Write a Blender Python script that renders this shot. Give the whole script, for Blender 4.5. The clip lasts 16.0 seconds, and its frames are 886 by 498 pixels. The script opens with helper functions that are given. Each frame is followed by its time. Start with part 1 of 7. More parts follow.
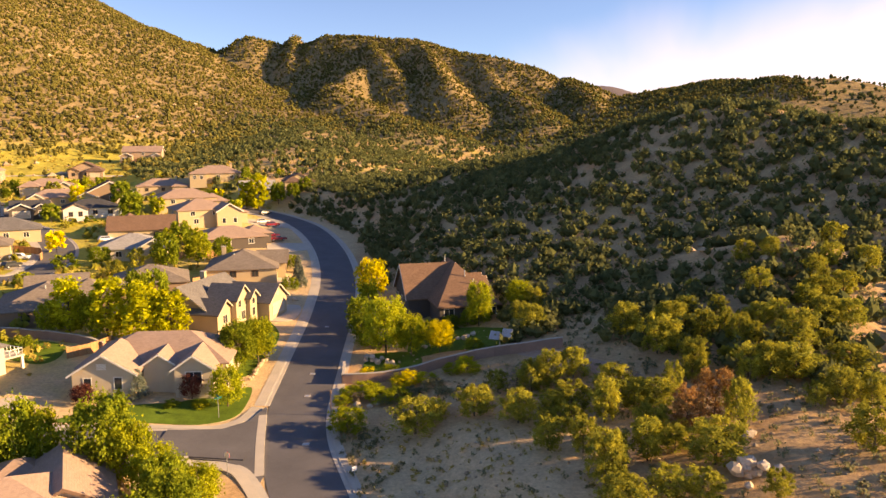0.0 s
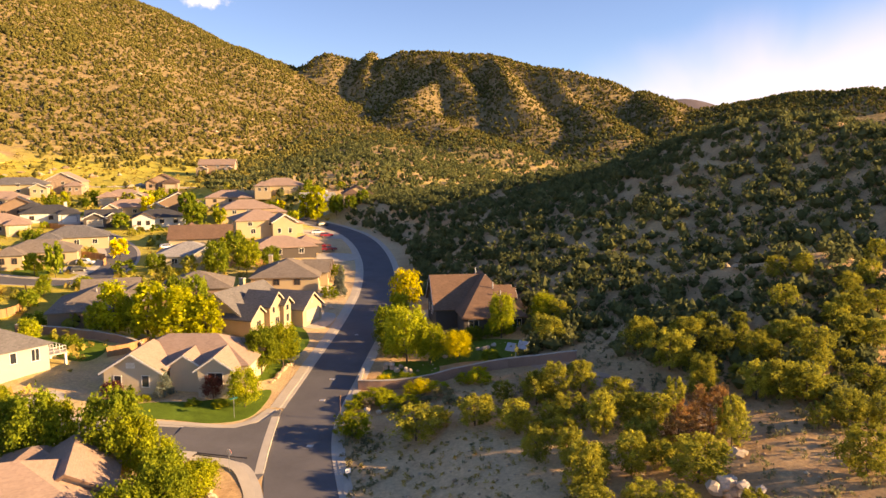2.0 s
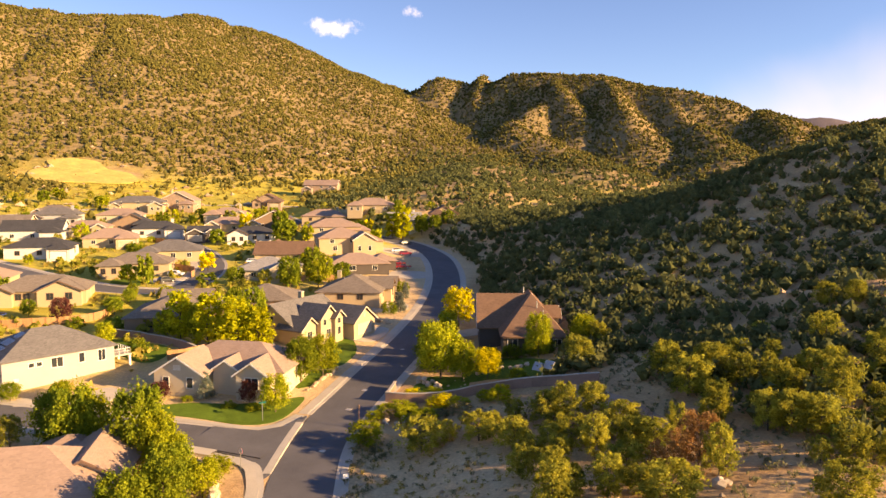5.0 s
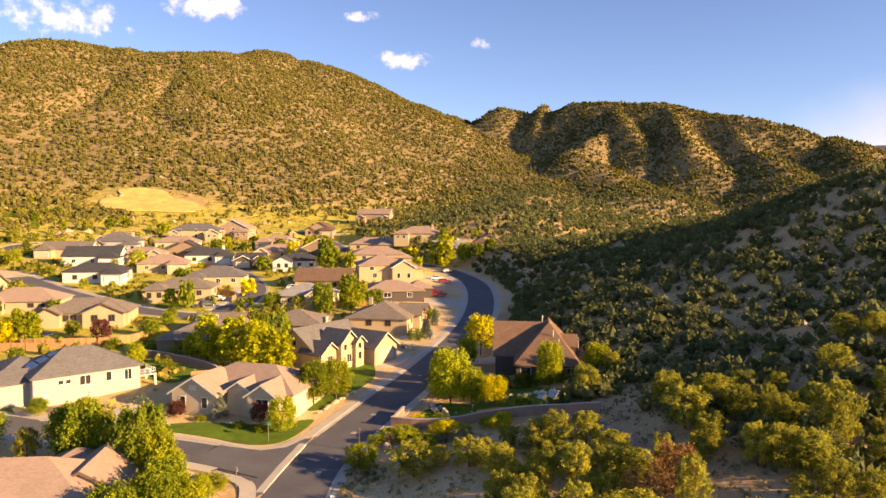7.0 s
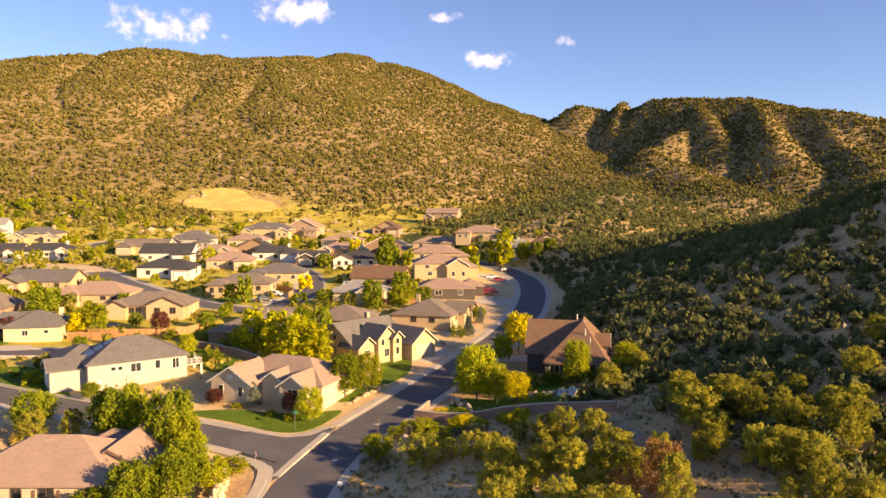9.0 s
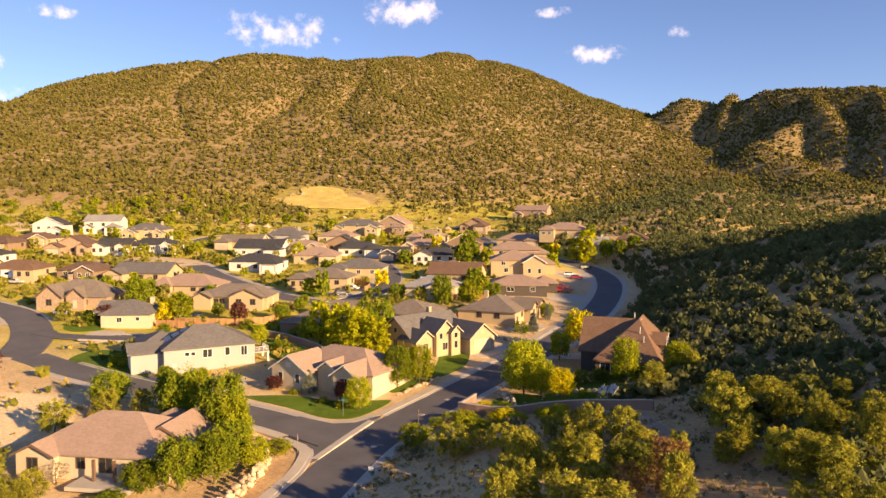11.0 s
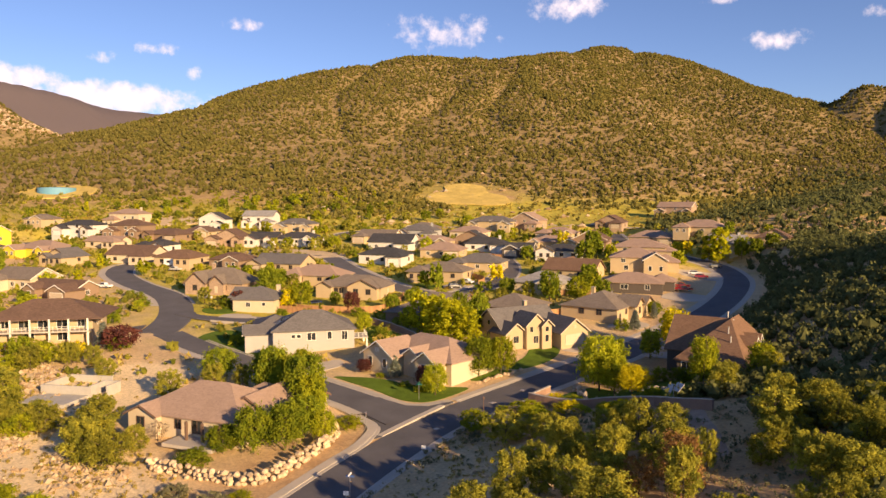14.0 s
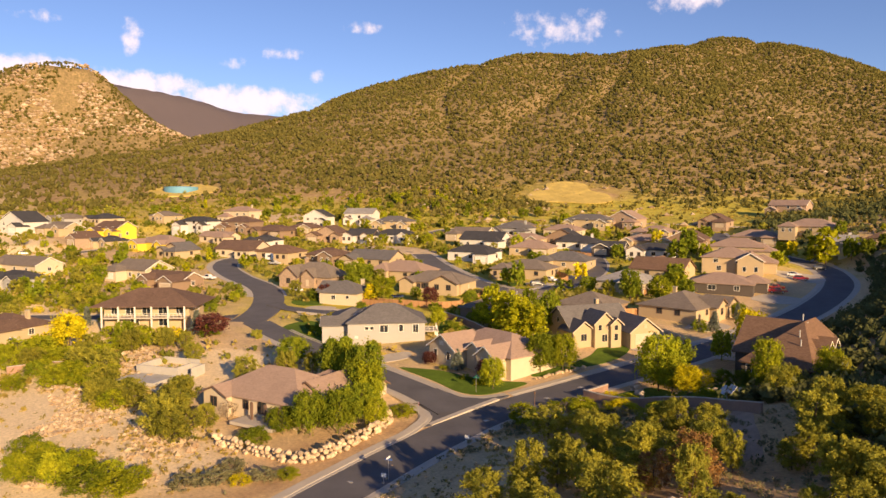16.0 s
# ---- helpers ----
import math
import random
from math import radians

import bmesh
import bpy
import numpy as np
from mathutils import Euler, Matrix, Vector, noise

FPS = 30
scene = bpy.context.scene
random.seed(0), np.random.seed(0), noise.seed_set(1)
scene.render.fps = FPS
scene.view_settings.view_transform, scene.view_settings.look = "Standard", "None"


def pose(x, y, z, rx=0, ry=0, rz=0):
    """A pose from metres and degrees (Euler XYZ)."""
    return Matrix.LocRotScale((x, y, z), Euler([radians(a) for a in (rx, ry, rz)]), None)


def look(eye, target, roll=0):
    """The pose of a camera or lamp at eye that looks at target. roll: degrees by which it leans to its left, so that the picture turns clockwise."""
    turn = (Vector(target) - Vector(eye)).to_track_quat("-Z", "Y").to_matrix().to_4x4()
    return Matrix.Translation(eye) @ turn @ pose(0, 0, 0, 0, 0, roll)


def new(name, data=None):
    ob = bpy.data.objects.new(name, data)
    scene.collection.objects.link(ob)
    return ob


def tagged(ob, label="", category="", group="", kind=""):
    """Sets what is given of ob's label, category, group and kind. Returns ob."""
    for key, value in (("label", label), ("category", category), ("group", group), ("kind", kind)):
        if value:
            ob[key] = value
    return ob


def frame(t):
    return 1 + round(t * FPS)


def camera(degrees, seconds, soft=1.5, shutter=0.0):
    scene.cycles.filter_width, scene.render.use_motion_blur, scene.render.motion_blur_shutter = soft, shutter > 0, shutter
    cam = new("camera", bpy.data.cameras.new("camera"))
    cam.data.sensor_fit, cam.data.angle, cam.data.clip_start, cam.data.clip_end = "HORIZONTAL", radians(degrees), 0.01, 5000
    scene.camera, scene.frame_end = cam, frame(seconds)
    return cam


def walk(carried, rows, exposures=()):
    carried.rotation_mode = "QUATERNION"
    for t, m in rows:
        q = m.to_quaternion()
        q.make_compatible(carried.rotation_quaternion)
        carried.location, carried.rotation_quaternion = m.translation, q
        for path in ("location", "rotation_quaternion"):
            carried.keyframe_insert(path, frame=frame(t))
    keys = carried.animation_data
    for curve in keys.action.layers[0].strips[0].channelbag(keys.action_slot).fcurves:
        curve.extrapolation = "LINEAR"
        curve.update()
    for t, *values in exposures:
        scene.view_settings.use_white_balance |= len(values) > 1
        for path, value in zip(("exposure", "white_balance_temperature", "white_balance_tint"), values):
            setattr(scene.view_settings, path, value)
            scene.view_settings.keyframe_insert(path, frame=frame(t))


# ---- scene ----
# the camera: t, x, y, z, yaw, pitch, roll
cam = camera(62.71, 16.0)
ROWS = [
    (0.0, 0.00, 0.00, 38.00, 0.00, -8.26, -0.12),
    (0.5, 2.43, -0.48, 37.96, 1.55, -7.98, -0.11),
    (1.0, 4.94, -0.83, 37.89, 3.10, -7.72, -0.11),
    (1.5, 7.39, -1.05, 37.84, 4.63, -7.44, -0.08),
    (2.0, 9.80, -1.21, 37.76, 6.17, -7.16, -0.03),
    (2.5, 12.24, -1.28, 37.66, 7.72, -6.87, -0.02),
    (3.0, 14.67, -1.39, 37.57, 9.29, -6.58, 0.00),
    (3.5, 17.08, -1.45, 37.54, 10.75, -6.32, 0.07),
    (4.0, 19.49, -1.39, 37.49, 12.20, -6.13, 0.09),
    (6.5, 32.00, 0.14, 37.29, 19.81, -3.75, 0.10),
    (7.0, 34.46, 0.54, 37.23, 20.75, -3.20, 0.12),
    (7.5, 36.96, 1.03, 37.13, 21.95, -3.15, 0.12),
    (8.0, 39.42, 1.52, 37.06, 23.58, -3.18, 0.12),
    (8.5, 41.90, 2.02, 37.01, 25.37, -3.21, 0.10),
    (9.0, 44.54, 2.57, 37.00, 27.28, -3.24, 0.05),
    (11.5, 57.01, 6.79, 36.75, 37.64, -3.48, -0.05),
    (12.0, 59.45, 7.69, 36.68, 39.69, -3.51, -0.05),
    (12.5, 61.90, 8.70, 36.60, 41.81, -3.54, -0.03),
    (13.0, 64.33, 9.85, 36.55, 43.94, -3.58, -0.05),
    (13.5, 66.72, 11.12, 36.49, 46.07, -3.62, -0.06),
    (14.0, 69.02, 12.41, 36.38, 48.18, -3.64, -0.04),
    (14.5, 71.34, 13.76, 36.35, 50.42, -3.69, -0.04),
    (15.0, 73.60, 15.16, 36.31, 52.66, -3.71, -0.01),
    (15.5, 75.76, 16.70, 36.27, 54.91, -3.74, -0.01),
    (16.0, 77.85, 18.33, 36.22, 57.13, -3.77, -0.02),
]
walk(cam, [(t, pose(x, y, z, 90 + pitch, 0, yaw) @ pose(0, 0, 0, 0, 0, roll)) for t, x, y, z, yaw, pitch, roll in ROWS],
     [(0.0, 1.54, 8150, 18.5), (9.0, 1.35, 7650, 19), (16.0, 0.78, 7150, 18)])
# ---- end camera ----
# ---- sky, sun and exposure ----
SUN_AZ, SUN_EL = -3.0, 16.4          # degrees: anticlockwise from +x, above the horizon
world = bpy.data.worlds.new("sky")
scene.world = world
world.use_nodes = True


def nodes_of(tree):
    """A short way to add nodes: N(type, inputs by name or index, attributes) and L(out, in)."""
    def N(kind, ins=None, **attrs):
        n = tree.nodes.new(kind)
        for k, v in attrs.items():
            setattr(n, k, v)
        for k, v in (ins or {}).items():
            if isinstance(v, bpy.types.NodeSocket):
                tree.links.new(v, n.inputs[k])
            else:
                n.inputs[k].default_value = v
        return n
    return N


N = nodes_of(world.node_tree)
world.node_tree.nodes.clear()
sky = N("ShaderNodeTexSky", sky_type="NISHITA", sun_disc=False, sun_elevation=radians(SUN_EL),
        sun_rotation=radians(90 - SUN_AZ), altitude=1800.0, air_density=1.0, dust_density=0.5, ozone_density=2.2)
# clouds: azimuth, height above the horizon, half width, half height (degrees), strength
CLOUDS = [(178, 8.6, 6, 1.3, 1.5), (171, 8.2, 6, 1.2, 1.5), (163, 7.4, 7, 1.2, 1.5), (138.4, 13.0, 4.4, 1.4, 0.95), (129, 14.6, 3.6, 1.0, 1.0), (113.7, 11.4, 2.1, 0.8, 1.0),
          (170, 11.5, 1.0, 1.2, 0.9), (159.4, 11.0, 1.6, 0.5, 0.8), (153.4, 13.1, 1.6, 0.5, 0.6), (163, 10.3, 1.0, 0.5, 0.7), (156.7, 9.5, 0.9, 0.6, 0.7),
          (107.9, 12.5, 0.9, 0.5, 0.6), (117, 14.4, 2.0, 0.4, 0.6), (176, 12.4, 1.6, 0.5, 0.7)]
co = N("ShaderNodeTexCoord")
sep = N("ShaderNodeSeparateXYZ", {0: co.outputs["Generated"]})
bear = N("ShaderNodeMath", {0: sep.outputs[1], 1: sep.outputs[0]}, operation="ARCTAN2")
rise_ = N("ShaderNodeMath", {0: sep.outputs[2]}, operation="ARCSINE")
fluff = N("ShaderNodeTexNoise", {"Vector": co.outputs["Generated"], "Scale": 42.0, "Detail": 7.0, "Roughness": 0.62})
total = None
for a_, e_, w_, h_, s_ in CLOUDS:
    da = N("ShaderNodeMath", {0: bear.outputs[0], 1: radians(a_)}, operation="SUBTRACT")
    du = N("ShaderNodeMath", {0: da.outputs[0], 1: radians(w_)}, operation="DIVIDE")
    de = N("ShaderNodeMath", {0: rise_.outputs[0], 1: radians(e_)}, operation="SUBTRACT")
    dv = N("ShaderNodeMath", {0: de.outputs[0], 1: radians(h_)}, operation="DIVIDE")
    u2 = N("ShaderNodeMath", {0: du.outputs[0], 1: du.outputs[0]}, operation="MULTIPLY")
    r2 = N("ShaderNodeMath", {0: dv.outputs[0], 1: dv.outputs[0], 2: u2.outputs[0]}, operation="MULTIPLY_ADD")
    m_ = N("ShaderNodeMapRange", {"Value": r2.outputs[0], "From Min": 0.0, "From Max": 1.6, "To Min": 0.34 * s_, "To Max": 0.0})
    total = m_.outputs[0] if total is None else N("ShaderNodeMath", {0: total, 1: m_.outputs[0]}, operation="MAXIMUM").outputs[0]
raised = N("ShaderNodeMath", {0: fluff.outputs["Fac"], 1: total}, operation="ADD")
amount = N("ShaderNodeMapRange", {"Value": raised.outputs[0], "From Min": 0.62, "From Max": 1.0}, interpolation_type="SMOOTHSTEP")
gate = N("ShaderNodeMapRange", {"Value": total, "From Min": 0.0, "From Max": 0.1})
cloud = N("ShaderNodeMath", {0: amount.outputs[0], 1: gate.outputs[0]}, operation="MULTIPLY")
# a wide veil of smoke-white haze low in the north-east
va = N("ShaderNodeMath", {0: bear.outputs[0], 1: radians(48)}, operation="SUBTRACT")
vb = N("ShaderNodeMath", {0: va.outputs[0], 1: radians(40)}, operation="DIVIDE")
vc = N("ShaderNodeMath", {0: rise_.outputs[0], 1: radians(13)}, operation="DIVIDE")
vd = N("ShaderNodeMath", {0: vb.outputs[0], 1: vb.outputs[0]}, operation="MULTIPLY")
ve = N("ShaderNodeMath", {0: vc.outputs[0], 1: vc.outputs[0], 2: vd.outputs[0]}, operation="MULTIPLY_ADD")
soft = N("ShaderNodeTexNoise", {"Vector": co.outputs["Generated"], "Scale": 4.0, "Detail": 4.0, "Distortion": 0.6})
vf = N("ShaderNodeMath", {0: soft.outputs["Fac"], 1: 0.9, 2: ve.outputs[0]}, operation="MULTIPLY_ADD")
veil = N("ShaderNodeMapRange", {"Value": vf.outputs[0], "From Min": 0.55, "From Max": 1.6, "To Min": 0.8, "To Max": 0.0}, interpolation_type="SMOOTHSTEP")
deep = N("ShaderNodeMix", {"Factor": 1.0, "A": sky.outputs[0], "B": (0.63, 0.70, 0.89, 1)}, data_type="RGBA", blend_type="MULTIPLY")
white = N("ShaderNodeMix", {"Factor": veil.outputs[0], "A": deep.outputs["Result"], "B": (5.3, 4.5, 4.7, 1)}, data_type="RGBA")
mixed = N("ShaderNodeMix", {"Factor": cloud.outputs[0], "A": white.outputs["Result"], "B": (6.4, 5.9, 6.4, 1)}, data_type="RGBA")
back = N("ShaderNodeBackground", {"Color": mixed.outputs["Result"], "Strength": 0.098})
out = N("ShaderNodeOutputWorld", {"Surface": back.outputs[0]})

sun = new("sun", bpy.data.lights.new("sun", "SUN"))
sun.data.energy, sun.data.angle, sun.data.color = 5.0, radians(0.55), (1.0, 0.74, 0.42)
az, el = radians(SUN_AZ), radians(SUN_EL)
SUN_DIR = Vector((math.cos(az) * math.cos(el), math.sin(az) * math.cos(el), math.sin(el)))
sun.matrix_world = look(SUN_DIR * 600, (0, 0, 0))

# ---- the lie of the land ----
# each ridge: the crest's points (x, y, z), the reach of its flanks and how hollow they are
RIDGES = []
RIDGES.append(([(-800, 150, 66), (-825, 250, 74), (-828, 310, 101), (-830, 365, 126), (-835, 421, 145), (-830, 526, 200), (-782, 638, 235), (-714, 738, 249), (-640, 800, 244), (-624, 966, 280), (-534, 1020, 252), (-460, 1030, 194), (-390, 1020, 127), (-312, 1006, 128)], 560, 1.6))
RIDGES.append(([(-312, 1006, 138), (-265, 1020, 172), (-203, 1025, 154), (-151, 1004, 171), (-43, 978, 160), (28, 950, 142), (79, 901, 129), (140, 885, 115), (200, 857, 86)], 360, 2.7))
RIDGES.append(([(-172, 800, 66), (-152, 735, 60), (-125, 660, 53), (-111, 590, 48), (-95, 480, 38), (-80, 390, 30), (-88, 345, 18)], 125, 1.3))
RIDGES.append(([(-202, 1021, 178), (-195, 966, 149), (-190, 926, 119), (-192, 864, 87)], 112, 1.2))
RIDGES.append(([(-95, 977, 164), (-84, 923, 143), (-60, 875, 119), (-41, 827, 93), (-41, 797, 77)], 112, 1.2))
RIDGES.append(([(-90, 898, 125), (-119, 815, 104), (-83, 762, 81), (-47, 696, 60), (-20, 638, 45)], 112, 1.2))
RIDGES.append(([(-27, 948, 156), (-7, 858, 120), (10, 794, 96), (19, 764, 79)], 112, 1.2))
RIDGES.append(([(42, 913, 136), (62, 827, 104), (79, 776, 85), (92, 714, 62)], 112, 1.2))
RIDGES.append(([(137, 875, 108), (148, 808, 95), (156, 735, 67)], 112, 1.2))
RIDGES.append(([(-314, 1022, 164), (-283, 953, 123), (-240, 885, 84)], 85, 1.2))
RIDGES.append(([(190, 40, 4), (150, 105, 16), (132, 150, 34), (114, 186, 43), (100, 206, 44), (86, 228, 50), (67, 251, 42), (50, 270, 32), (36, 288, 33), (15, 302, 28), (-10, 318, 19)], 150, 1.75))
RIDGES.append(([(62, 36, 9), (45, 75, 8), (48, 105, 9), (62, 131, 20)], 66, 1.0))
RIDGES.append(([(200, 857, 79), (272, 840, 107), (310, 745, 105), (365, 715, 106), (470, 660, 72), (700, 400, 110)], 330, 1.4))
RIDGES.append(([(-1500, 0, 232), (-1060, 60, 209), (-1014, 150, 215), (-962, 165, 164), (-904, 208, 136), (-850, 240, 86)], 230, 1.5))
RIDGES.append(([(-2900, 100, 440), (-2492, 413, 415), (-2461, 580, 394), (-2450, 668, 366), (-2450, 763, 348), (-2450, 862, 347), (-2450, 966, 350), (-2450, 1070, 344), (-2350, 1300, 315)], 900, 1.3))
RIDGES.append(([(300, 3000, 180), (560, 2942, 262), (650, 2929, 249), (900, 2800, 150)], 900, 1.3))
MAIN = [(4, 20, -4.2), (-1.5, 42, -2.8), (-8, 58, -1.7), (-15, 76, -0.6), (-20, 93, 0.2), (-21.5, 116, 1.5), (-23, 148, 3.3), (-26.5, 180, 5.0), (-34, 214, 7.0),
        (-45, 245, 9.2), (-58, 266, 10.8), (-74, 282, 12.2), (-98, 294, 13.7), (-130, 310, 16), (-165, 345, 19.5)]


def smooth_line(points, step=2.0):
    """A rounded line through the points, cut into even steps."""
    p = np.array(points, float)
    p = np.vstack([2 * p[0] - p[1], p, 2 * p[-1] - p[-2]])
    got = []
    for a, b, c, d in zip(p[:-3], p[1:-2], p[2:-1], p[3:]):
        n = max(2, int(np.linalg.norm(c - b) / step))
        for k in range(n):
            s = k / n
            got.append(0.5 * (2 * b + (c - a) * s + (2 * a - 5 * b + 4 * c - d) * s * s + (3 * b - a - 3 * c + d) * s ** 3))
    return np.array(got + [p[-2]])


def line_distance(x, y, pts):
    """For each place: the distance to a polyline, and the polyline's third value there."""
    best = np.full(x.shape, 1e9)
    val = np.zeros(x.shape)
    for a, b in zip(pts[:-1], pts[1:]):
        d = np.array(b[:2]) - np.array(a[:2])
        s = np.clip(((x - a[0]) * d[0] + (y - a[1]) * d[1]) / (d @ d + 1e-9), 0, 1)
        q = np.hypot(x - a[0] - s * d[0], y - a[1] - s * d[1])
        near = q < best
        best = np.where(near, q, best)
        val = np.where(near, a[2] + s * (b[2] - a[2]), val)
    return best, val


def lattice(ix, iy, seed):
    h = np.sin(ix * 127.1 + iy * 311.7 + seed * 74.7) * 43758.5453
    return h - np.floor(h)


def value_noise(x, y, size, seed):
    """Soft noise from -1 to 1 with lumps of that size in metres."""
    u, v = x / size, y / size
    iu, iv = np.floor(u), np.floor(v)
    fu, fv = u - iu, v - iv
    fu, fv = fu * fu * (3 - 2 * fu), fv * fv * (3 - 2 * fv)
    a, b = lattice(iu, iv, seed), lattice(iu + 1, iv, seed)
    c, d = lattice(iu, iv + 1, seed), lattice(iu + 1, iv + 1, seed)
    return 2 * ((a * (1 - fu) + b * fu) * (1 - fv) + (c * (1 - fu) + d * fu) * fv) - 1


def valley(x, y):
    z = 0.055 * (-26 - x) + 0.05 * (y - 80)
    return np.where(z > 30, 30 + 22 * np.tanh((z - 30) / 22), np.where(z < -8, -8 + 6 * np.tanh((z + 8) / 6), z))


ROADS = []      # (smooth line, half width) of each road that lies in the ground


CREST = [(smooth_line(pts, 120 if reach > 800 else 22), reach, hollow) for pts, reach, hollow in RIDGES]


def fall_noise(x, y, turn, across, along, seed):
    """Ravines that run down a slope facing the given bearing (degrees)."""
    c, s = math.cos(radians(turn)), math.sin(radians(turn))
    u, v = -x * s + y * c, x * c + y * s
    u = u + 0.25 * across * value_noise(x, y, across * 0.9, seed + 50)
    return value_noise(u * along / across, v, along, seed)


def wild_height(x, y):
    """The ground before roads and building plots are cut into it."""
    base = valley(x, y)
    top = np.zeros(x.shape)
    for pts, reach, hollow in CREST:
        near = (x > pts[:, 0].min() - reach) & (x < pts[:, 0].max() + reach) & (y > pts[:, 1].min() - reach) & (y < pts[:, 1].max() + reach)
        if not near.any():
            continue
        xs, ys, bs = x[near], y[near], base[near]
        h = np.zeros(xs.shape)
        for a, b in zip(pts[:-1], pts[1:]):
            d, pz = line_distance(xs, ys, (a, b))
            d = np.sqrt(d * d + (0.06 * reach) ** 2) - 0.06 * reach
            h = np.maximum(h, np.maximum(pz - bs, 0) * np.clip(1 - d / reach, 0, 1) ** hollow)
        if pts[0, 0] > 50 and reach < 200 and pts[0, 1] < 100:   # the near hill and its foot end at the street
            street = np.interp(ys, [m[1] for m in MAIN], [m[0] for m in MAIN])
            h *= np.clip((xs - street + 2) / (34 if reach > 100 else 22), 0, 1)
        was = top[near]
        top[near] = np.maximum(was, h) + 0.06 * np.minimum(was, h)
    steep = np.clip((top - 14) / 70, 0, 1)
    near_hill = np.clip(1 - np.hypot(x - 60, y - 220) / 200, 0, 1) > 0
    main = np.clip((-250 - x) / 120, 0, 1)
    ravine = 1 - np.abs(main * fall_noise(x, y, -48, 95, 420, 1) + (1 - main) * fall_noise(x, y, -75, 75, 300, 7))
    rough = steep * (-9 * ravine ** 4 + 3.0 * (value_noise(x, y, 85, 6) - 0.2) + 1.4 * value_noise(x, y, 40, 2) + 0.6 * value_noise(x, y, 17, 3))
    rough = np.where(near_hill, np.clip((top - 8) / 20, 0, 1) * (1.5 * value_noise(x, y, 30, 2) + 0.7 * value_noise(x, y, 14, 3)), rough)
    fall = np.clip(top / 14, 0, 1)
    small = fall * 0.3 * value_noise(x, y, 7, 4) + 0.10 * value_noise(x, y, 3.1, 5)
    return base + top + np.maximum(rough, -0.35 * top) + small


def height(x, y):
    x, y = np.asarray(x, float), np.asarray(y, float)
    z = wild_height(x, y)
    for line, half in ROADS[::-1]:
        near = (x > line[:, 0].min() - 40) & (x < line[:, 0].max() + 40) & (y > line[:, 1].min() - 40) & (y < line[:, 1].max() + 40)
        if not near.any():
            continue
        d, zr = line_distance(x[near], y[near], line[::3])
        k = np.clip((d - half - 2.2) / 16, 0, 1)
        k = k * k * (3 - 2 * k)
        z[near] = (zr - 0.10 + 0.2 * np.clip((d - half) / 1.3, 0, 1)) * (1 - k) + z[near] * k
    return z


def ground_at(x, y):
    return float(height(np.array([x]), np.array([y]))[0])


main_line = smooth_line(MAIN)
ROADS.append((main_line, 4.3))


# ---- more streets ----
def flat_line(points):
    pts = [(x, y, float(valley(np.array([x * 1.0]), np.array([y * 1.0]))[0])) for x, y in points]
    return smooth_line(pts)


STREETS = [
    ([(-24.2, 87), (-36, 86.9), (-54, 84.8), (-73, 82.6), (-91, 80.5), (-108, 80)], 3.7),
    ([(-104, 72), (-110, 78), (-122, 87), (-138, 94), (-155, 97.5), (-180, 97), (-205, 100), (-222, 110), (-218, 124), (-205, 140)], 4.6),
    ([(-118, 78), (-126, 64), (-141, 43), (-153, 26), (-164, 4)], 3.6),
    ([(-214, 176), (-191, 179), (-163, 169.5), (-141, 163), (-114, 158), (-97, 162), (-97, 178), (-106, 198), (-121, 216), (-140, 234), (-150, 262)], 4.0),
    ([(-127, 92), (-118, 94.5), (-109, 99.5), (-102, 104)], 3.2),
    ([(-285, -10), (-284, 49), (-291, 73), (-304, 95), (-325, 99)], 4.0),
    ([(-246, 219), (-257, 241), (-247, 262), (-235, 300), (-205, 345), (-160, 372)], 3.6),
]
street_lines = [(flat_line(p), w) for p, w in STREETS]
ROADS.extend(street_lines)


# ---- materials ----
def material(name):
    m = bpy.data.materials.new(name)
    m.use_nodes = True
    m.node_tree.nodes.clear()
    return m, nodes_of(m.node_tree)


def plain(name, colour, rough=0.8, vary=0.25, size=3.0, bump=0.2, metal=0.0, fine=0.08, spec=0.3, random=0.0):
    """A surface with stains at one scale and grain at another."""
    m, N = material(name)
    co = N("ShaderNodeTexCoord")
    big = N("ShaderNodeTexNoise", {"Vector": co.outputs["Object"], "Scale": 1 / size, "Detail": 4.0, "Roughness": 0.6})
    small = N("ShaderNodeTexNoise", {"Vector": co.outputs["Object"], "Scale": 1 / fine, "Detail": 2.0})
    mix = N("ShaderNodeMath", {0: big.outputs["Fac"], 1: small.outputs["Fac"]}, operation="ADD")
    k = N("ShaderNodeMapRange", {"Value": mix.outputs[0], "From Min": 0.6, "From Max": 1.4, "To Min": 1 - vary, "To Max": 1 + vary})
    value = k.outputs[0]
    if random:
        info = N("ShaderNodeObjectInfo")
        r = N("ShaderNodeMapRange", {"Value": info.outputs["Random"], "To Min": 1 - random, "To Max": 1 + random})
        value = N("ShaderNodeMath", {0: value, 1: r.outputs[0]}, operation="MULTIPLY").outputs[0]
    col = N("ShaderNodeVectorMath", {0: colour, "Scale": value}, operation="SCALE")
    bmp = N("ShaderNodeBump", {"Strength": bump, "Distance": 0.02, "Height": small.outputs["Fac"]})
    b = N("ShaderNodeBsdfPrincipled", {"Base Color": col.outputs[0], "Roughness": rough, "Metallic": metal, "Normal": bmp.outputs[0],
                                       "Specular IOR Level": spec})
    N("ShaderNodeOutputMaterial", {"Surface": b.outputs[0]})
    return m


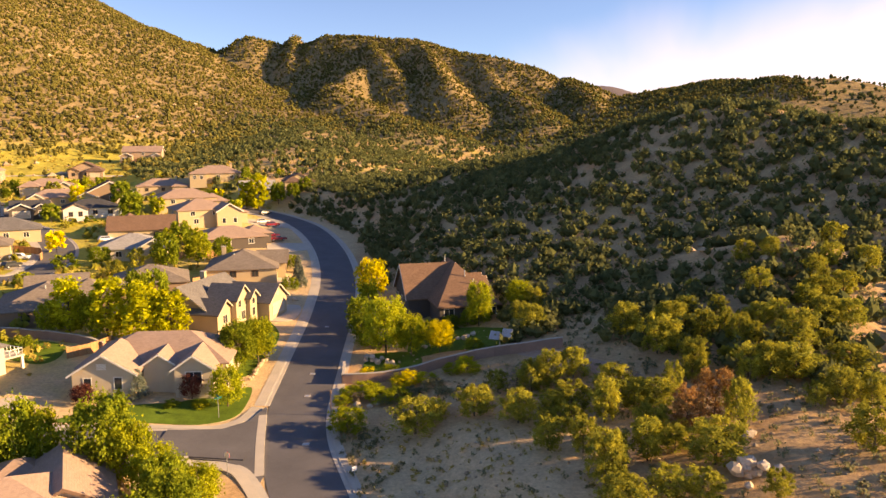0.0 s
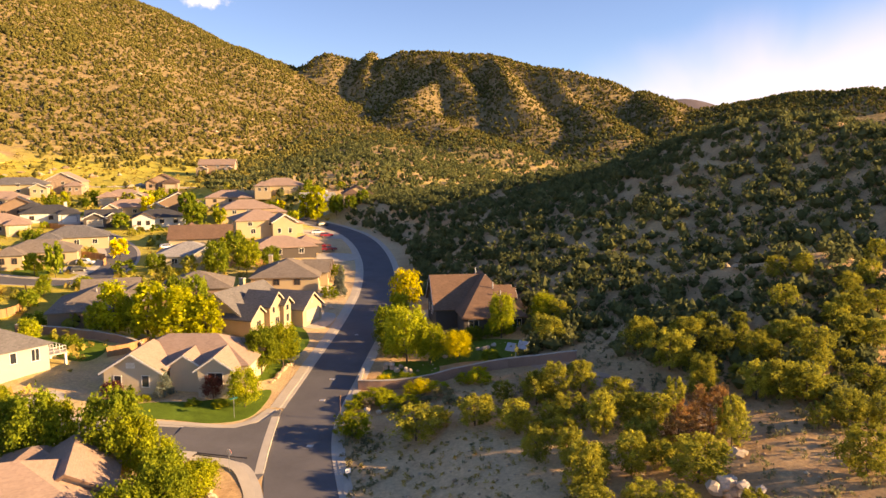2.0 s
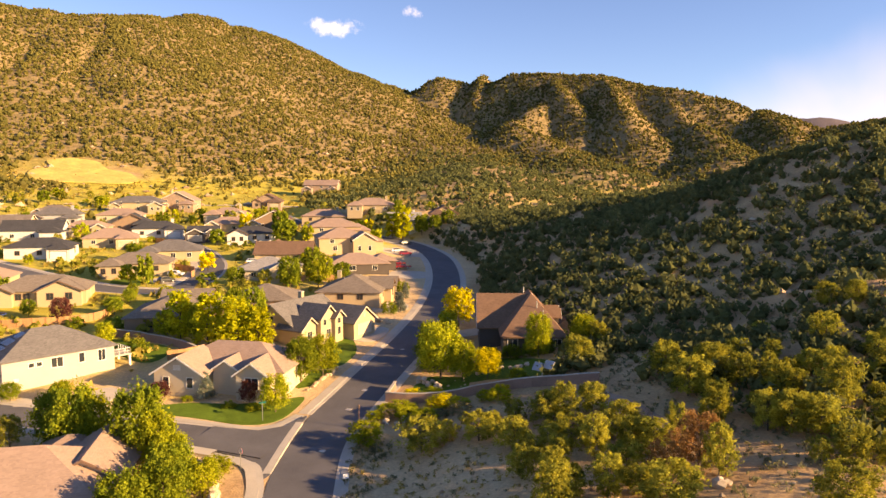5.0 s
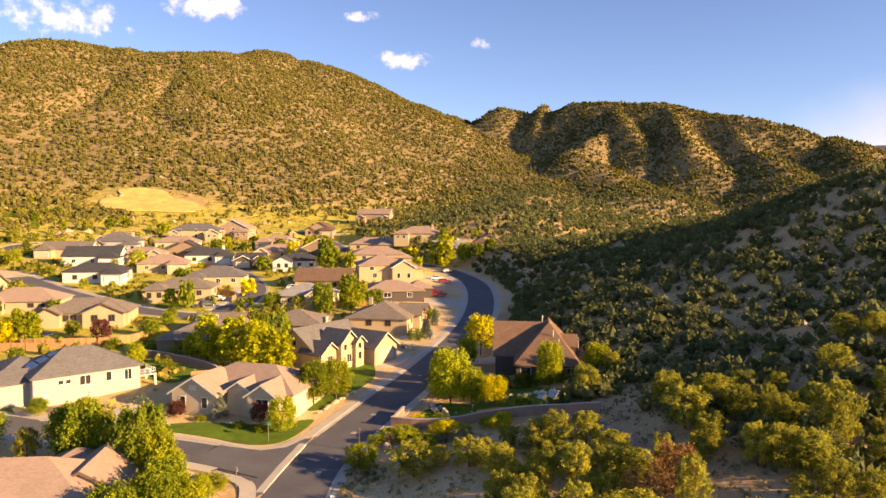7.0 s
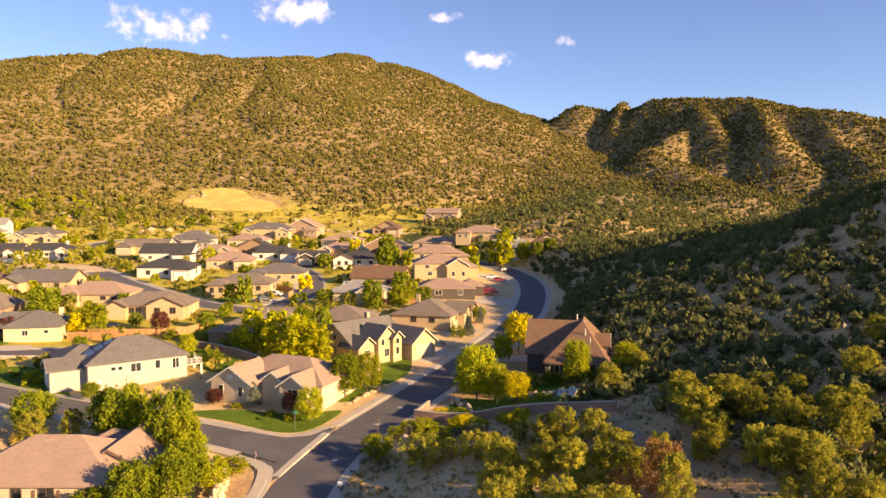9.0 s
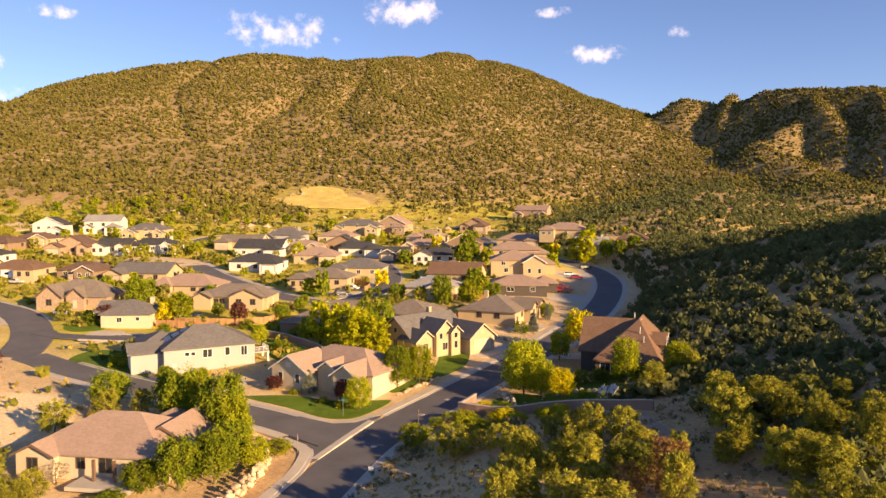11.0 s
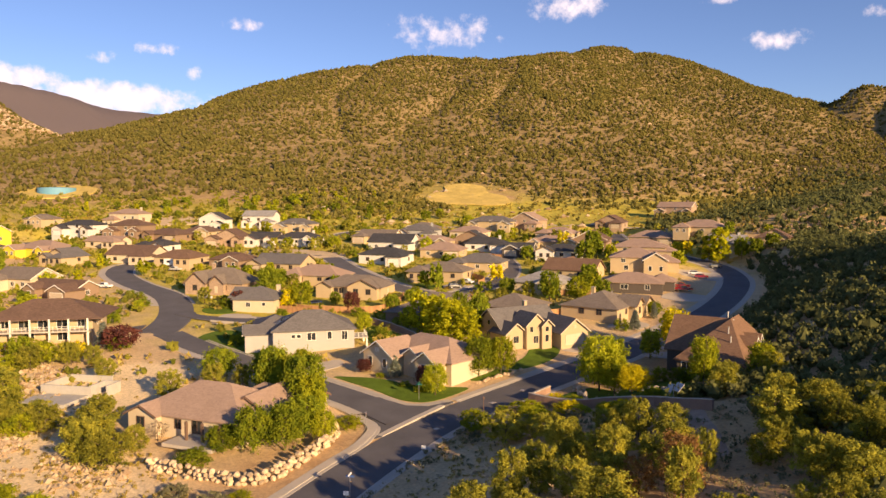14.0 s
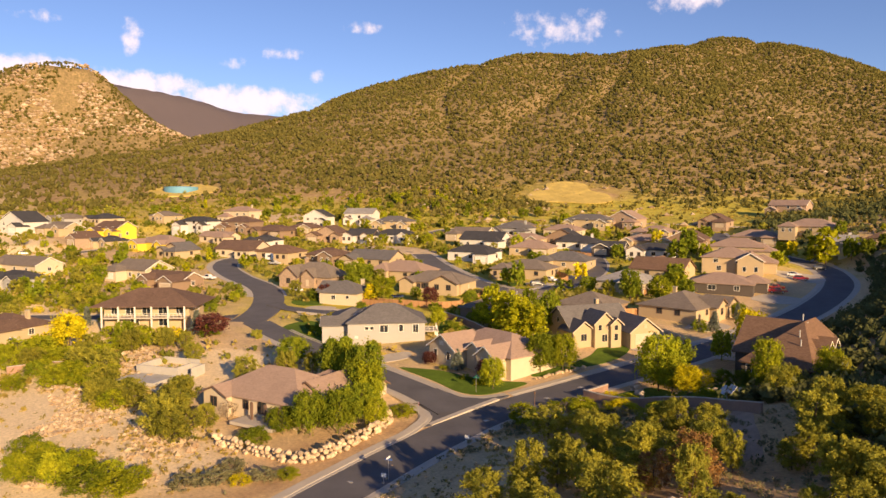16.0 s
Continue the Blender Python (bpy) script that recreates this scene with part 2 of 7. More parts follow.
def ground_material():
    """Dry soil, straw grass and a far purple-grey tint; the mesh says how much of each lies where."""
    m, N = material("dry_ground")
    co = N("ShaderNodeTexCoord")
    P = co.outputs["Object"]
    grassy = N("ShaderNodeAttribute", attribute_name="grass")
    far_tint = N("ShaderNodeAttribute", attribute_name="far_tint")
    n1 = N("ShaderNodeTexNoise", {"Vector": P, "Scale": 0.035, "Detail": 6.0, "Roughness": 0.62})
    n2 = N("ShaderNodeTexNoise", {"Vector": P, "Scale": 0.16, "Detail": 6.0, "Roughness": 0.65})
    n3 = N("ShaderNodeTexNoise", {"Vector": P, "Scale": 1.9, "Detail": 5.0, "Roughness": 0.75})
    f2 = N("ShaderNodeMapRange", {"Value": n2.outputs["Fac"], "From Min": 0.3, "From Max": 0.7})
    soil = N("ShaderNodeMix", {"Factor": f2.outputs[0], "A": (0.40, 0.245, 0.125, 1), "B": (0.60, 0.41, 0.21, 1)}, data_type="RGBA")
    sandy_lit = N("ShaderNodeAttribute", attribute_name="sandy_lit")
    # pale sand, its colour raised further to carry sunlight on the bank
    soil = N("ShaderNodeMix", {"Factor": sandy_lit.outputs["Fac"], "A": soil.outputs["Result"], "B": (0.80, 0.62, 0.37, 1)}, data_type="RGBA")
    olive = N("ShaderNodeMix", {"Factor": f2.outputs[0], "A": (0.21, 0.15, 0.078, 1), "B": (0.41, 0.29, 0.14, 1)}, data_type="RGBA")
    k = N("ShaderNodeMath", {0: n1.outputs["Fac"], 1: grassy.outputs["Fac"]}, operation="ADD")
    kk = N("ShaderNodeMapRange", {"Value": k.outputs[0], "From Min": 0.72, "From Max": 1.0})
    grass = N("ShaderNodeMix", {"Factor": f2.outputs[0], "A": (0.33, 0.295, 0.05, 1), "B": (0.60, 0.48, 0.085, 1)}, data_type="RGBA")
    mixed = N("ShaderNodeMix", {"Factor": kk.outputs[0], "A": soil.outputs["Result"], "B": grass.outputs["Result"]}, data_type="RGBA")
    dusky = N("ShaderNodeAttribute", attribute_name="slope")
    slope = N("ShaderNodeMix", {"Factor": dusky.outputs["Fac"], "A": mixed.outputs["Result"], "B": olive.outputs["Result"]}, data_type="RGBA")
    n4 = N("ShaderNodeTexNoise", {"Vector": P, "Scale": 0.42, "Detail": 4.0, "Roughness": 0.7})
    low_bush = N("ShaderNodeMapRange", {"Value": n4.outputs["Fac"], "From Min": 0.46, "From Max": 0.62, "To Max": 0.7})
    brushy = N("ShaderNodeMath", {0: low_bush.outputs[0], 1: dusky.outputs["Fac"]}, operation="MULTIPLY")
    slope = N("ShaderNodeMix", {"Factor": brushy.outputs[0], "A": slope.outputs["Result"], "B": (0.125, 0.115, 0.036, 1)}, data_type="RGBA")
    # blends the most distant ground to one purple-grey colour
    tinted = N("ShaderNodeMix", {"Factor": far_tint.outputs["Fac"], "A": slope.outputs["Result"], "B": (0.15, 0.125, 0.13, 1)}, data_type="RGBA")
    g = N("ShaderNodeMapRange", {"Value": n3.outputs["Fac"], "From Min": 0.25, "From Max": 0.75, "To Min": 0.66, "To Max": 1.28})
    col = N("ShaderNodeVectorMath", {0: tinted.outputs["Result"], "Scale": g.outputs[0]}, operation="SCALE")
    bmp = N("ShaderNodeBump", {"Strength": 0.6, "Distance": 0.25, "Height": n3.outputs["Fac"]})
    b = N("ShaderNodeBsdfPrincipled", {"Base Color": col.outputs[0], "Roughness": 0.95, "Normal": bmp.outputs[0], "Specular IOR Level": 0.1})
    N("ShaderNodeOutputMaterial", {"Surface": b.outputs[0]})
    return m


GROUND = ground_material()
ASPHALT = plain("asphalt", (0.112, 0.107, 0.112), 0.9, 0.28, 5.0, 0.3)
CONCRETE = plain("concrete", (0.45, 0.40, 0.335), 0.9, 0.15, 2.0, 0.2)
PAVING = plain("concrete_slab", (0.47, 0.41, 0.33), 0.9, 0.16, 3.0, 0.2)
METAL = plain("galvanised_metal", (0.5, 0.5, 0.5), 0.45, 0.1, 1.0, 0.1, metal=0.8)
TRIM_WHITE = plain("white_trim_paint", (0.72, 0.68, 0.60), 0.6, 0.06, 2.0, 0.05)
TRIM_BROWN = plain("brown_trim_paint", (0.16, 0.10, 0.07), 0.7, 0.1, 2.0, 0.05)
DOOR_TAN = plain("tan_garage_paint", (0.52, 0.43, 0.31), 0.6, 0.06, 2.0, 0.05)
DOOR_WHITE = plain("white_garage_paint", (0.75, 0.72, 0.66), 0.6, 0.05, 2.0, 0.05)


def glass_material():
    m, N = material("window_glass")
    co = N("ShaderNodeTexCoord")
    n = N("ShaderNodeTexNoise", {"Vector": co.outputs["Object"], "Scale": 0.8})
    bmp = N("ShaderNodeBump", {"Strength": 0.05, "Distance": 0.01, "Height": n.outputs["Fac"]})
    b = N("ShaderNodeBsdfPrincipled", {"Base Color": (0.03, 0.035, 0.04, 1), "Roughness": 0.06, "Specular IOR Level": 0.6, "Normal": bmp.outputs[0]})
    N("ShaderNodeOutputMaterial", {"Surface": b.outputs[0]})
    return m


GLASS = glass_material()


def shingles(name, colour, course=0.28, vary=0.22):
    """Roofing in courses that step down the slope, with mottled pieces."""
    m, N = material(name)
    co = N("ShaderNodeTexCoord")
    P = co.outputs["Object"]
    sep = N("ShaderNodeSeparateXYZ", {0: P})
    step = N("ShaderNodeMath", {0: sep.outputs[2], 1: course * 0.45}, operation="DIVIDE")
    saw = N("ShaderNodeMath", {0: step.outputs[0]}, operation="FRACT")
    row = N("ShaderNodeMath", {0: step.outputs[0]}, operation="FLOOR")
    offs = N("ShaderNodeCombineXYZ", {0: row.outputs[0], 1: row.outputs[0], 2: row.outputs[0]})
    moved = N("ShaderNodeVectorMath", {0: P, 1: offs.outputs[0]}, operation="ADD")
    cell = N("ShaderNodeTexVoronoi", {"Vector": moved.outputs[0], "Scale": 2.4})
    grey = N("ShaderNodeRGBToBW", {0: cell.outputs["Color"]})
    big = N("ShaderNodeTexNoise", {"Vector": P, "Scale": 0.35, "Detail": 4.0})
    both = N("ShaderNodeMath", {0: grey.outputs[0], 1: big.outputs["Fac"]}, operation="ADD")
    k = N("ShaderNodeMapRange", {"Value": both.outputs[0], "From Min": 0.5, "From Max": 1.5, "To Min": 1 - vary, "To Max": 1 + vary})
    col = N("ShaderNodeVectorMath", {0: colour, "Scale": k.outputs[0]}, operation="SCALE")
    bmp = N("ShaderNodeBump", {"Strength": 0.55, "Distance": 0.05, "Height": saw.outputs[0]})
    b = N("ShaderNodeBsdfPrincipled", {"Base Color": col.outputs[0], "Roughness": 0.9, "Normal": bmp.outputs[0], "Specular IOR Level": 0.2})
    N("ShaderNodeOutputMaterial", {"Surface": b.outputs[0]})
    return m


WALLS = {
    "tan": plain("tan_stucco", (0.45, 0.35, 0.215), 0.92, 0.08, 2.0, 0.3),
    "cream": plain("cream_stucco", (0.54, 0.45, 0.32), 0.92, 0.07, 2.0, 0.3),
    "sage": plain("pale_grey_siding", (0.38, 0.36, 0.33), 0.85, 0.06, 2.0, 0.2),
    "brown": plain("brown_stucco", (0.26, 0.18, 0.12), 0.92, 0.1, 2.0, 0.3),
    "dark": plain("dark_siding", (0.09, 0.075, 0.065), 0.85, 0.1, 2.0, 0.2),
    "white": plain("white_siding", (0.60, 0.57, 0.52), 0.8, 0.06, 2.0, 0.2),
    "yellow": plain("yellow_siding", (0.75, 0.56, 0.06), 0.85, 0.06, 2.0, 0.2),
    "grey": plain("grey_siding", (0.36, 0.36, 0.35), 0.85, 0.08, 2.0, 0.2),
    "stone": plain("tan_stone", (0.36, 0.26, 0.18), 0.95, 0.35, 0.6, 0.8, fine=0.3),
}
ROOFS = {
    "tan": shingles("tan_roof_tile", (0.34, 0.24, 0.185), vary=0.13),
    "brown": shingles("brown_shingle", (0.15, 0.095, 0.07)),
    "rust": shingles("rust_brown_shingle", (0.185, 0.112, 0.074)),
    "grey": shingles("grey_shingle", (0.15, 0.14, 0.135)),
    "warm": shingles("warm_grey_shingle", (0.20, 0.165, 0.135)),
    "dark": shingles("charcoal_shingle", (0.06, 0.06, 0.065)),
    "pale": shingles("pale_grey_shingle", (0.30, 0.285, 0.27)),
}


def np_mesh(name, verts, faces):
    """A mesh from arrays: vertices (n, 3) and faces (m, 3 or 4)."""
    v, f = np.asarray(verts, np.float32), np.asarray(faces, np.int32)
    me = bpy.data.meshes.new(name)
    me.vertices.add(len(v))
    me.vertices.foreach_set("co", v.ravel())
    me.loops.add(f.size)
    me.loops.foreach_set("vertex_index", f.ravel())
    me.polygons.add(len(f))
    me.polygons.foreach_set("loop_start", np.arange(len(f), dtype=np.int32) * f.shape[1])
    me.polygons.foreach_set("use_smooth", np.zeros(len(f), bool))
    me.update(calc_edges=True)
    return me


def graded(stops):
    """Grid lines: (from, to, step) one after another."""
    return np.unique(np.concatenate([np.arange(a, b + 1e-6, s) for a, b, s in stops]))


# ---- the ground: one sheet ----
gx = graded([(-4200, -1600, 90), (-1600, -1000, 30), (-1000, -320, 8), (-320, -140, 3.5), (-140, 110, 1.6), (110, 300, 6), (300, 700, 20), (700, 3000, 110)])
gy = graded([(-1500, -200, 100), (-200, 0, 14), (0, 300, 1.6), (300, 460, 4), (460, 1080, 8), (1080, 1500, 30), (1500, 4200, 100)])
X, Y = np.meshgrid(gx, gy)
Z = height(X.ravel(), Y.ravel())
nx, ny = len(gx), len(gy)
idx = np.arange(nx * ny).reshape(ny, nx)
quads = np.stack([idx[:-1, :-1], idx[:-1, 1:], idx[1:, 1:], idx[1:, :-1]], -1).reshape(-1, 4)
ground = new("ground", np_mesh("ground", np.stack([X.ravel(), Y.ravel(), Z], 1), quads))
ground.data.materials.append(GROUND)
up = Z - valley(X.ravel(), Y.ravel())
low = np.clip(1 - up / 12, 0, 1) * np.clip((-30 - X.ravel()) / 60, 0, 1) * np.clip((Y.ravel() - 55) / 60, 0, 1)
ground.data.attributes.new("grass", "FLOAT", "POINT").data.foreach_set("value", (0.08 + 0.47 * low + 0.20 * np.clip((Y.ravel() - 330) / 60, 0, 1) + 0.2 * np.clip((-300 - X.ravel()) / 60, 0, 1)).astype(np.float32))
far_slope = np.clip((up - 5) / 18, 0, 1) * np.clip((np.hypot(X.ravel() - 60, Y.ravel() - 180) - 230) / 90, 0, 1)
ground.data.attributes.new("slope", "FLOAT", "POINT").data.foreach_set("value", far_slope.astype(np.float32))
# the rubble bank: pale soil, brightened as if it tilted to the sun
sand_lit = np.clip((-14 - X.ravel()) / 14, 0, 1) * np.clip((58 - Y.ravel()) / 14, 0, 1)
sand_lit = np.maximum(sand_lit, np.clip((17 + 4 * value_noise(X.ravel(), Y.ravel(), 9, 41) - np.hypot(X.ravel() + 75, Y.ravel() - 55)) / 4, 0, 1))
sand_lit = np.maximum(sand_lit, 0.38 * np.clip((-24 - X.ravel()) / 6, 0, 1) * np.clip(1 - up / 10, 0, 1))
# bare slope soil, lightened to make up for deep tree shade
bare = np.clip((X.ravel() + 13) / 4, 0, 1) * np.clip((24 - X.ravel()) / 10, 0, 1) * np.clip((98 - Y.ravel()) / 12, 0, 1)
sand_lit = np.maximum(sand_lit, 0.35 * bare)
ground.data.attributes.new("sandy_lit", "FLOAT", "POINT").data.foreach_set("value", sand_lit.astype(np.float32))
# rises from 0 to 1 between 1250 and 1550 m out
far_share = np.clip((np.hypot(X.ravel() + 100, Y.ravel() - 300) - 1250) / 300, 0, 1)
ground.data.attributes.new("far_tint", "FLOAT", "POINT").data.foreach_set("value", far_share.astype(np.float32))
ground.data.polygons.foreach_set("use_smooth", np.ones(len(ground.data.polygons), bool))
tagged(ground, "dry tan hillside soil with patches of yellow grass", "ground", kind="structure")


def ribbon(name, line, left, right, lift, thick, mat):
    """A strip along a line, from left to right of it (metres), with thickness."""
    t = np.gradient(line[:, :2], axis=0)
    t /= np.linalg.norm(t, axis=1)[:, None]
    nrm = np.stack([-t[:, 1], t[:, 0]], 1)
    cols = np.linspace(left, right, max(2, int(abs(right - left) / 1.6) + 1))
    top = np.stack([np.concatenate([line[:, :2] + nrm * c, (line[:, 2] + lift)[:, None]], 1) for c in cols], 1)
    low = top[:, [0, -1]] - np.array([0, 0, thick])
    ring = np.concatenate([low[:, :1], top, low[:, 1:]], 1)
    k = ring.shape[1]
    i = np.arange(len(line) * k).reshape(len(line), k)
    q = np.stack([i[:-1, :-1], i[1:, :-1], i[1:, 1:], i[:-1, 1:]], -1).reshape(-1, 4)
    if left < right:
        q = q[:, ::-1]
    ob = new(name, np_mesh(name, ring.reshape(-1, 3), q))
    ob.data.materials.append(mat)
    return ob


tagged(ribbon("road", main_line, 4.2, -4.2, 0.0, 0.3, ASPHALT), "dark asphalt street with worn patches", "road", kind="structure")


def patch_flat(ring):
    """Asphalt that fills the mouth of a junction, level with the streets."""
    bm = bmesh.new()
    top = [bm.verts.new((x, y, float(valley(np.array([x * 1.0]), np.array([y * 1.0]))[0]) + 0.02)) for x, y in ring]
    mid = bm.verts.new((-26.5, 87, float(valley(np.array([-26.5]), np.array([87.0]))[0]) + 0.02))
    for a, b in zip(top, top[1:] + top[:1]):
        bm.faces.new([a, b, mid])
    low = bmesh.ops.extrude_face_region(bm, geom=bm.faces[:])
    bmesh.ops.translate(bm, vec=(0, 0, -0.3), verts=[g for g in low["geom"] if isinstance(g, bmesh.types.BMVert)])
    bmesh.ops.recalc_face_normals(bm, faces=bm.faces)
    me = bpy.data.meshes.new("road")
    bm.to_mesh(me)
    bm.free()
    me.materials.append(ASPHALT)
    return new("road", me)


for line, half in street_lines:
    tagged(ribbon("road", line, half, -half, 0.012, 0.3, ASPHALT), "dark asphalt side street", "road", kind="structure")


def kerb(line, side, inner, width, name, mat, lift):
    """A raised concrete strip beside a street."""
    return ribbon(name, line, side * inner, side * (inner + width), lift, 0.4, mat)


def cut(line, keep):
    """The longest run of the line's points that passes the test."""
    runs, now = [], []
    for p in line:
        if keep(p):
            now.append(p)
        elif now:
            runs.append(now)
            now = []
    runs.append(now)
    return [np.array(r) for r in runs if len(r) > 3]


def far_from_others(own):
    others = [(l, h) for l, h in ROADS if l is not own]

    def test(p):
        for l, h in others:
            if np.hypot(l[:, 0] - p[0], l[:, 1] - p[1]).min() < h + 7.0:
                return False
        return True
    return test


for n, (line, half) in enumerate(ROADS):
    half = 4.2 if n == 0 else half
    for side in (1, -1):
        if n == 0 and side == -1:
            runs = [line]
        elif n == 0:
            runs = cut(line, lambda p: p[1] > 99.5)
        else:
            runs = cut(line, far_from_others(line))
        for run in runs:
            tagged(kerb(run, side, half, 0.62, "gutter", CONCRETE, 0.04), "pale concrete gutter pan beside the asphalt", "gutter", kind="structure")
            tagged(kerb(run, side, half + 0.622, 0.24, "kerb", CONCRETE, 0.115), "pale raised concrete kerb", "kerb", kind="structure")
            if n < 2 or side == 1:
                tagged(kerb(run, side, half + 0.864, 1.35 if side == 1 else 0.9, "pavement", PAVING, 0.125), "pale concrete footpath slabs along the street", "pavement", kind="structure")


# rounded kerb returns where the side street meets the main one
for pts, side in (([(-33, 83.2), (-30, 83.3), (-26.4, 83), (-23.4, 81.6), (-21.0, 78.4)], -1), ([(-33.5, 90.7), (-31.5, 91), (-29.2, 91.6), (-26.4, 94.4), (-25.3, 99.5)], 1)):
    pts = [(x, y, ground_at(x, y) + 0.10) for x, y in pts]
    if side == -1:                              # the last stretch follows the main street's own edge
        t = np.gradient(main_line[:, :2], axis=0)
        t /= np.linalg.norm(t, axis=1)[:, None]
        for y in (75.5, 71.0, 66.0, 61.0, 56.0, 50.0, 44.0, 37.0, 30.0):
            k = int(np.argmin(np.abs(main_line[:, 1] - y)))
            pts.append((main_line[k, 0] - 4.2 * t[k, 1], main_line[k, 1] + 4.2 * t[k, 0], main_line[k, 2]))
    run = smooth_line(pts, 1.0)
    tagged(kerb(run, side, 0.0, 0.6, "gutter", CONCRETE, 0.04), "pale concrete gutter pan round a corner", "gutter", kind="structure")
    tagged(kerb(run, side, 0.602, 0.24, "kerb", CONCRETE, 0.115), "pale raised kerb curving round a corner", "kerb", kind="structure")
    tagged(kerb(run, side, 0.844, 1.3, "pavement", PAVING, 0.125), "pale concrete footpath round a corner", "pavement", kind="structure")
tagged(patch_flat([(-36, 83.2), (-31, 83.3), (-26.4, 83), (-23.4, 81.6), (-21.0, 78.4), (-20.9, 80), (-21.8, 83), (-23.1, 88.6), (-24.3, 94.3), (-25.0, 99), (-25.3, 99.2), (-26.4, 94.4), (-29.2, 91.6), (-34, 90.7), (-36, 90.6)]), "dark asphalt of a street junction", "road", kind="structure")


def patch(name, ring, lift, mat, label, category, kind="structure", rings=7):
    """A low bed on the ground inside a rounded outline (plan points)."""
    p = np.array([(x, y, 0) for x, y in ring], float)
    loop = smooth_line(np.vstack([p[-1:], p, p[:2]]), 1.2)[:, :2]
    d = np.hypot(*(loop - p[0, :2]).T)
    a = int(np.argmin(d[:len(loop) // 2]))
    b = len(loop) // 2 + int(np.argmin(d[len(loop) // 2:]))
    loop = loop[a:b]
    mid = loop.mean(0)
    v, n = [], len(loop)
    for k in range(rings):
        s = 1 - k / rings
        q = mid + (loop - mid) * s
        v.append(np.concatenate([q, (height(q[:, 0], q[:, 1]) + lift)[:, None]], 1))
    low = v[0].copy()
    low[:, 2] -= 0.5
    v = [low] + v + [np.array([[mid[0], mid[1], ground_at(*mid) + lift]])]
    f = []
    for k in range(rings):
        for i in range(n):
            j = (i + 1) % n
            f += [(k * n + i, k * n + j, (k + 1) * n + j), (k * n + i, (k + 1) * n + j, (k + 1) * n + i)]
    last = rings * n
    f += [(last + i, last + (i + 1) % n, last + n) for i in range(n)]
    area = 0.5 * np.sum(loop[:, 0] * np.roll(loop[:, 1], -1) - np.roll(loop[:, 0], -1) * loop[:, 1])
    f = np.array(f)
    ob = new(name, np_mesh(name, np.concatenate(v), f if area > 0 else f[:, ::-1]))
    ob.data.materials.append(mat)
    return tagged(ob, label, category, kind=kind)


LAWN = plain("lawn_grass", (0.095, 0.15, 0.018), 0.95, 0.45, 2.5, 0.8, fine=0.12, spec=0.1)
patch("lawn", [(-50, 91.6), (-40, 92.8), (-33.5, 93.4), (-29.6, 95.4), (-28.4, 99), (-29.4, 107), (-33.5, 104), (-39, 100), (-46, 97.5), (-52, 92)], 0.07, LAWN, "mown green lawn with a soft edge", "lawn")
patch("lawn", [(-40, 138), (-35.5, 141.5), (-30.8, 133), (-30.5, 124), (-33.5, 122), (-36, 130)], 0.07, LAWN, "mown green lawn with a soft edge", "lawn")
patch("lawn", [(-30.5, 121), (-31, 112), (-33.5, 111), (-35, 118)], 0.07, LAWN, "mown green lawn with a soft edge", "lawn")
patch("lawn", [(-97.6, 82.4), (-102.3, 91.2), (-90.6, 94.1), (-73.1, 85.9), (-74.8, 80.7), (-86.7, 80.6)], 0.07, LAWN, "mown green lawn with a soft edge", "lawn")
patch("lawn", [(-80, 121), (-66, 121), (-62.5, 115), (-64, 111), (-72, 114)], 0.07, LAWN, "mown green lawn with a soft edge", "lawn")
patch("lawn", [(-2, 131.5), (9.5, 126), (13, 118), (9, 115.5), (2, 117), (-5, 119), (-6, 126)], 0.07, LAWN, "mown green lawn with a soft edge", "lawn")
patch("lawn", [(-12.5, 112), (-4, 113), (-5, 121), (-12, 122)], 0.07, LAWN, "mown green lawn with a soft edge", "lawn")
patch("lawn", [(-108, 166), (-116, 165), (-118, 171), (-109, 172)], 0.07, LAWN, "mown green lawn with a soft edge", "lawn")
patch("lawn", [(-128, 108), (-132, 103), (-127, 97), (-121, 97), (-119, 103)], 0.07, LAWN, "mown green lawn with a soft edge", "lawn")
patch("lawn", [(-184, 73), (-178, 79), (-186, 86), (-196, 78)], 0.07, LAWN, "mown green lawn with a soft edge", "lawn")
DIRT = plain("graded_dirt", (0.58, 0.44, 0.27), 0.95, 0.25, 4.0, 0.5)
patch("driveway", [(-39, 150), (-31, 152.5), (-30, 142), (-36.5, 141.5)], 0.09, PAVING, "pale concrete driveway slab", "driveway")
patch("driveway", [(-41, 176), (-34, 176), (-33.5, 168), (-40, 166)], 0.09, PAVING, "pale concrete driveway slab", "driveway")
patch("driveway", [(-52, 218), (-43, 221), (-40, 212), (-50, 208)], 0.09, PAVING, "pale concrete driveway slab", "driveway")
patch("driveway", [(-57.5, 97), (-57.5, 86), (-62, 86), (-62, 98)], 0.09, PAVING, "pale concrete driveway slab", "driveway")
patch("driveway", [(-62, 88), (-70, 90), (-68, 86), (-63, 85.6)], 0.09, PAVING, "pale concrete driveway slab", "driveway")
patch("driveway", [(-18.4, 152), (-8, 157), (-7, 152), (-17.8, 147.5)], 0.09, PAVING, "pale concrete driveway slab", "driveway")
patch("driveway", [(-100, 176), (-108, 178), (-109, 171.5), (-101, 170.5)], 0.09, PAVING, "pale concrete driveway slab", "driveway")
patch("driveway", [(-66, 281), (-70, 288), (-82, 296), (-80, 287)], 0.09, PAVING, "pale concrete driveway slab", "driveway")
patch("driveway", [(-58, 262), (-70, 252), (-64, 244), (-50, 249)], 0.09, PAVING, "pale concrete driveway slab", "driveway")
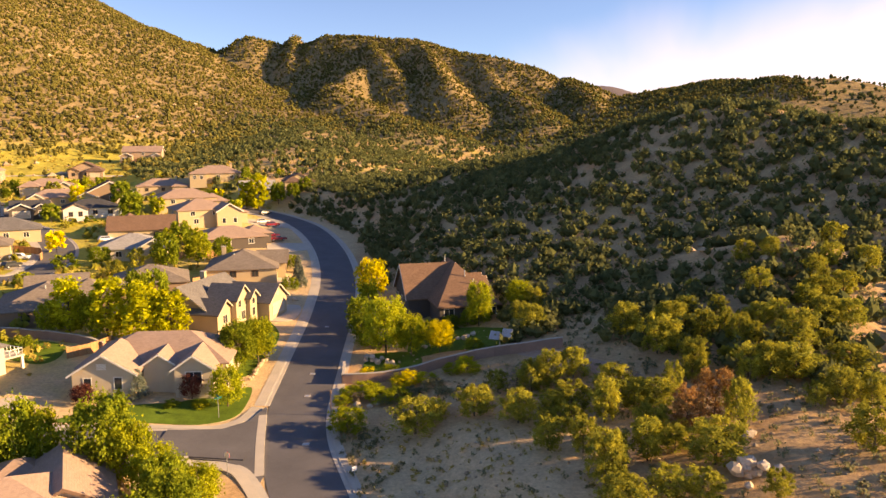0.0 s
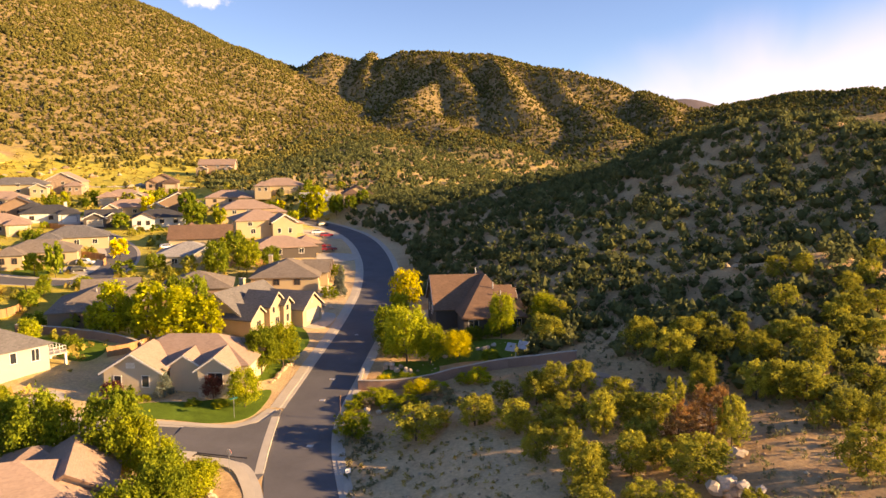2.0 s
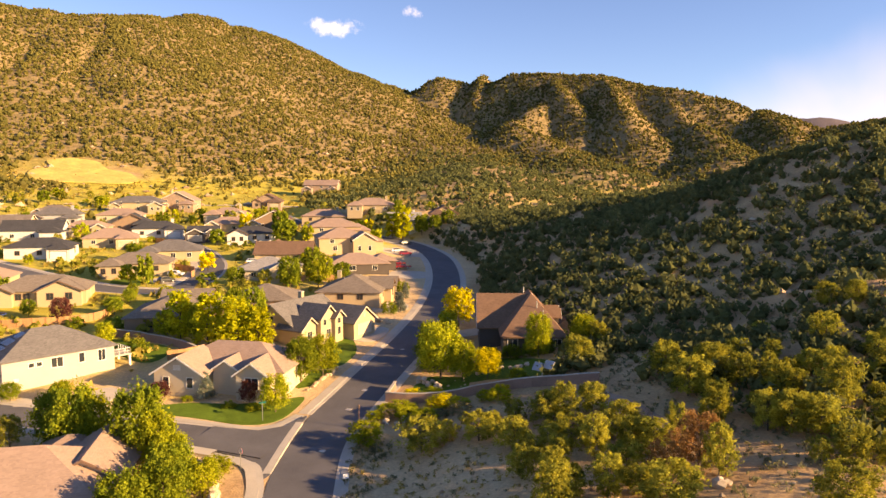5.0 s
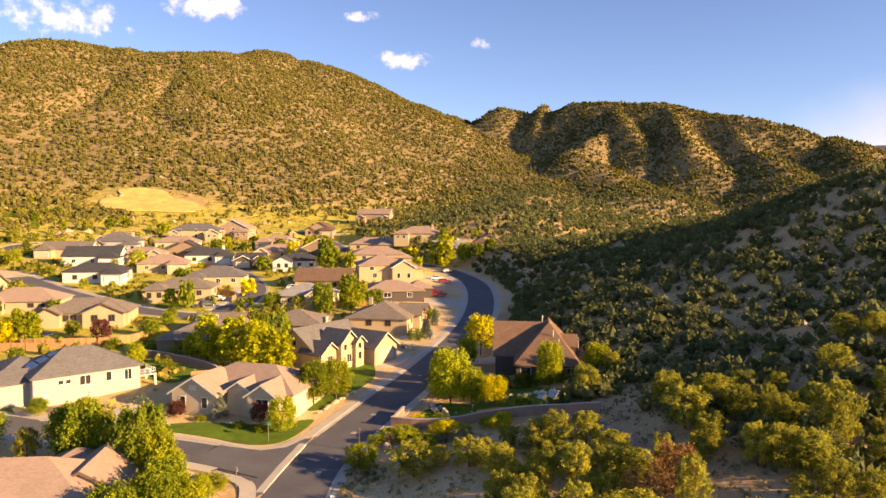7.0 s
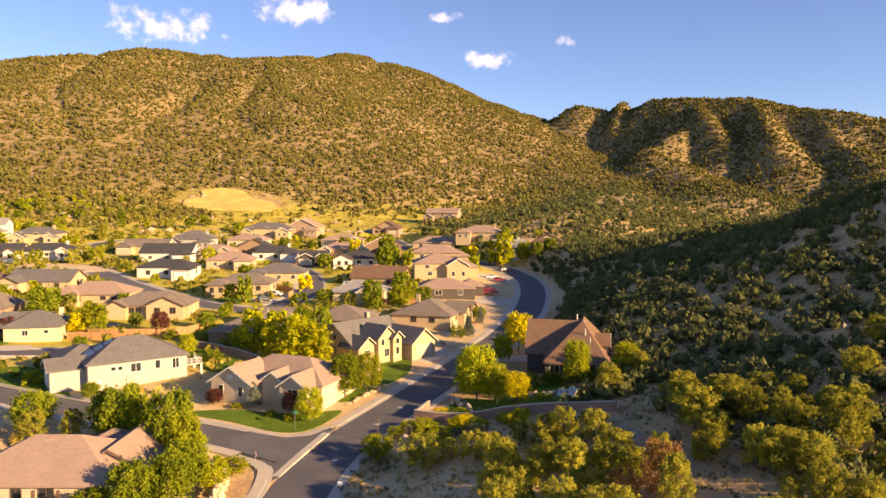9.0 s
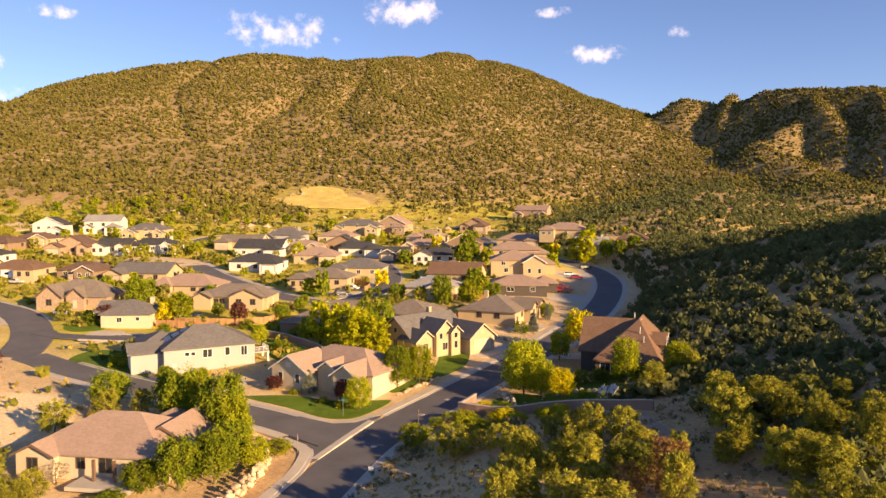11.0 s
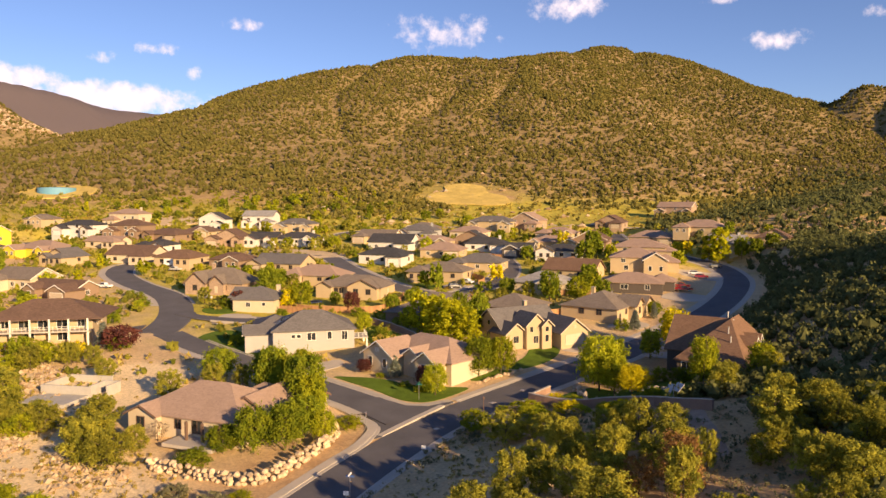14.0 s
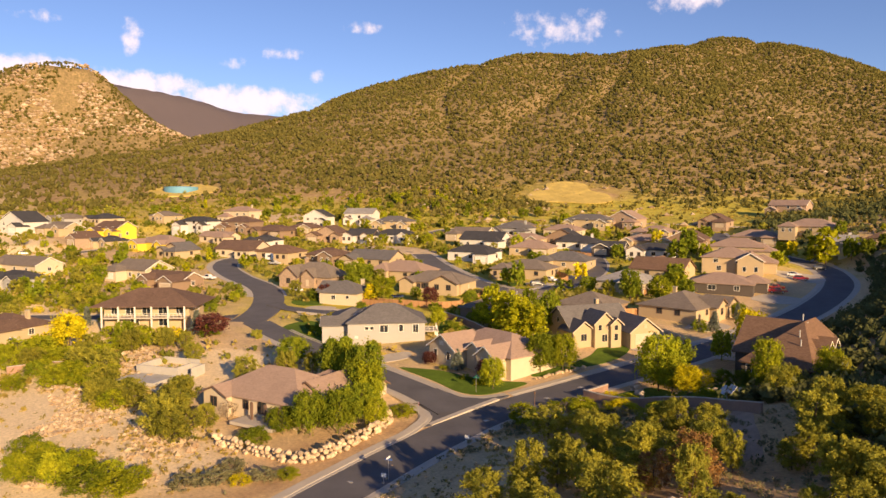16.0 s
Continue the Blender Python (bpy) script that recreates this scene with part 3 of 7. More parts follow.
patch("driveway", [(-112, 93), (-118, 100), (-113, 105), (-107, 97)], 0.09, PAVING, "pale concrete driveway slab", "driveway")


# ---- building kit ----
def part(name, bm, mat, parent, label=""):
    """Links a bmesh as one mesh object under a thing or a part."""
    me = bpy.data.meshes.new(name)
    bm.to_mesh(me)
    bm.free()
    me.materials.append(mat)
    ob = new(name, me)
    ob.parent = parent
    if label:
        ob["label"] = label
    return ob


def thing(name, x, y, z, yaw, label, category, group=""):
    e = new(name)
    e.matrix_world = pose(x, y, z, 0, 0, yaw)
    e.empty_display_size = 0.5
    return tagged(e, label, category, group)


def box(bm, x0, y0, z0, x1, y1, z1):
    v = [bm.verts.new(c) for c in [(x0, y0, z0), (x1, y0, z0), (x1, y1, z0), (x0, y1, z0), (x0, y0, z1), (x1, y0, z1), (x1, y1, z1), (x0, y1, z1)]]
    for f in [(3, 2, 1, 0), (4, 5, 6, 7), (0, 1, 5, 4), (1, 2, 6, 5), (2, 3, 7, 6), (3, 0, 4, 7)]:
        bm.faces.new([v[i] for i in f])


def rod(bm, a, b, ra, rb=None, n=7):
    """A tapered round bar from a to b."""
    a, b = Vector(a), Vector(b)
    q = (b - a).to_track_quat("Z", "Y")
    rb = ra if rb is None else rb
    lo = [bm.verts.new(a + q @ Vector((ra * math.cos(k * 2 * math.pi / n), ra * math.sin(k * 2 * math.pi / n), 0))) for k in range(n)]
    hi = [bm.verts.new(b + q @ Vector((rb * math.cos(k * 2 * math.pi / n), rb * math.sin(k * 2 * math.pi / n), 0))) for k in range(n)]
    for k in range(n):
        bm.faces.new([lo[k], lo[(k + 1) % n], hi[(k + 1) % n], hi[k]])
    bm.faces.new(lo[::-1])
    bm.faces.new(hi)


def one_box(*c):
    bm = bmesh.new()
    box(bm, *c)
    return bm


def roof_shape(kind, w, d, h, rise, over):
    """The outer sheet of a roof over a block w by d whose walls end at h, as a slab."""
    bm = bmesh.new()
    W, D = w / 2 + over, d / 2 + over
    z = h - 0.12
    e = [(-W, -D, z), (W, -D, z), (W, D, z), (-W, D, z)]
    top = h + rise
    if kind == "hip":
        if w >= d:
            r = [(-(W - D), 0, top), (W - D, 0, top)]
            faces = [(0, 1, 5, 4), (1, 2, 5), (2, 3, 4, 5), (3, 0, 4)]
        else:
            r = [(0, -(D - W), top), (0, D - W, top)]
            faces = [(0, 1, 4), (1, 2, 5, 4), (2, 3, 5), (3, 0, 4, 5)]
        if abs(w - d) < 0.3:
            r = [(-0.15, 0, top), (0.15, 0, top)]
            faces = [(0, 1, 5, 4), (1, 2, 5), (2, 3, 4, 5), (3, 0, 4)]
    elif kind == "lean":                        # a hip whose front slope runs far back
        r = [(0.6, D * 0.15, top), (0.6, D - 0.55 * W, top)]
        faces = [(0, 1, 4), (1, 2, 5, 4), (2, 3, 5), (3, 0, 4, 5)]
    elif kind == "gx":
        r = [(-W, 0, top), (W, 0, top)]
        faces = [(0, 1, 5, 4), (2, 3, 4, 5)]
    else:
        r = [(0, -D, top), (0, D, top)]
        faces = [(1, 2, 5, 4), (3, 0, 4, 5)]
    up = [bm.verts.new(c) for c in e + r]
    lo = [bm.verts.new((x, y, q - 0.22)) for x, y, q in e + r]
    for f in faces:
        bm.faces.new([up[i] for i in f])
        bm.faces.new([lo[i] for i in reversed(f)])
    edges = {}
    for f in faces:
        for a, b in zip(f, f[1:] + f[:1]):
            if (b, a) in edges:
                del edges[(b, a)]
            else:
                edges[(a, b)] = 1
    for a, b in edges:
        bm.faces.new([up[b], up[a], lo[a], lo[b]])
    return bm


def wall_shape(kind, w, d, h, rise, deep):
    """The walls of a block, with gables where the roof has them; deep: how far the footing goes down."""
    bm = bmesh.new()
    W, D = w / 2, d / 2
    c = [(-W, -D), (W, -D), (W, D), (-W, D)]
    lo = [bm.verts.new((x, y, -deep)) for x, y in c]
    hi = [bm.verts.new((x, y, h)) for x, y in c]
    for i in range(4):
        bm.faces.new([lo[i], lo[(i + 1) % 4], hi[(i + 1) % 4], hi[i]])
    bm.faces.new(lo[::-1])
    if kind == "gx":
        for x, a, b in ((-W, 3, 0), (W, 1, 2)):
            bm.faces.new([hi[a], hi[b], bm.verts.new((x, 0, h + rise - 0.42))])
    elif kind == "gy":
        for y, a, b in ((-D, 0, 1), (D, 2, 3)):
            bm.faces.new([hi[a], hi[b], bm.verts.new((0, y, h + rise - 0.42))])
    return bm


FACE = {"s": (0, -1), "e": (1, 0), "n": (0, 1), "w": (-1, 0)}


def opening(parent, kind, face, cx, cy, w, d, along, z, ow, oh, mats):
    """A window, door or garage door on one side of a block; along: metres from the side's middle."""
    fx, fy = FACE[face]
    bx, by = (cx + along, cy + fy * d / 2) if fx == 0 else (cx + fx * w / 2, cy + along)
    turn = {"s": 0, "e": 90, "n": 180, "w": 270}[face]
    holder = Matrix.Translation((bx, by, z)) @ pose(0, 0, 0, 0, 0, turn)
    wall, trim, glass, leaf = mats
    def put(name, bm, mat, up, label=""):
        ob = part(name, bm, mat, up, label)
        if up is parent:
            ob.matrix_basis = holder
        return ob
    if kind == "window":
        f = bmesh.new()
        t = 0.11
        box(f, -ow / 2 - t, -0.06, -t, ow / 2 + t, 0.02, 0)
        box(f, -ow / 2 - t, -0.06, oh, ow / 2 + t, 0.02, oh + t)
        box(f, -ow / 2 - t, -0.06, 0, -ow / 2, 0.02, oh)
        box(f, ow / 2, -0.06, 0, ow / 2 + t, 0.02, oh)
        if ow > 1.0:
            box(f, -0.035, -0.05, 0, 0.035, 0.0, oh)
        win = put("window", f, trim, parent)
        part("pane", one_box(-ow / 2, -0.03, 0, ow / 2, 0.01, oh), glass, win)
    elif kind == "garage":
        g = bmesh.new()
        n = 4
        for k in range(n):
            box(g, -ow / 2, -0.05, k * oh / n + 0.015, ow / 2, 0.02, (k + 1) * oh / n - 0.015)
        put("garage_door", g, leaf, parent)
        f = bmesh.new()
        box(f, -ow / 2 - 0.15, -0.07, 0, -ow / 2, 0.01, oh)
        box(f, ow / 2, -0.07, 0, ow / 2 + 0.15, 0.01, oh)
        box(f, -ow / 2 - 0.15, -0.07, oh, ow / 2 + 0.15, 0.01, oh + 0.16)
        put("door_frame", f, trim, parent)
    elif kind == "door":
        put("door", one_box(-ow / 2, -0.05, 0, ow / 2, 0.02, oh), leaf, parent)
    elif kind == "vent":
        g = bmesh.new()
        for k in range(4):
            box(g, -ow / 2, -0.06, k * oh / 4, ow / 2, 0.01, k * oh / 4 + oh / 6)
        put("gable_vent", g, trim, parent)


def house(x, y, yaw, blocks, label, wall, roof, trim=None, leaf=None, deep=3.0, over=0.55, z=None, extras=()):
    """blocks: (cx, cy, w, d, wall height, roof kind, rise, base, [openings])."""
    h = thing("house", x, y, ground_at(x, y) if z is None else z, yaw, label, "house")
    trim, leaf = trim or TRIM_WHITE, leaf or DOOR_TAN
    for b in blocks:
        cx, cy, w, d, hh, kind, rise, base, ops = b
        wl = part("wall", wall_shape(kind, w, d, hh, rise, deep), wall, h)
        wl.matrix_basis = Matrix.Translation((cx, cy, base))
        rf = part("roof", roof_shape(kind, w, d, hh, rise, over), roof, h)
        rf.matrix_basis = Matrix.Translation((cx, cy, base))
        if kind in ("gx", "gy"):                # rake boards at the gables
            run = (d if kind == "gx" else w) / 2 + over
            length = (w if kind == "gx" else d) / 2 + over
            for end in (1, -1):
                bm = bmesh.new()
                for s in (1, -1):
                    a, c = Vector((s * run, 0, hh - 0.16)), Vector((0, 0, hh + rise - 0.04))
                    v = [a, c, c - Vector((0, 0, 0.3)), a - Vector((0, 0, 0.3))]
                    pts = [(end * (length + o), p.x, p.z) if kind == "gx" else (p.x, end * (length + o), p.z) for o in (0.0, 0.05) for p in v]
                    q = [bm.verts.new(p) for p in pts]
                    for f in [(0, 1, 2, 3), (7, 6, 5, 4), (0, 4, 5, 1), (1, 5, 6, 2), (2, 6, 7, 3), (3, 7, 4, 0)]:
                        bm.faces.new([q[i] for i in f])
                bmesh.ops.recalc_face_normals(bm, faces=bm.faces)
                rk = part("rake_board", bm, trim, h)
                rk.matrix_basis = Matrix.Translation((cx, cy, base))
        for kind_o, face, along, oz, ow, oh in ops:
            opening(h, kind_o, face, cx, cy, w, d, along, base + oz, ow, oh, (wall, trim, GLASS, leaf))
    for e in extras:
        kind, *v = e
        if kind == "chimney":
            cx, cy, z0, z1 = v
            c = part("chimney", one_box(cx - 0.5, cy - 0.4, z0, cx + 0.5, cy + 0.4, z1), wall, h)
            part("chimney_cap", one_box(cx - 0.6, cy - 0.5, z1, cx + 0.6, cy + 0.5, z1 + 0.12), CONCRETE, c)
        elif kind == "pipe":
            cx, cy, z0, z1 = v
            bm = bmesh.new()
            rod(bm, (cx, cy, z0), (cx, cy, z1), 0.12)
            part("roof_pipe", bm, METAL, h)
        elif kind == "post":
            cx, cy, z0, z1 = v
            part("porch_post", one_box(cx - 0.18, cy - 0.18, z0, cx + 0.18, cy + 0.18, z1), trim, h)
        elif kind == "slab":
            x0, y0, x1, y1, z0, z1 = v
            part("porch_floor", one_box(x0, y0, z0, x1, y1, z1), CONCRETE, h)
        elif kind == "rail":
            x0, y0, x1, y1, z0 = v
            bm = bmesh.new()
            n = max(2, int(math.hypot(x1 - x0, y1 - y0) / 0.9))
            for k in range(n + 1):
                px, py = x0 + (x1 - x0) * k / n, y0 + (y1 - y0) * k / n
                box(bm, px - 0.04, py - 0.04, z0, px + 0.04, py + 0.04, z0 + 1.0)
            rod(bm, (x0, y0, z0 + 1.0), (x1, y1, z0 + 1.0), 0.05, n=4)
            rod(bm, (x0, y0, z0 + 0.5), (x1, y1, z0 + 0.5), 0.03, n=4)
            part("railing", bm, TRIM_WHITE, h)
    return h


# ---- the houses near the street ----
W = "window"
house(-43.2, 62.6, 27, [
    (0, 0.4, 20.5, 14.5, 3.0, "hip", 3.8, 0.4, [(W, "s", -7, 0.9, 1.3, 1.5), (W, "s", -1.5, 0.9, 1.2, 1.4), (W, "s", 2.2, 0.5, 1.8, 2.1), ("door", "s", 5.0, 0, 1.0, 2.2), (W, "w", 0, 0.9, 1.5, 1.4)]),
    (-7.5, -3.8, 5.5, 8.5, 3.0, "gy", 1.5, 0.4, [(W, "s", -0.3, 0.8, 1.5, 1.6)]),
    (7.4, 4.2, 8.5, 11, 3.0, "gy", 2.6, 0.4, [(W, "e", 0, 0.9, 1.4, 1.4)]),
    (9.5, 10.5, 7, 6.5, 2.8, "gx", 1.9, 0.3, []),
    (3.0, 10.0, 8, 7.5, 2.8, "hip", 2.0, 0.3, [("garage", "n", 0, 0, 4.8, 2.2)]),
], "tan-roofed single-storey stucco house above a boulder wall", WALLS["cream"], ROOFS["tan"], TRIM_BROWN, extras=[
    ("slab", -1.0, -11.0, 8.2, -6.5, -0.2, 0.34), ("post", 1.6, -8.6, 0.34, 3.2), ("post", 7.6, -8.6, 0.34, 3.2), ("post", 4.6, -8.6, 0.34, 3.2),
    ("pipe", -3, 3.5, 4.5, 5.8), ("pipe", 1, 3.8, 4.5, 5.7), ("pipe", -5, 2.6, 4.6, 5.5)])
house(-43.6, 110.2, 6, [
    (0, 0.6, 21, 13, 3.0, "hip", 3.3, 0.3, [(W, "w", 0, 0.9, 1.4, 1.4), (W, "e", 1, 0.9, 1.4, 1.4), (W, "s", -2.5, 0.9, 1.2, 1.4)]),
    (-5.8, -6.0, 8.6, 8.0, 3.0, "gy", 2.9, 0.3, [(W, "s", -2.2, 0.6, 1.0, 1.7), (W, "s", 2.0, 0.6, 1.0, 1.7), ("vent", "s", -0.2, 3.5, 1.3, 0.9)]),
    (1.2, -4.8, 4.6, 5.0, 3.0, "gy", 1.8, 0.5, [("door", "s", 0, 0, 1.1, 2.2)]),
    (6.4, -5.6, 5.4, 6.6, 3.0, "gy", 2.1, 0.3, [(W, "s", 0, 0.5, 2.2, 1.9)]),
], "tan tile-roofed house with three street-side gables and shuttered windows", WALLS["cream"], ROOFS["tan"], TRIM_WHITE, extras=[
    ("pipe", -4, 4.2, 4.6, 5.7), ("pipe", 2, 4.0, 4.7, 5.8), ("pipe", 5, 3.6, 4.6, 5.6)])
grey_house = house(-76.4, 101.5, 63, [
    (0, 0, 18, 13.5, 4.4, "hip", 3.5, 0, [(W, "s", -4.6, 2.6, 0.8, 0.7), (W, "s", -3.4, 2.6, 0.8, 0.7), (W, "s", -0.6, 2.0, 1.8, 1.6), (W, "s", 3.4, 2.1, 0.9, 1.6), (W, "s", 6.8, 1.8, 1.2, 1.9), ("vent", "s", -7, 0.6, 0.8, 0.6)]),
    (-8.2, 6.0, 9.0, 10, 4.2, "hip", 2.0, 0, [(W, "w", 0, 2, 1.2, 1.2), (W, "s", -2, 1.6, 0.9, 1.3)]),
    (-11.5, -1.0, 7.0, 7.0, 3.6, "gx", 1.6, 0, [("garage", "w", 0, 0.2, 4.6, 2.3)]),
], "pale grey house with a grey roof and a white railed balcony", WALLS["sage"], ROOFS["grey"], TRIM_WHITE, DOOR_WHITE, deep=3.5, extras=[
    ("rail", 9.0, -6.4, 12.0, -6.4, 2.1), ("rail", 12.0, -6.4, 12.0, -1.5, 2.1), ("slab", 9.0, -6.6, 12.2, -1.3, 1.85, 2.1),
    ("post", 11.9, -6.3, -2.5, 1.85), ("post", 11.9, -1.6, -2.5, 1.85), ("pipe", -3, 3, 6, 7), ("pipe", 4, 3.4, 6, 6.9)])
SOLAR = plain("dark_solar_glass", (0.035, 0.04, 0.07), 0.2, 0.1, 1.0, 0.02, spec=0.6)
for row in range(3):
    for col in range(4 - row):
        x, y = -7.7 + 1.75 * row, -2.1 - 0.3 + (col - (3 - row) / 2) * 1.12 + 2.1
        sp = part("solar_panel", one_box(-0.82, -0.52, 0.0, 0.82, 0.52, 0.05), SOLAR, grey_house)
        sp.matrix_basis = Matrix.Translation((x, y, 4.28 + (9.55 + x) * 0.497 + 0.09)) @ Matrix.Rotation(-0.461, 4, "Y")
house(-45.5, 140.0, -14, [
    (-2, 0, 13, 16, 3.0, "gy", 4.7, 0, [(W, "s", 0, 1.0, 1.4, 1.3), (W, "s", 0, 4.0, 1.0, 1.0), (W, "n", 0, 1.0, 1.4, 1.3)]),
    (4.6, -1.4, 6.0, 5.0, 4.8, "gx", 2.6, 0, [(W, "e", -1.2, 3.2, 0.8, 1.2), (W, "e", 1.2, 3.2, 0.8, 1.2), (W, "e", 0, 0.6, 1.3, 1.6)]),
    (7.2, 1.0, 2.6, 2.6, 4.6, "gx", 1.5, 0, [(W, "e", 0, 3.2, 0.9, 1.1), (W, "e", 0, 0.9, 0.9, 1.5)]),
    (5.4, 7.2, 10.4, 7.6, 3.0, "gx", 3.1, 0, [("garage", "e", 0, 0, 4.9, 2.3), ("vent", "e", 0, 3.7, 0.8, 0.9)]),
    (3.4, -6.0, 6.0, 5.2, 3.0, "gx", 2.4, 0, [(W, "e", 0, 0.8, 1.4, 1.5)]),
], "tan house with steep gables and a dark grey roof", WALLS["tan"], ROOFS["grey"], DOOR_TAN, extras=[
    ("pipe", -3, -4, 5, 7.2), ("chimney", -3.5, 3.0, 5, 8.6)])
house(-49.0, 176.5, 12, [
    (0, 0, 16, 18, 3.0, "hip", 3.3, 0, [(W, "s", -2, 1.0, 1.4, 1.3), (W, "s", 3, 1.0, 1.4, 1.3), (W, "e", -3, 1.0, 1.2, 1.3)]),
    (7.2, 1.5, 5.5, 6.0, 3.0, "gx", 2.2, 0, [(W, "e", 0, 0.8, 1.2, 1.6)]),
    (6.8, 7.0, 7.0, 6.5, 3.0, "gx", 2.0, 0, [("garage", "e", 0, 0, 4.8, 2.2)]),
], "olive-tan house with a hipped grey-brown roof", WALLS["tan"], ROOFS["warm"], TRIM_BROWN, extras=[("pipe", -2, -3, 4.6, 5.8), ("pipe", 1, 4, 4.6, 5.8), ("chimney", -5, 5, 4, 6.4)])
house(0.3, 143.0, 14, [
    (2.3, 1.0, 11.6, 22.5, 3.0, "lean", 6.1, 0, [(W, "s", -4.0, 0.8, 1.8, 1.6), (W, "s", 0.5, 0.4, 2.4, 2.0), (W, "s", 4.4, 0.8, 1.5, 1.6), (W, "e", -6, 0.8, 1.6, 1.5), (W, "e", -9.0, 0.8, 1.6, 1.5)]),
    (-2.6, 4.6, 10.4, 13, 3.0, "gx", 5.85, 0, [(W, "w", 0, 0.8, 1.6, 1.5), (W, "w", 4, 0.8, 1.2, 1.4), ("vent", "w", 0, 5.6, 0.9, 0.9)]),
    (6.2, -0.6, 3.6, 2.4, 5.2, "gx", 1.5, 0, [(W, "e", 0, 4.1, 1.0, 1.0)]),
    (6.2, 3.0, 3.6, 2.4, 5.2, "gx", 1.5, 0, [(W, "e", 0, 4.1, 1.0, 1.0)]),
    (12.5, 7.5, 11, 10, 2.8, "hip", 2.4, 0, []),
], "brown house with a large rust-brown shingle roof among trees", WALLS["dark"], ROOFS["rust"], TRIM_WHITE, deep=4.0, z=5.0, extras=[
    ("pipe", 3.6, -2, 6.4, 8.2), ("pipe", 3.2, 3.6, 7.4, 8.9), ("pipe", 4.6, -4.5, 5.4, 6.9), ("pipe", 1.6, 6.2, 8.4, 9.9)])
house(-63.5, 212.5, 30, [
    (0, 0, 19, 15, 3.0, "hip", 2.6, 0, [(W, "s", -2, 0.9, 2.2, 1.4), (W, "s", 5, 0.9, 1.4, 1.4), (W, "w", 0, 0.9, 1.4, 1.4)]),
    (9.0, 4.0, 8, 9, 3.0, "hip", 2.0, 0, [("garage", "e", 0, 0, 4.8, 2.2)]),
], "dark-walled house under a wide tan hipped roof", WALLS["dark"], ROOFS["tan"], TRIM_WHITE)
house(-80.5, 240.0, 32, [
    (0, 0, 17, 15, 5.4, "hip", 3.0, 0, [(W, "s", -4, 3.4, 1.4, 1.3), (W, "s", 3, 3.4, 1.4, 1.3), (W, "s", -3, 0.8, 1.4, 1.5), (W, "w", 0, 3.2, 1.4, 1.3)]),
    (7.0, -6.0, 8, 8, 4.6, "gy", 2.6, 0, [(W, "s", -1.8, 0.8, 1.0, 1.6), (W, "s", 1.8, 0.8, 1.0, 1.6)]),
    (10.5, 2.0, 9, 10, 3.6, "hip", 2.4, 0, [("garage", "e", 0, 0, 4.8, 2.2)]),
], "two-storey tan house with stepped tile roofs", WALLS["tan"], ROOFS["tan"], TRIM_WHITE)
house(-93.0, 262.0, 28, [
    (0, 0, 20, 14, 5.0, "hip", 2.8, 0, [(W, "s", -5, 3.0, 1.4, 1.3), (W, "s", 0, 3.0, 1.4, 1.3), (W, "w", 0, 3.0, 1.4, 1.3)]),
    (9, -3, 9, 9, 3.6, "hip", 2.4, 0, [("garage", "e", 0, 0, 4.8, 2.2)]),
], "large tan house with a low tile roof", WALLS["tan"], ROOFS["tan"], TRIM_WHITE)
house(-82.0, 191.0, 18, [
    (0, 0, 17, 15, 3.0, "hip", 3.0, 0, [(W, "s", -3, 0.9, 1.4, 1.3), (W, "s", 4, 0.9, 1.4, 1.3)]),
    (5.0, -6.0, 7, 7, 3.0, "gy", 2.2, 0, [(W, "s", 0, 0.8, 1.2, 1.6)]),
], "single-storey house with a pale grey roof", WALLS["cream"], ROOFS["pale"], TRIM_WHITE)
house(-90.0, 216.5, 20, [
    (0, 0, 18, 13, 3.0, "gx", 3.6, 0, [(W, "s", -3, 0.9, 1.4, 1.3), (W, "s", 4, 0.9, 1.4, 1.3), ("vent", "e", 0, 3.6, 0.8, 0.8)]),
    (-4, 6, 12, 10, 3.0, "gy", 3.4, 0, [(W, "w", 0, 0.9, 1.4, 1.3)]),
], "tan house with a rust-brown gabled roof", WALLS["tan"], ROOFS["rust"], TRIM_BROWN)
house(-76.0, 137.0, 24, [
    (0, 0, 16, 18, 3.0, "hip", 3.4, 0, [(W, "s", -3, 0.8, 1.2, 1.2), (W, "s", 3, 0.8, 1.2, 1.2), (W, "e", -2, 0.8, 1.2, 1.2), (W, "w", 0, 0.8, 1.4, 1.3)]),
    (7.0, 5.0, 9, 10, 3.0, "hip", 2.7, 0, [(W, "e", 0, 0.8, 1.2, 1.2)]),
    (1.0, 12.5, 11, 9, 3.0, "gx", 2.8, 0, []),
], "shaded brown-grey house with a hipped warm grey roof", WALLS["brown"], ROOFS["warm"], TRIM_BROWN, extras=[("pipe", 2, 4, 5, 6.4), ("pipe", 0, -3, 5, 6.2)])
house(-64.5, 158.0, 20, [
    (0, 0, 15, 14, 3.0, "hip", 2.9, 0, [(W, "s", 0, 0.8, 1.2, 1.2)]),
], "brown-grey house with a hipped roof behind yellow trees", WALLS["brown"], ROOFS["warm"], TRIM_BROWN)
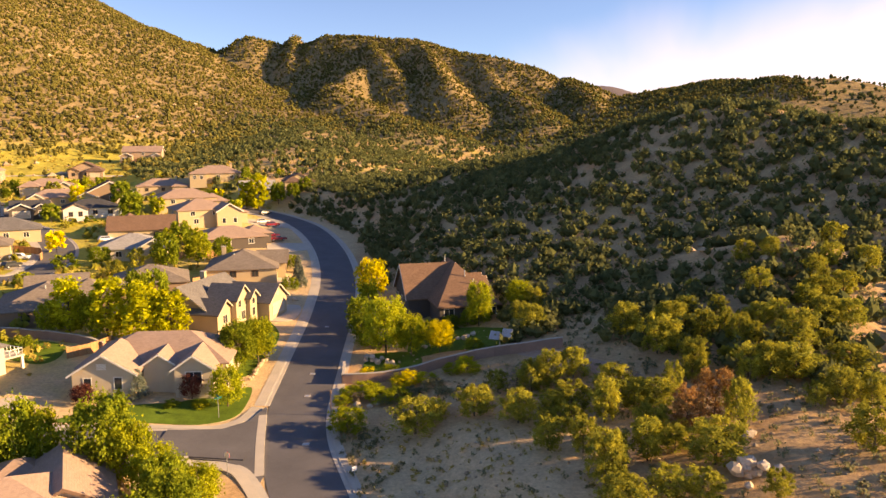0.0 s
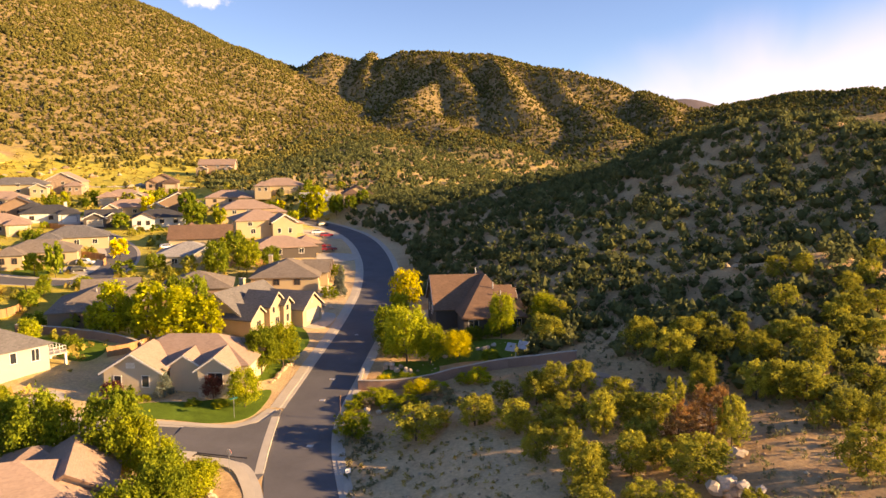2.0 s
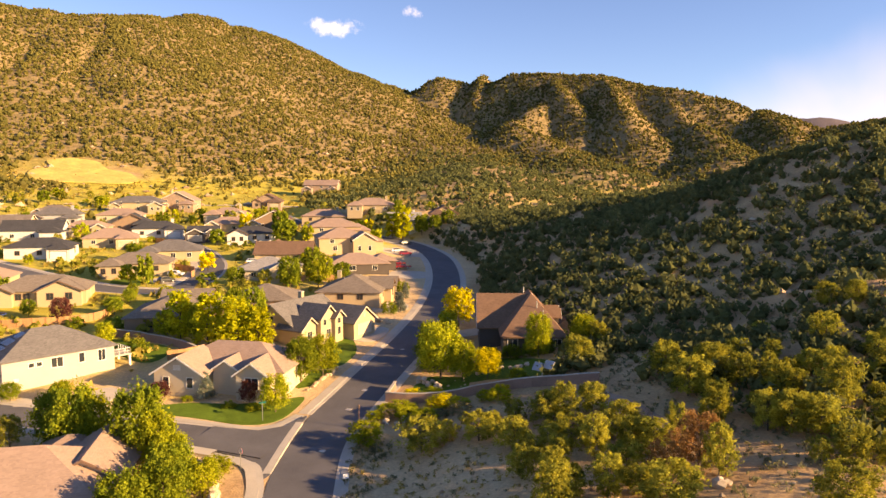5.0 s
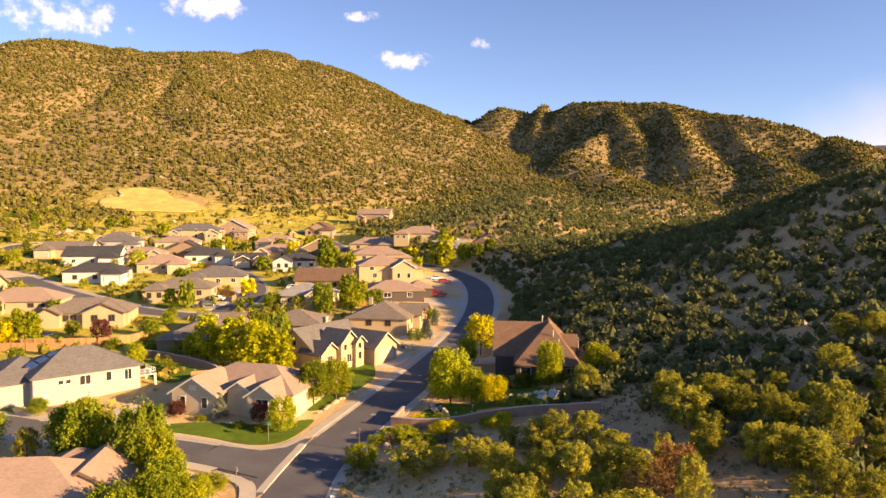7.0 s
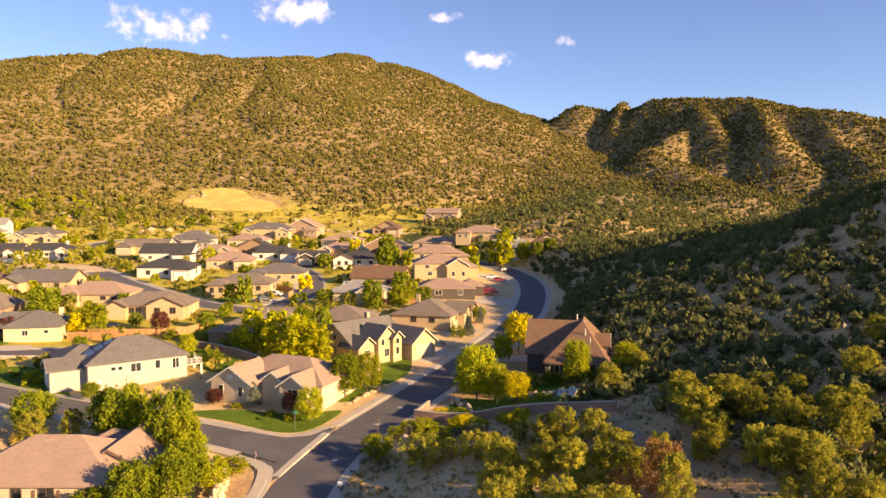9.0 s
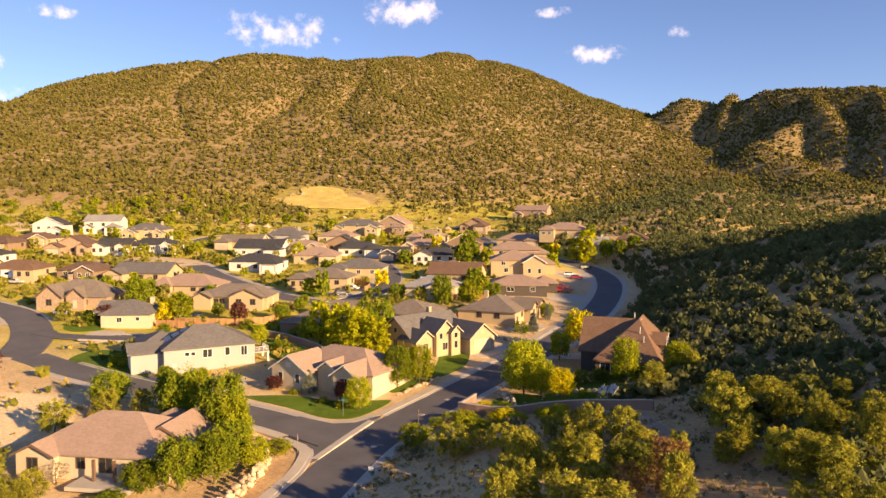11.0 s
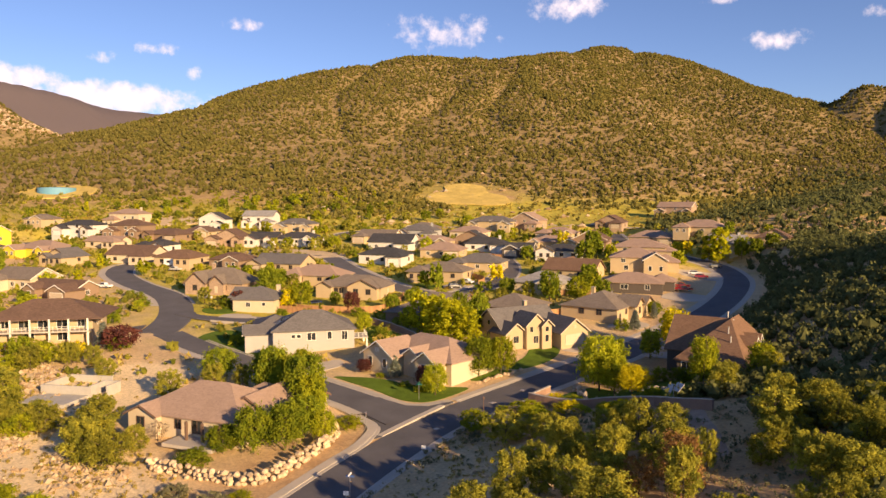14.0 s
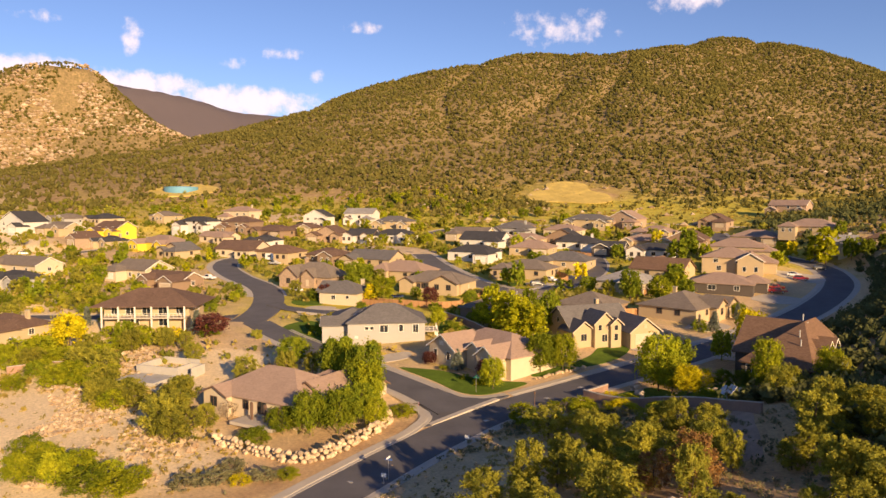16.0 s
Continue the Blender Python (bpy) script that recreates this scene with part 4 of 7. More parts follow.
house(-115.5, 142.0, 32, [
    (0, 0, 20, 12, 3.0, "hip", 2.9, 0, [(W, "s", -4.5, 0.8, 1.2, 1.4), (W, "s", -2.8, 0.8, 1.2, 1.4), (W, "s", 1, 0.8, 1.5, 1.4), (W, "s", 7, 0.8, 1.5, 1.4), ("door", "e", 0, 0, 1.0, 2.1)]),
    (4.5, -4.0, 9.5, 7, 3.0, "gy", 2.4, 0, [(W, "s", -2, 0.8, 1.4, 1.5), (W, "s", 2, 0.8, 1.4, 1.5)]),
    (-8, -5, 5, 5, 2.9, "gy", 1.5, 0, []),
], "tan house with a warm grey hipped roof and fenced yard", WALLS["tan"], ROOFS["warm"], TRIM_BROWN)
house(-141.0, 144.5, 30, [
    (0, 0, 19, 12, 3.0, "hip", 3.0, 0, [(W, "s", 3, 1.2, 1.4, 1.0), (W, "s", 6, 1.2, 0.9, 0.9), (W, "s", -4, 0.8, 1.4, 1.4)]),
    (-7, -3, 7, 9, 3.0, "hip", 2.2, 0, []),
], "tan house with a low tan hipped roof and corner porch", WALLS["tan"], ROOFS["tan"], TRIM_BROWN)
house(-120.0, 111.5, 40, [
    (0, 0, 12, 11, 3.2, "hip", 3.0, 0, [(W, "s", -1.5, 1.0, 1.2, 1.2), (W, "s", 3, 1.4, 0.9, 0.8)]),
    (-5, 3, 7, 9, 3.2, "gx", 2.4, 0, []),
], "pink-tan house with a charcoal hipped roof", WALLS["cream"], ROOFS["grey"], TRIM_WHITE, extras=[("chimney", 4, 3.5, 3, 6.2)])
house(-150.0, 115.0, 35, [
    (0, 0, 18, 12, 3.2, "hip", 4.2, 0, [(W, "s", 3, 0.9, 1.4, 1.3)]),
    (-6, -4, 7, 8, 3.2, "gy", 3.4, 0, [(W, "s", 0, 0.9, 1.4, 1.6)]),
    (1, -4.5, 5, 6, 3.2, "gy", 2.6, 0, [("door", "s", 0, 0, 1.1, 2.2)]),
], "steep-roofed brown house with a chimney", WALLS["stone"], ROOFS["warm"], TRIM_BROWN, extras=[("chimney", -4, 0, 4, 8.6)])
house(-119.0, 56.5, 60, [
    (0, 2.0, 21, 13, 5.6, "hip", 3.6, 0, [(W, "s", -8, 3.2, 1.4, 1.7), (W, "s", -4, 3.0, 2.2, 2.0), (W, "s", 0, 3.0, 2.2, 2.0), (W, "s", 4, 3.0, 2.2, 2.0), (W, "s", 8, 3.2, 1.4, 1.7), (W, "s", -3, 0.3, 2.0, 2.0), (W, "s", 4, 0.3, 2.0, 2.0), (W, "e", 2, 3.2, 0.9, 1.4), (W, "e", -2, 3.2, 0.9, 1.4)]),
], "brown-roofed house with a long two-storey balcony", WALLS["tan"], ROOFS["brown"], TRIM_WHITE, over=2.6, extras=[
    ("slab", -10.3, -7.4, 10.3, -4.5, 2.45, 2.75), ("rail", -10.2, -7.2, 10.2, -7.2, 2.75)]
    + [("post", -10.1 + 20.2 * k / 5, -7.1, -1.5, 5.5) for k in range(6)])

# ---- the houses farther up the valley ----
#     x, y, yaw, width, depth, wall height, roof kind, wall, roof, door
FARTHER = []
FARTHER += [
    (-130, 25, 35, 15, 12, 3.0, "hip", "tan", "brown"), (-174, 74, 28, 18, 9, 3.0, "gx", "brown", "brown"), (-199, 69, 30, 16, 12, 3.4, "gx", "cream", "warm"),
    (-206, 31, 30, 17, 10, 3.4, "hip", "grey", "dark"), (-238, 35, 30, 26, 11, 3.2, "gx", "cream", "warm"), (-263, 90, 26, 20, 13, 3.6, "hip", "yellow", "tan"),
    (-241, 92, 30, 12, 10, 3.0, "gy", "tan", "grey"), (-315, 78, 34, 15, 12, 4.6, "gx", "yellow", "brown"), (-350, 40, 30, 20, 13, 5.4, "gy", "white", "dark"),
    (-335, 57, 30, 15, 11, 3.2, "gx", "tan", "warm"), (-304, 63, 24, 11, 9, 3.2, "gy", "stone", "brown"), (-299, 74, 24, 13, 10, 3.2, "hip", "tan", "dark"),
    (-369, 63, 30, 17, 11, 3.2, "hip", "grey", "warm"), (-360, 80, 30, 15, 12, 3.2, "hip", "cream", "dark"), (-356, 111, 32, 15, 11, 3.2, "hip", "tan", "warm"),
]
FARTHER += [
    (-314, 119, 30, 20, 10, 5.0, "hip", "white", "dark"), (-334, 148, 34, 18, 11, 6.4, "hip", "cream", "tan"), (-296, 136, 36, 17, 12, 5.8, "hip", "brown", "brown"),
    (-271, 117, 32, 18, 8, 3.0, "gx", "cream", "tan"), (-232, 116, 38, 19, 13, 3.4, "gx", "cream", "brown"), (-246, 131, 30, 12, 10, 3.4, "hip", "white", "dark"),
    (-207, 124, 36, 17, 11, 3.2, "hip", "tan", "rust"), (-277, 147, 30, 20, 11, 3.0, "hip", "brown", "brown"), (-297, 179, 40, 14, 10, 5.8, "gy", "white", "dark"),
    (-296, 205, 40, 17, 11, 6.2, "gx", "white", "pale"), (-268, 211, 36, 19, 12, 4.6, "hip", "tan", "grey"), (-247, 164, 40, 16, 11, 3.4, "gy", "stone", "brown"),
    (-238, 177, 36, 14, 11, 3.2, "gx", "white", "dark"), (-230, 190, 34, 20, 11, 3.4, "hip", "white", "dark"), (-279, 164, 34, 16, 10, 3.0, "hip", "tan", "brown"),
]
FARTHER += [
    (-191, 138, 30, 15, 11, 3.0, "hip", "brown", "brown"), (-172, 149, 30, 19, 12, 3.0, "gx", "tan", "grey"), (-161, 188, 30, 19, 11, 3.6, "hip", "white", "dark"),
    (-189, 214, 30, 20, 13, 3.6, "gx", "white", "dark"), (-213, 224, 28, 19, 11, 3.2, "gx", "tan", "warm"), (-211, 248, 30, 18, 12, 4.4, "hip", "grey", "grey"),
    (-158, 216, 34, 17, 13, 3.2, "hip", "tan", "tan"), (-119, 181, 28, 18, 12, 3.2, "hip", "tan", "warm"), (-124, 204, 30, 18, 13, 3.2, "hip", "tan", "grey"),
    (-175, 249, 32, 15, 11, 3.2, "gy", "brown", "dark"), (-214, 303, 26, 24, 13, 4.6, "hip", "tan", "grey"), (-203, 320, 20, 17, 14, 4.8, "gy", "stone", "tan"),
    (-159, 243, 34, 18, 11, 3.4, "hip", "white", "dark"), (-137, 241, 30, 11, 9, 3.0, "gx", "dark", "dark"), (-119, 246, 30, 17, 11, 3.2, "hip", "white", "dark"),
]
FARTHER += [
    (-141, 268, 28, 21, 12, 3.2, "hip", "tan", "tan"), (-126, 275, 26, 15, 13, 3.8, "gy", "brown", "brown"), (-123, 319, 20, 20, 13, 3.2, "hip", "tan", "tan"),
    (-101, 326, 18, 21, 14, 3.2, "hip", "tan", "tan"), (-176, 361, 20, 15, 12, 3.6, "gy", "stone", "brown"), (-175, 429, 14, 21, 12, 5.6, "gx", "stone", "tan"),
    (-77, 302, 24, 14, 9, 4.0, "gx", "white", "pale"), (-62, 312, 20, 12, 9, 3.4, "gy", "tan", "brown"), (-182, 232, 28, 16, 10, 3.2, "hip", "tan", "tan"),
    (-196, 268, 26, 18, 11, 3.4, "hip", "cream", "tan"), (-158, 292, 24, 17, 12, 3.2, "hip", "tan", "tan"), (-225, 262, 26, 15, 11, 3.6, "hip", "brown", "warm"),
]
TONES = {"tan": "tan", "cream": "cream", "yellow": "bright yellow", "brown": "brown", "grey": "grey", "white": "white", "stone": "tan stone", "dark": "dark"}
COVER = {"tan": "tan tile", "brown": "brown shingle", "rust": "rust-brown", "grey": "grey shingle", "warm": "warm grey", "dark": "charcoal", "pale": "pale grey"}
rng = random.Random(5)
for x, y, yaw, w, d, hh, kind, wall, roof in FARTHER:
    two = hh > 4.5
    ops = [(W, "s", s * w * 0.3, z0, 1.3, 1.3) for s in (-1, 0.1, 1) for z0 in ((0.9, 3.6) if two else (0.9,))] + [(W, "e", 0, 0.9, 1.3, 1.3)]
    rise = (d if kind != "gy" else w) * (0.22 if kind == "hip" else 0.26)
    side = rng.choice((-1, 1))
    blocks = [(0, 0, w, d, hh, kind, rise, 0, ops)]
    gw = rng.uniform(6.2, 7.4)
    blocks.append((side * (w / 2 - gw / 2 + 0.7), -d / 2 - 1.2, gw, 6.5, min(hh, 3.2), rng.choice(("gy", "hip")), gw * 0.27, 0,
                   [("garage", "s", 0, 0, 4.7, 2.2)] if rng.random() < 0.6 else [(W, "s", -1.4, 0.8, 1.1, 1.4), (W, "s", 1.4, 0.8, 1.1, 1.4)]))
    if rng.random() < 0.55:
        blocks.append((-side * (w / 2 - 2.6), -d / 2 - 0.6, 4.6, 4.4, min(hh, 3.1), "gy", 1.6, 0, [(W, "s", 0, 0.7, 1.3, 1.5)]))
    ex = [("pipe", rng.uniform(-3, 3), 2.0, hh + 0.8, hh + rise * 0.7 + 0.6)]
    if rng.random() < 0.3:
        ex.append(("chimney", w * 0.3, 1.5, hh, hh + rise + 0.7))
    house(x, y, yaw, blocks, f"{TONES[wall]} {'two-storey' if two else 'single-storey'} house with a {COVER[roof]} roof", WALLS[wall], ROOFS[roof],
          TRIM_WHITE if rng.random() < 0.6 else TRIM_BROWN, DOOR_WHITE if wall in ("white", "cream", "yellow") else DOOR_TAN, extras=ex)


# ---- plants ----
def leaf_material(name, low, high, scale=0.35, through_light=0.4):
    """Foliage: two greens mixed by soft noise in the ground's own place, some light passing through."""
    m, N = material(name)
    co = N("ShaderNodeNewGeometry")
    n = N("ShaderNodeTexNoise", {"Vector": co.outputs["Position"], "Scale": scale, "Detail": 3.0, "Roughness": 0.7})
    f = N("ShaderNodeMapRange", {"Value": n.outputs["Fac"], "From Min": 0.36, "From Max": 0.64})
    isl = N("ShaderNodeMapRange", {"Value": co.outputs["Random Per Island"], "To Min": 0.84, "To Max": 1.16})
    mix = N("ShaderNodeMix", {"Factor": f.outputs[0], "A": (*low, 1), "B": (*high, 1)}, data_type="RGBA")
    info = N("ShaderNodeObjectInfo")
    own = N("ShaderNodeMapRange", {"Value": info.outputs["Random"], "To Min": 0.82, "To Max": 1.22})
    k = N("ShaderNodeMath", {0: isl.outputs[0], 1: own.outputs[0]}, operation="MULTIPLY")
    col = N("ShaderNodeVectorMath", {0: mix.outputs["Result"], "Scale": k.outputs[0]}, operation="SCALE")
    d = N("ShaderNodeBsdfDiffuse", {"Color": col.outputs[0]})
    t = N("ShaderNodeBsdfTranslucent", {"Color": col.outputs[0]})
    s = N("ShaderNodeMixShader", {0: through_light, 1: d.outputs[0], 2: t.outputs[0]})
    N("ShaderNodeOutputMaterial", {"Surface": s.outputs[0]})
    return m


LEAF = {
    "pinyon": leaf_material("pinyon_needles", (0.18, 0.195, 0.034), (0.50, 0.455, 0.066), 0.5, 0.45),
    "dry": leaf_material("rusty_needles", (0.30, 0.16, 0.06), (0.48, 0.28, 0.10)),
    "green": leaf_material("green_leaves", (0.125, 0.175, 0.018), (0.30, 0.33, 0.028), 0.6),
    "lime": leaf_material("lime_leaves", (0.22, 0.265, 0.02), (0.46, 0.455, 0.03), 0.6),
    "poplar": leaf_material("poplar_leaves", (0.33, 0.36, 0.02), (0.62, 0.58, 0.03), 0.5, 0.45),
    "yellow": leaf_material("yellow_leaves", (0.50, 0.44, 0.02), (0.78, 0.66, 0.03)),
    "plum": leaf_material("plum_leaves", (0.1, 0.04, 0.036), (0.2, 0.075, 0.055)),
    "spruce": leaf_material("blue_spruce_needles", (0.14, 0.17, 0.14), (0.26, 0.28, 0.21)),
    "sage": leaf_material("sagebrush_leaves", (0.19, 0.19, 0.1), (0.36, 0.33, 0.17)),
    "straw": leaf_material("straw_grass", (0.34, 0.26, 0.06), (0.55, 0.43, 0.11)),
    "grey": leaf_material("bare_twigs", (0.2, 0.16, 0.12), (0.32, 0.26, 0.19)),
    "far": leaf_material("far_scrub_leaves", (0.125, 0.12, 0.034), (0.245, 0.21, 0.06), 0.09),
    "hill": leaf_material("hill_scrub_leaves", (0.092, 0.108, 0.042), (0.18, 0.185, 0.07), 0.16),
}
BARK = plain("grey_brown_bark", (0.13, 0.095, 0.07), 0.95, 0.3, 0.4, 0.6)


def leaves(points, normals, size, r, shape=0.7):
    """Leaf sprays: one pointed triangle at each point, facing roughly along its normal."""
    n = len(points)
    a = normals + r.normal(0, 0.9, (n, 3))
    a /= np.linalg.norm(a, axis=1)[:, None] + 1e-9
    t = np.cross(a, r.normal(0, 1, (n, 3)))
    t /= np.linalg.norm(t, axis=1)[:, None] + 1e-9
    b = np.cross(a, t)
    s = (size * r.uniform(0.6, 1.35, n))[:, None]
    v = np.stack([points - t * s - b * s * shape, points + t * s - b * s * shape, points + b * s * 1.3 + a * s * 0.3], 1).reshape(-1, 3)
    return v, np.arange(n * 3).reshape(-1, 3)


def clump_points(r, centres, radii, per):
    """Points spread over the outside of each clump."""
    pts, nor = [], []
    for c, q in zip(centres, radii):
        d = r.normal(0, 1, (per, 3))
        d /= np.linalg.norm(d, axis=1)[:, None]
        pts.append(c + d * q * r.uniform(0.1, 1.35, (per, 1)) * np.array([1, 1, 0.9]))
        nor.append(d)
    return np.concatenate(pts), np.concatenate(nor)


def crown_mesh(name, seed, form, clumps, per, leaf):
    """A crown one unit high and about one wide, made of leafy clumps with gaps between."""
    r = np.random.RandomState(seed)
    c, q = [], []
    for k in range(clumps):
        u = (k + r.uniform(0, 1)) / clumps
        ang = k * 2.399 + r.uniform(-0.5, 0.5)
        if form == "round":
            z = 0.24 + 0.66 * u
            wide = 0.42 * math.sqrt(max(0.05, 1 - ((z - 0.52) / 0.46) ** 2))
        elif form == "bush":
            z = 0.08 + 0.80 * u
            wide = 0.50 * math.sqrt(max(0.05, 1 - ((z - 0.35) / 0.60) ** 2))
        elif form == "tall":
            z = 0.12 + 0.80 * u
            wide = 0.21 * math.sqrt(max(0.06, 1 - ((z - 0.45) / 0.52) ** 2))
        elif form == "cone":
            z = 0.08 + 0.88 * u
            wide = 0.27 * (1.02 - z)
        else:                                    # wind-shaped juniper
            z = 0.14 + 0.80 * u ** 0.85
            wide = 0.47 * math.sqrt(max(0.05, 1 - ((z - 0.5) / 0.55) ** 2)) * r.uniform(0.55, 1.15)
        s = wide * math.sqrt(r.uniform(0.25, 1.0))
        c.append((s * math.cos(ang), s * math.sin(ang), z))
        base = {"round": 0.145, "bush": 0.16, "tall": 0.095, "cone": 0.075, "juniper": 0.105}[form]
        q.append(base * r.uniform(0.5, 1.35) * (1.1 - 0.35 * u))
    p, n = clump_points(r, np.array(c), np.array(q), per)
    v, f = leaves(p, n, leaf, r)
    return np_mesh(name, v, f), np.array(c)


def trunk_bmesh(centres, r, base_z, girth, reach, limbs=7):
    """A tapered trunk with limbs that run to some of the crown's clumps."""
    bm = bmesh.new()
    top = Vector((r.uniform(-0.03, 0.03), r.uniform(-0.03, 0.03), reach))
    bend = Vector((r.uniform(-0.03, 0.03), r.uniform(-0.03, 0.03), reach * 0.5))
    rod(bm, (0, 0, base_z), bend, girth, girth * 0.75, limbs)
    rod(bm, bend, top, girth * 0.75, girth * 0.35, limbs)
    for k in range(0, len(centres), max(1, len(centres) // limbs)):
        c = Vector(centres[k])
        s = min(0.9, max(0.2, c.z / reach * 0.7))
        start = bend * (s / 0.5) if s < 0.5 else bend.lerp(top, (s - 0.5) / 0.5)
        rod(bm, start, c * 0.95, girth * 0.4, girth * 0.12, 4 if limbs > 4 else 3)
    return bm


KINDS = {}


# crowns: nearest gardens, middle distance, far up the valley (share of clumps, of leaves, leaf size)
TIERS = [(1.3, 2.4, 0.52), (0.85, 1.3, 0.84), (0.42, 0.5, 1.9)]


def tree_kind(key, form, leaf, name, clumps, per, size, girth, variants=3):
    """Builds full crowns for near trees and lighter ones for far gardens."""
    got = []
    for tier, (share, many, big) in enumerate(TIERS):
        row = []
        for k in range(variants):
            me, c = crown_mesh(name + "_crown", hash_of(key) + (tier * variants + k) * 17, form, int(clumps * share), int(per * many), size * big)
            me.materials.append(LEAF[leaf])
            bm = trunk_bmesh(c, random.Random(hash_of(key) + k), -0.12, girth, 0.62 if form != "bush" else 0.45, (7, 5, 3)[tier])
            tm = bpy.data.meshes.new(name + "_trunk")
            bm.to_mesh(tm)
            bm.free()
            tm.materials.append(BARK)
            row.append((me, tm))
        got.append(row)
    KINDS[key] = (name, got)


def hash_of(text):
    return sum(ord(ch) * (i + 3) for i, ch in enumerate(text)) % 9973


tree_kind("green", "round", "green", "tree", 55, 42, 0.036, 0.022)
tree_kind("lime", "round", "lime", "tree", 52, 42, 0.036, 0.022)
tree_kind("yellow", "round", "yellow", "tree", 55, 45, 0.034, 0.020)
tree_kind("poplar", "tall", "poplar", "poplar_tree", 57, 42, 0.026, 0.016)
tree_kind("goldpoplar", "tall", "yellow", "poplar_tree", 57, 42, 0.026, 0.016)
tree_kind("plum", "round", "plum", "plum_tree", 48, 37, 0.038, 0.02)
tree_kind("spruce", "cone", "spruce", "spruce_tree", 72, 32, 0.026, 0.015)
tree_kind("pinyon", "juniper", "pinyon", "pinyon_tree", 58, 38, 0.034, 0.024, 6)
tree_kind("dry", "juniper", "dry", "pinyon_tree", 44, 34, 0.031, 0.026, 2)
tree_kind("bush", "bush", "green", "shrub", 32, 40, 0.044, 0.02)
tree_kind("limebush", "bush", "lime", "shrub", 32, 40, 0.046, 0.02)
tree_kind("goldbush", "bush", "yellow", "shrub", 30, 38, 0.042, 0.02, 2)
tree_kind("sagebush", "bush", "sage", "sagebrush", 24, 26, 0.060, 0.02, 2)
tree_kind("twig", "juniper", "grey", "dead_shrub", 30, 12, 0.030, 0.02, 1)
PLANTS = []
TREE_LABEL = {
    "green": "leafy green garden tree", "lime": "bright lime-green leafy tree", "yellow": "yellow autumn tree",
    "poplar": "tall narrow lime poplar", "goldpoplar": "tall narrow golden poplar", "plum": "dark purple-leaved plum tree", "spruce": "small blue-grey spruce",
    "pinyon": "gnarled olive-green pinyon on dry soil", "dry": "rust-brown dying pinyon", "bush": "rounded green shrub", "limebush": "yellow-green flowering shrub",
    "goldbush": "golden yellow shrub", "sagebush": "grey-green sagebrush clump", "twig": "bare grey dead shrub"}
trng = random.Random(11)


def plant(kind, x, y, tall, wide=None, note="", group=""):
    name, variants = KINDS[kind]
    away = math.hypot(x - 25, y - 10)
    row = variants[0 if away < 128 else 1 if away < 200 else 2]
    me, tm = row[trng.randrange(len(row))]
    wide = wide or tall * trng.uniform(0.85, 1.1)
    z = ground_at(x, y)
    e = new(name)
    e.matrix_world = pose(x, y, z, 0, 0, trng.uniform(0, 360)) @ Matrix.Diagonal((wide, wide, tall, 1))
    e.empty_display_size = 0.2
    tagged(e, (TREE_LABEL[kind] + " " + note).strip(), "shrub" if "bush" in kind or kind == "twig" else "tree", group)
    for nm, data in (("crown", me), ("trunk", tm)):
        ob = new(nm, data)
        ob.parent = e
    PLANTS.append((x, y, wide / 2))
    return e


# garden trees: kind, x, y, height, width
def grove(rows, note, group=""):
    for kind, x, y, tall, wide in rows:
        plant(kind, x, y, tall, wide, note, group)


grove([("poplar", -66.5, 126, 10.5, 13), ("lime", -62.5, 126, 8, 4.5), ("poplar", -58.5, 124.2, 11.5, 14.5), ("green", -55.2, 129, 12, 5), ("poplar", -52.2, 123.5, 11.5, 14.5),
       ("poplar", -47.5, 124, 10, 12), ("green", -54, 134, 11, 6), ("bush", -46, 119.5, 2.5, 4), ("lime", -69.5, 124.5, 6.5, 4)], "beside a stucco house", "poplars behind the corner house")
grove([("green", -33.2, 113.5, 8.5, 6.5), ("lime", -30.8, 117.5, 8, 6), ("green", -34.6, 116.8, 7, 5.5), ("lime", -30.9, 99.8, 6.2, 5), ("plum", -36.6, 101.8, 4, 3.6),
       ("plum", -50.5, 97.8, 3, 3.4), ("spruce", -43.8, 100.5, 4.5, 6), ("limebush", -34.5, 99.2, 1.3, 2.4), ("bush", -38.5, 98.8, 1.1, 2.4), ("limebush", -46, 98.5, 1.0, 2)], "by the corner lawn")
grove([("green", -37.4, 76.2, 10.5, 8), ("lime", -34.2, 75.2, 8, 5.5), ("green", -47.2, 75.6, 9.5, 7), ("green", -50.5, 75.8, 8, 6), ("lime", -44.5, 76, 8.5, 5),
       ("limebush", -28, 78.5, 1.8, 4.5), ("lime", -63.5, 91, 3.6, 3.2), ("limebush", -66, 93, 2.2, 3), ("green", -70.5, 88, 3.2, 3.4)], "along the side street")
grove([("green", -28.5, 62, 7.4, 6.5), ("green", -26.5, 66, 7.6, 6.5), ("green", -28.5, 70.5, 7, 6), ("lime", -31, 73.5, 6.5, 5.5), ("green", -31.5, 58.5, 4.5, 5.5), ("lime", -25.5, 72, 5.0, 4.5),
       ("bush", -30.5, 53.5, 2.4, 5), ("bush", -33, 55.2, 1.6, 3)], "above the boulder wall", "trees above the boulder wall")
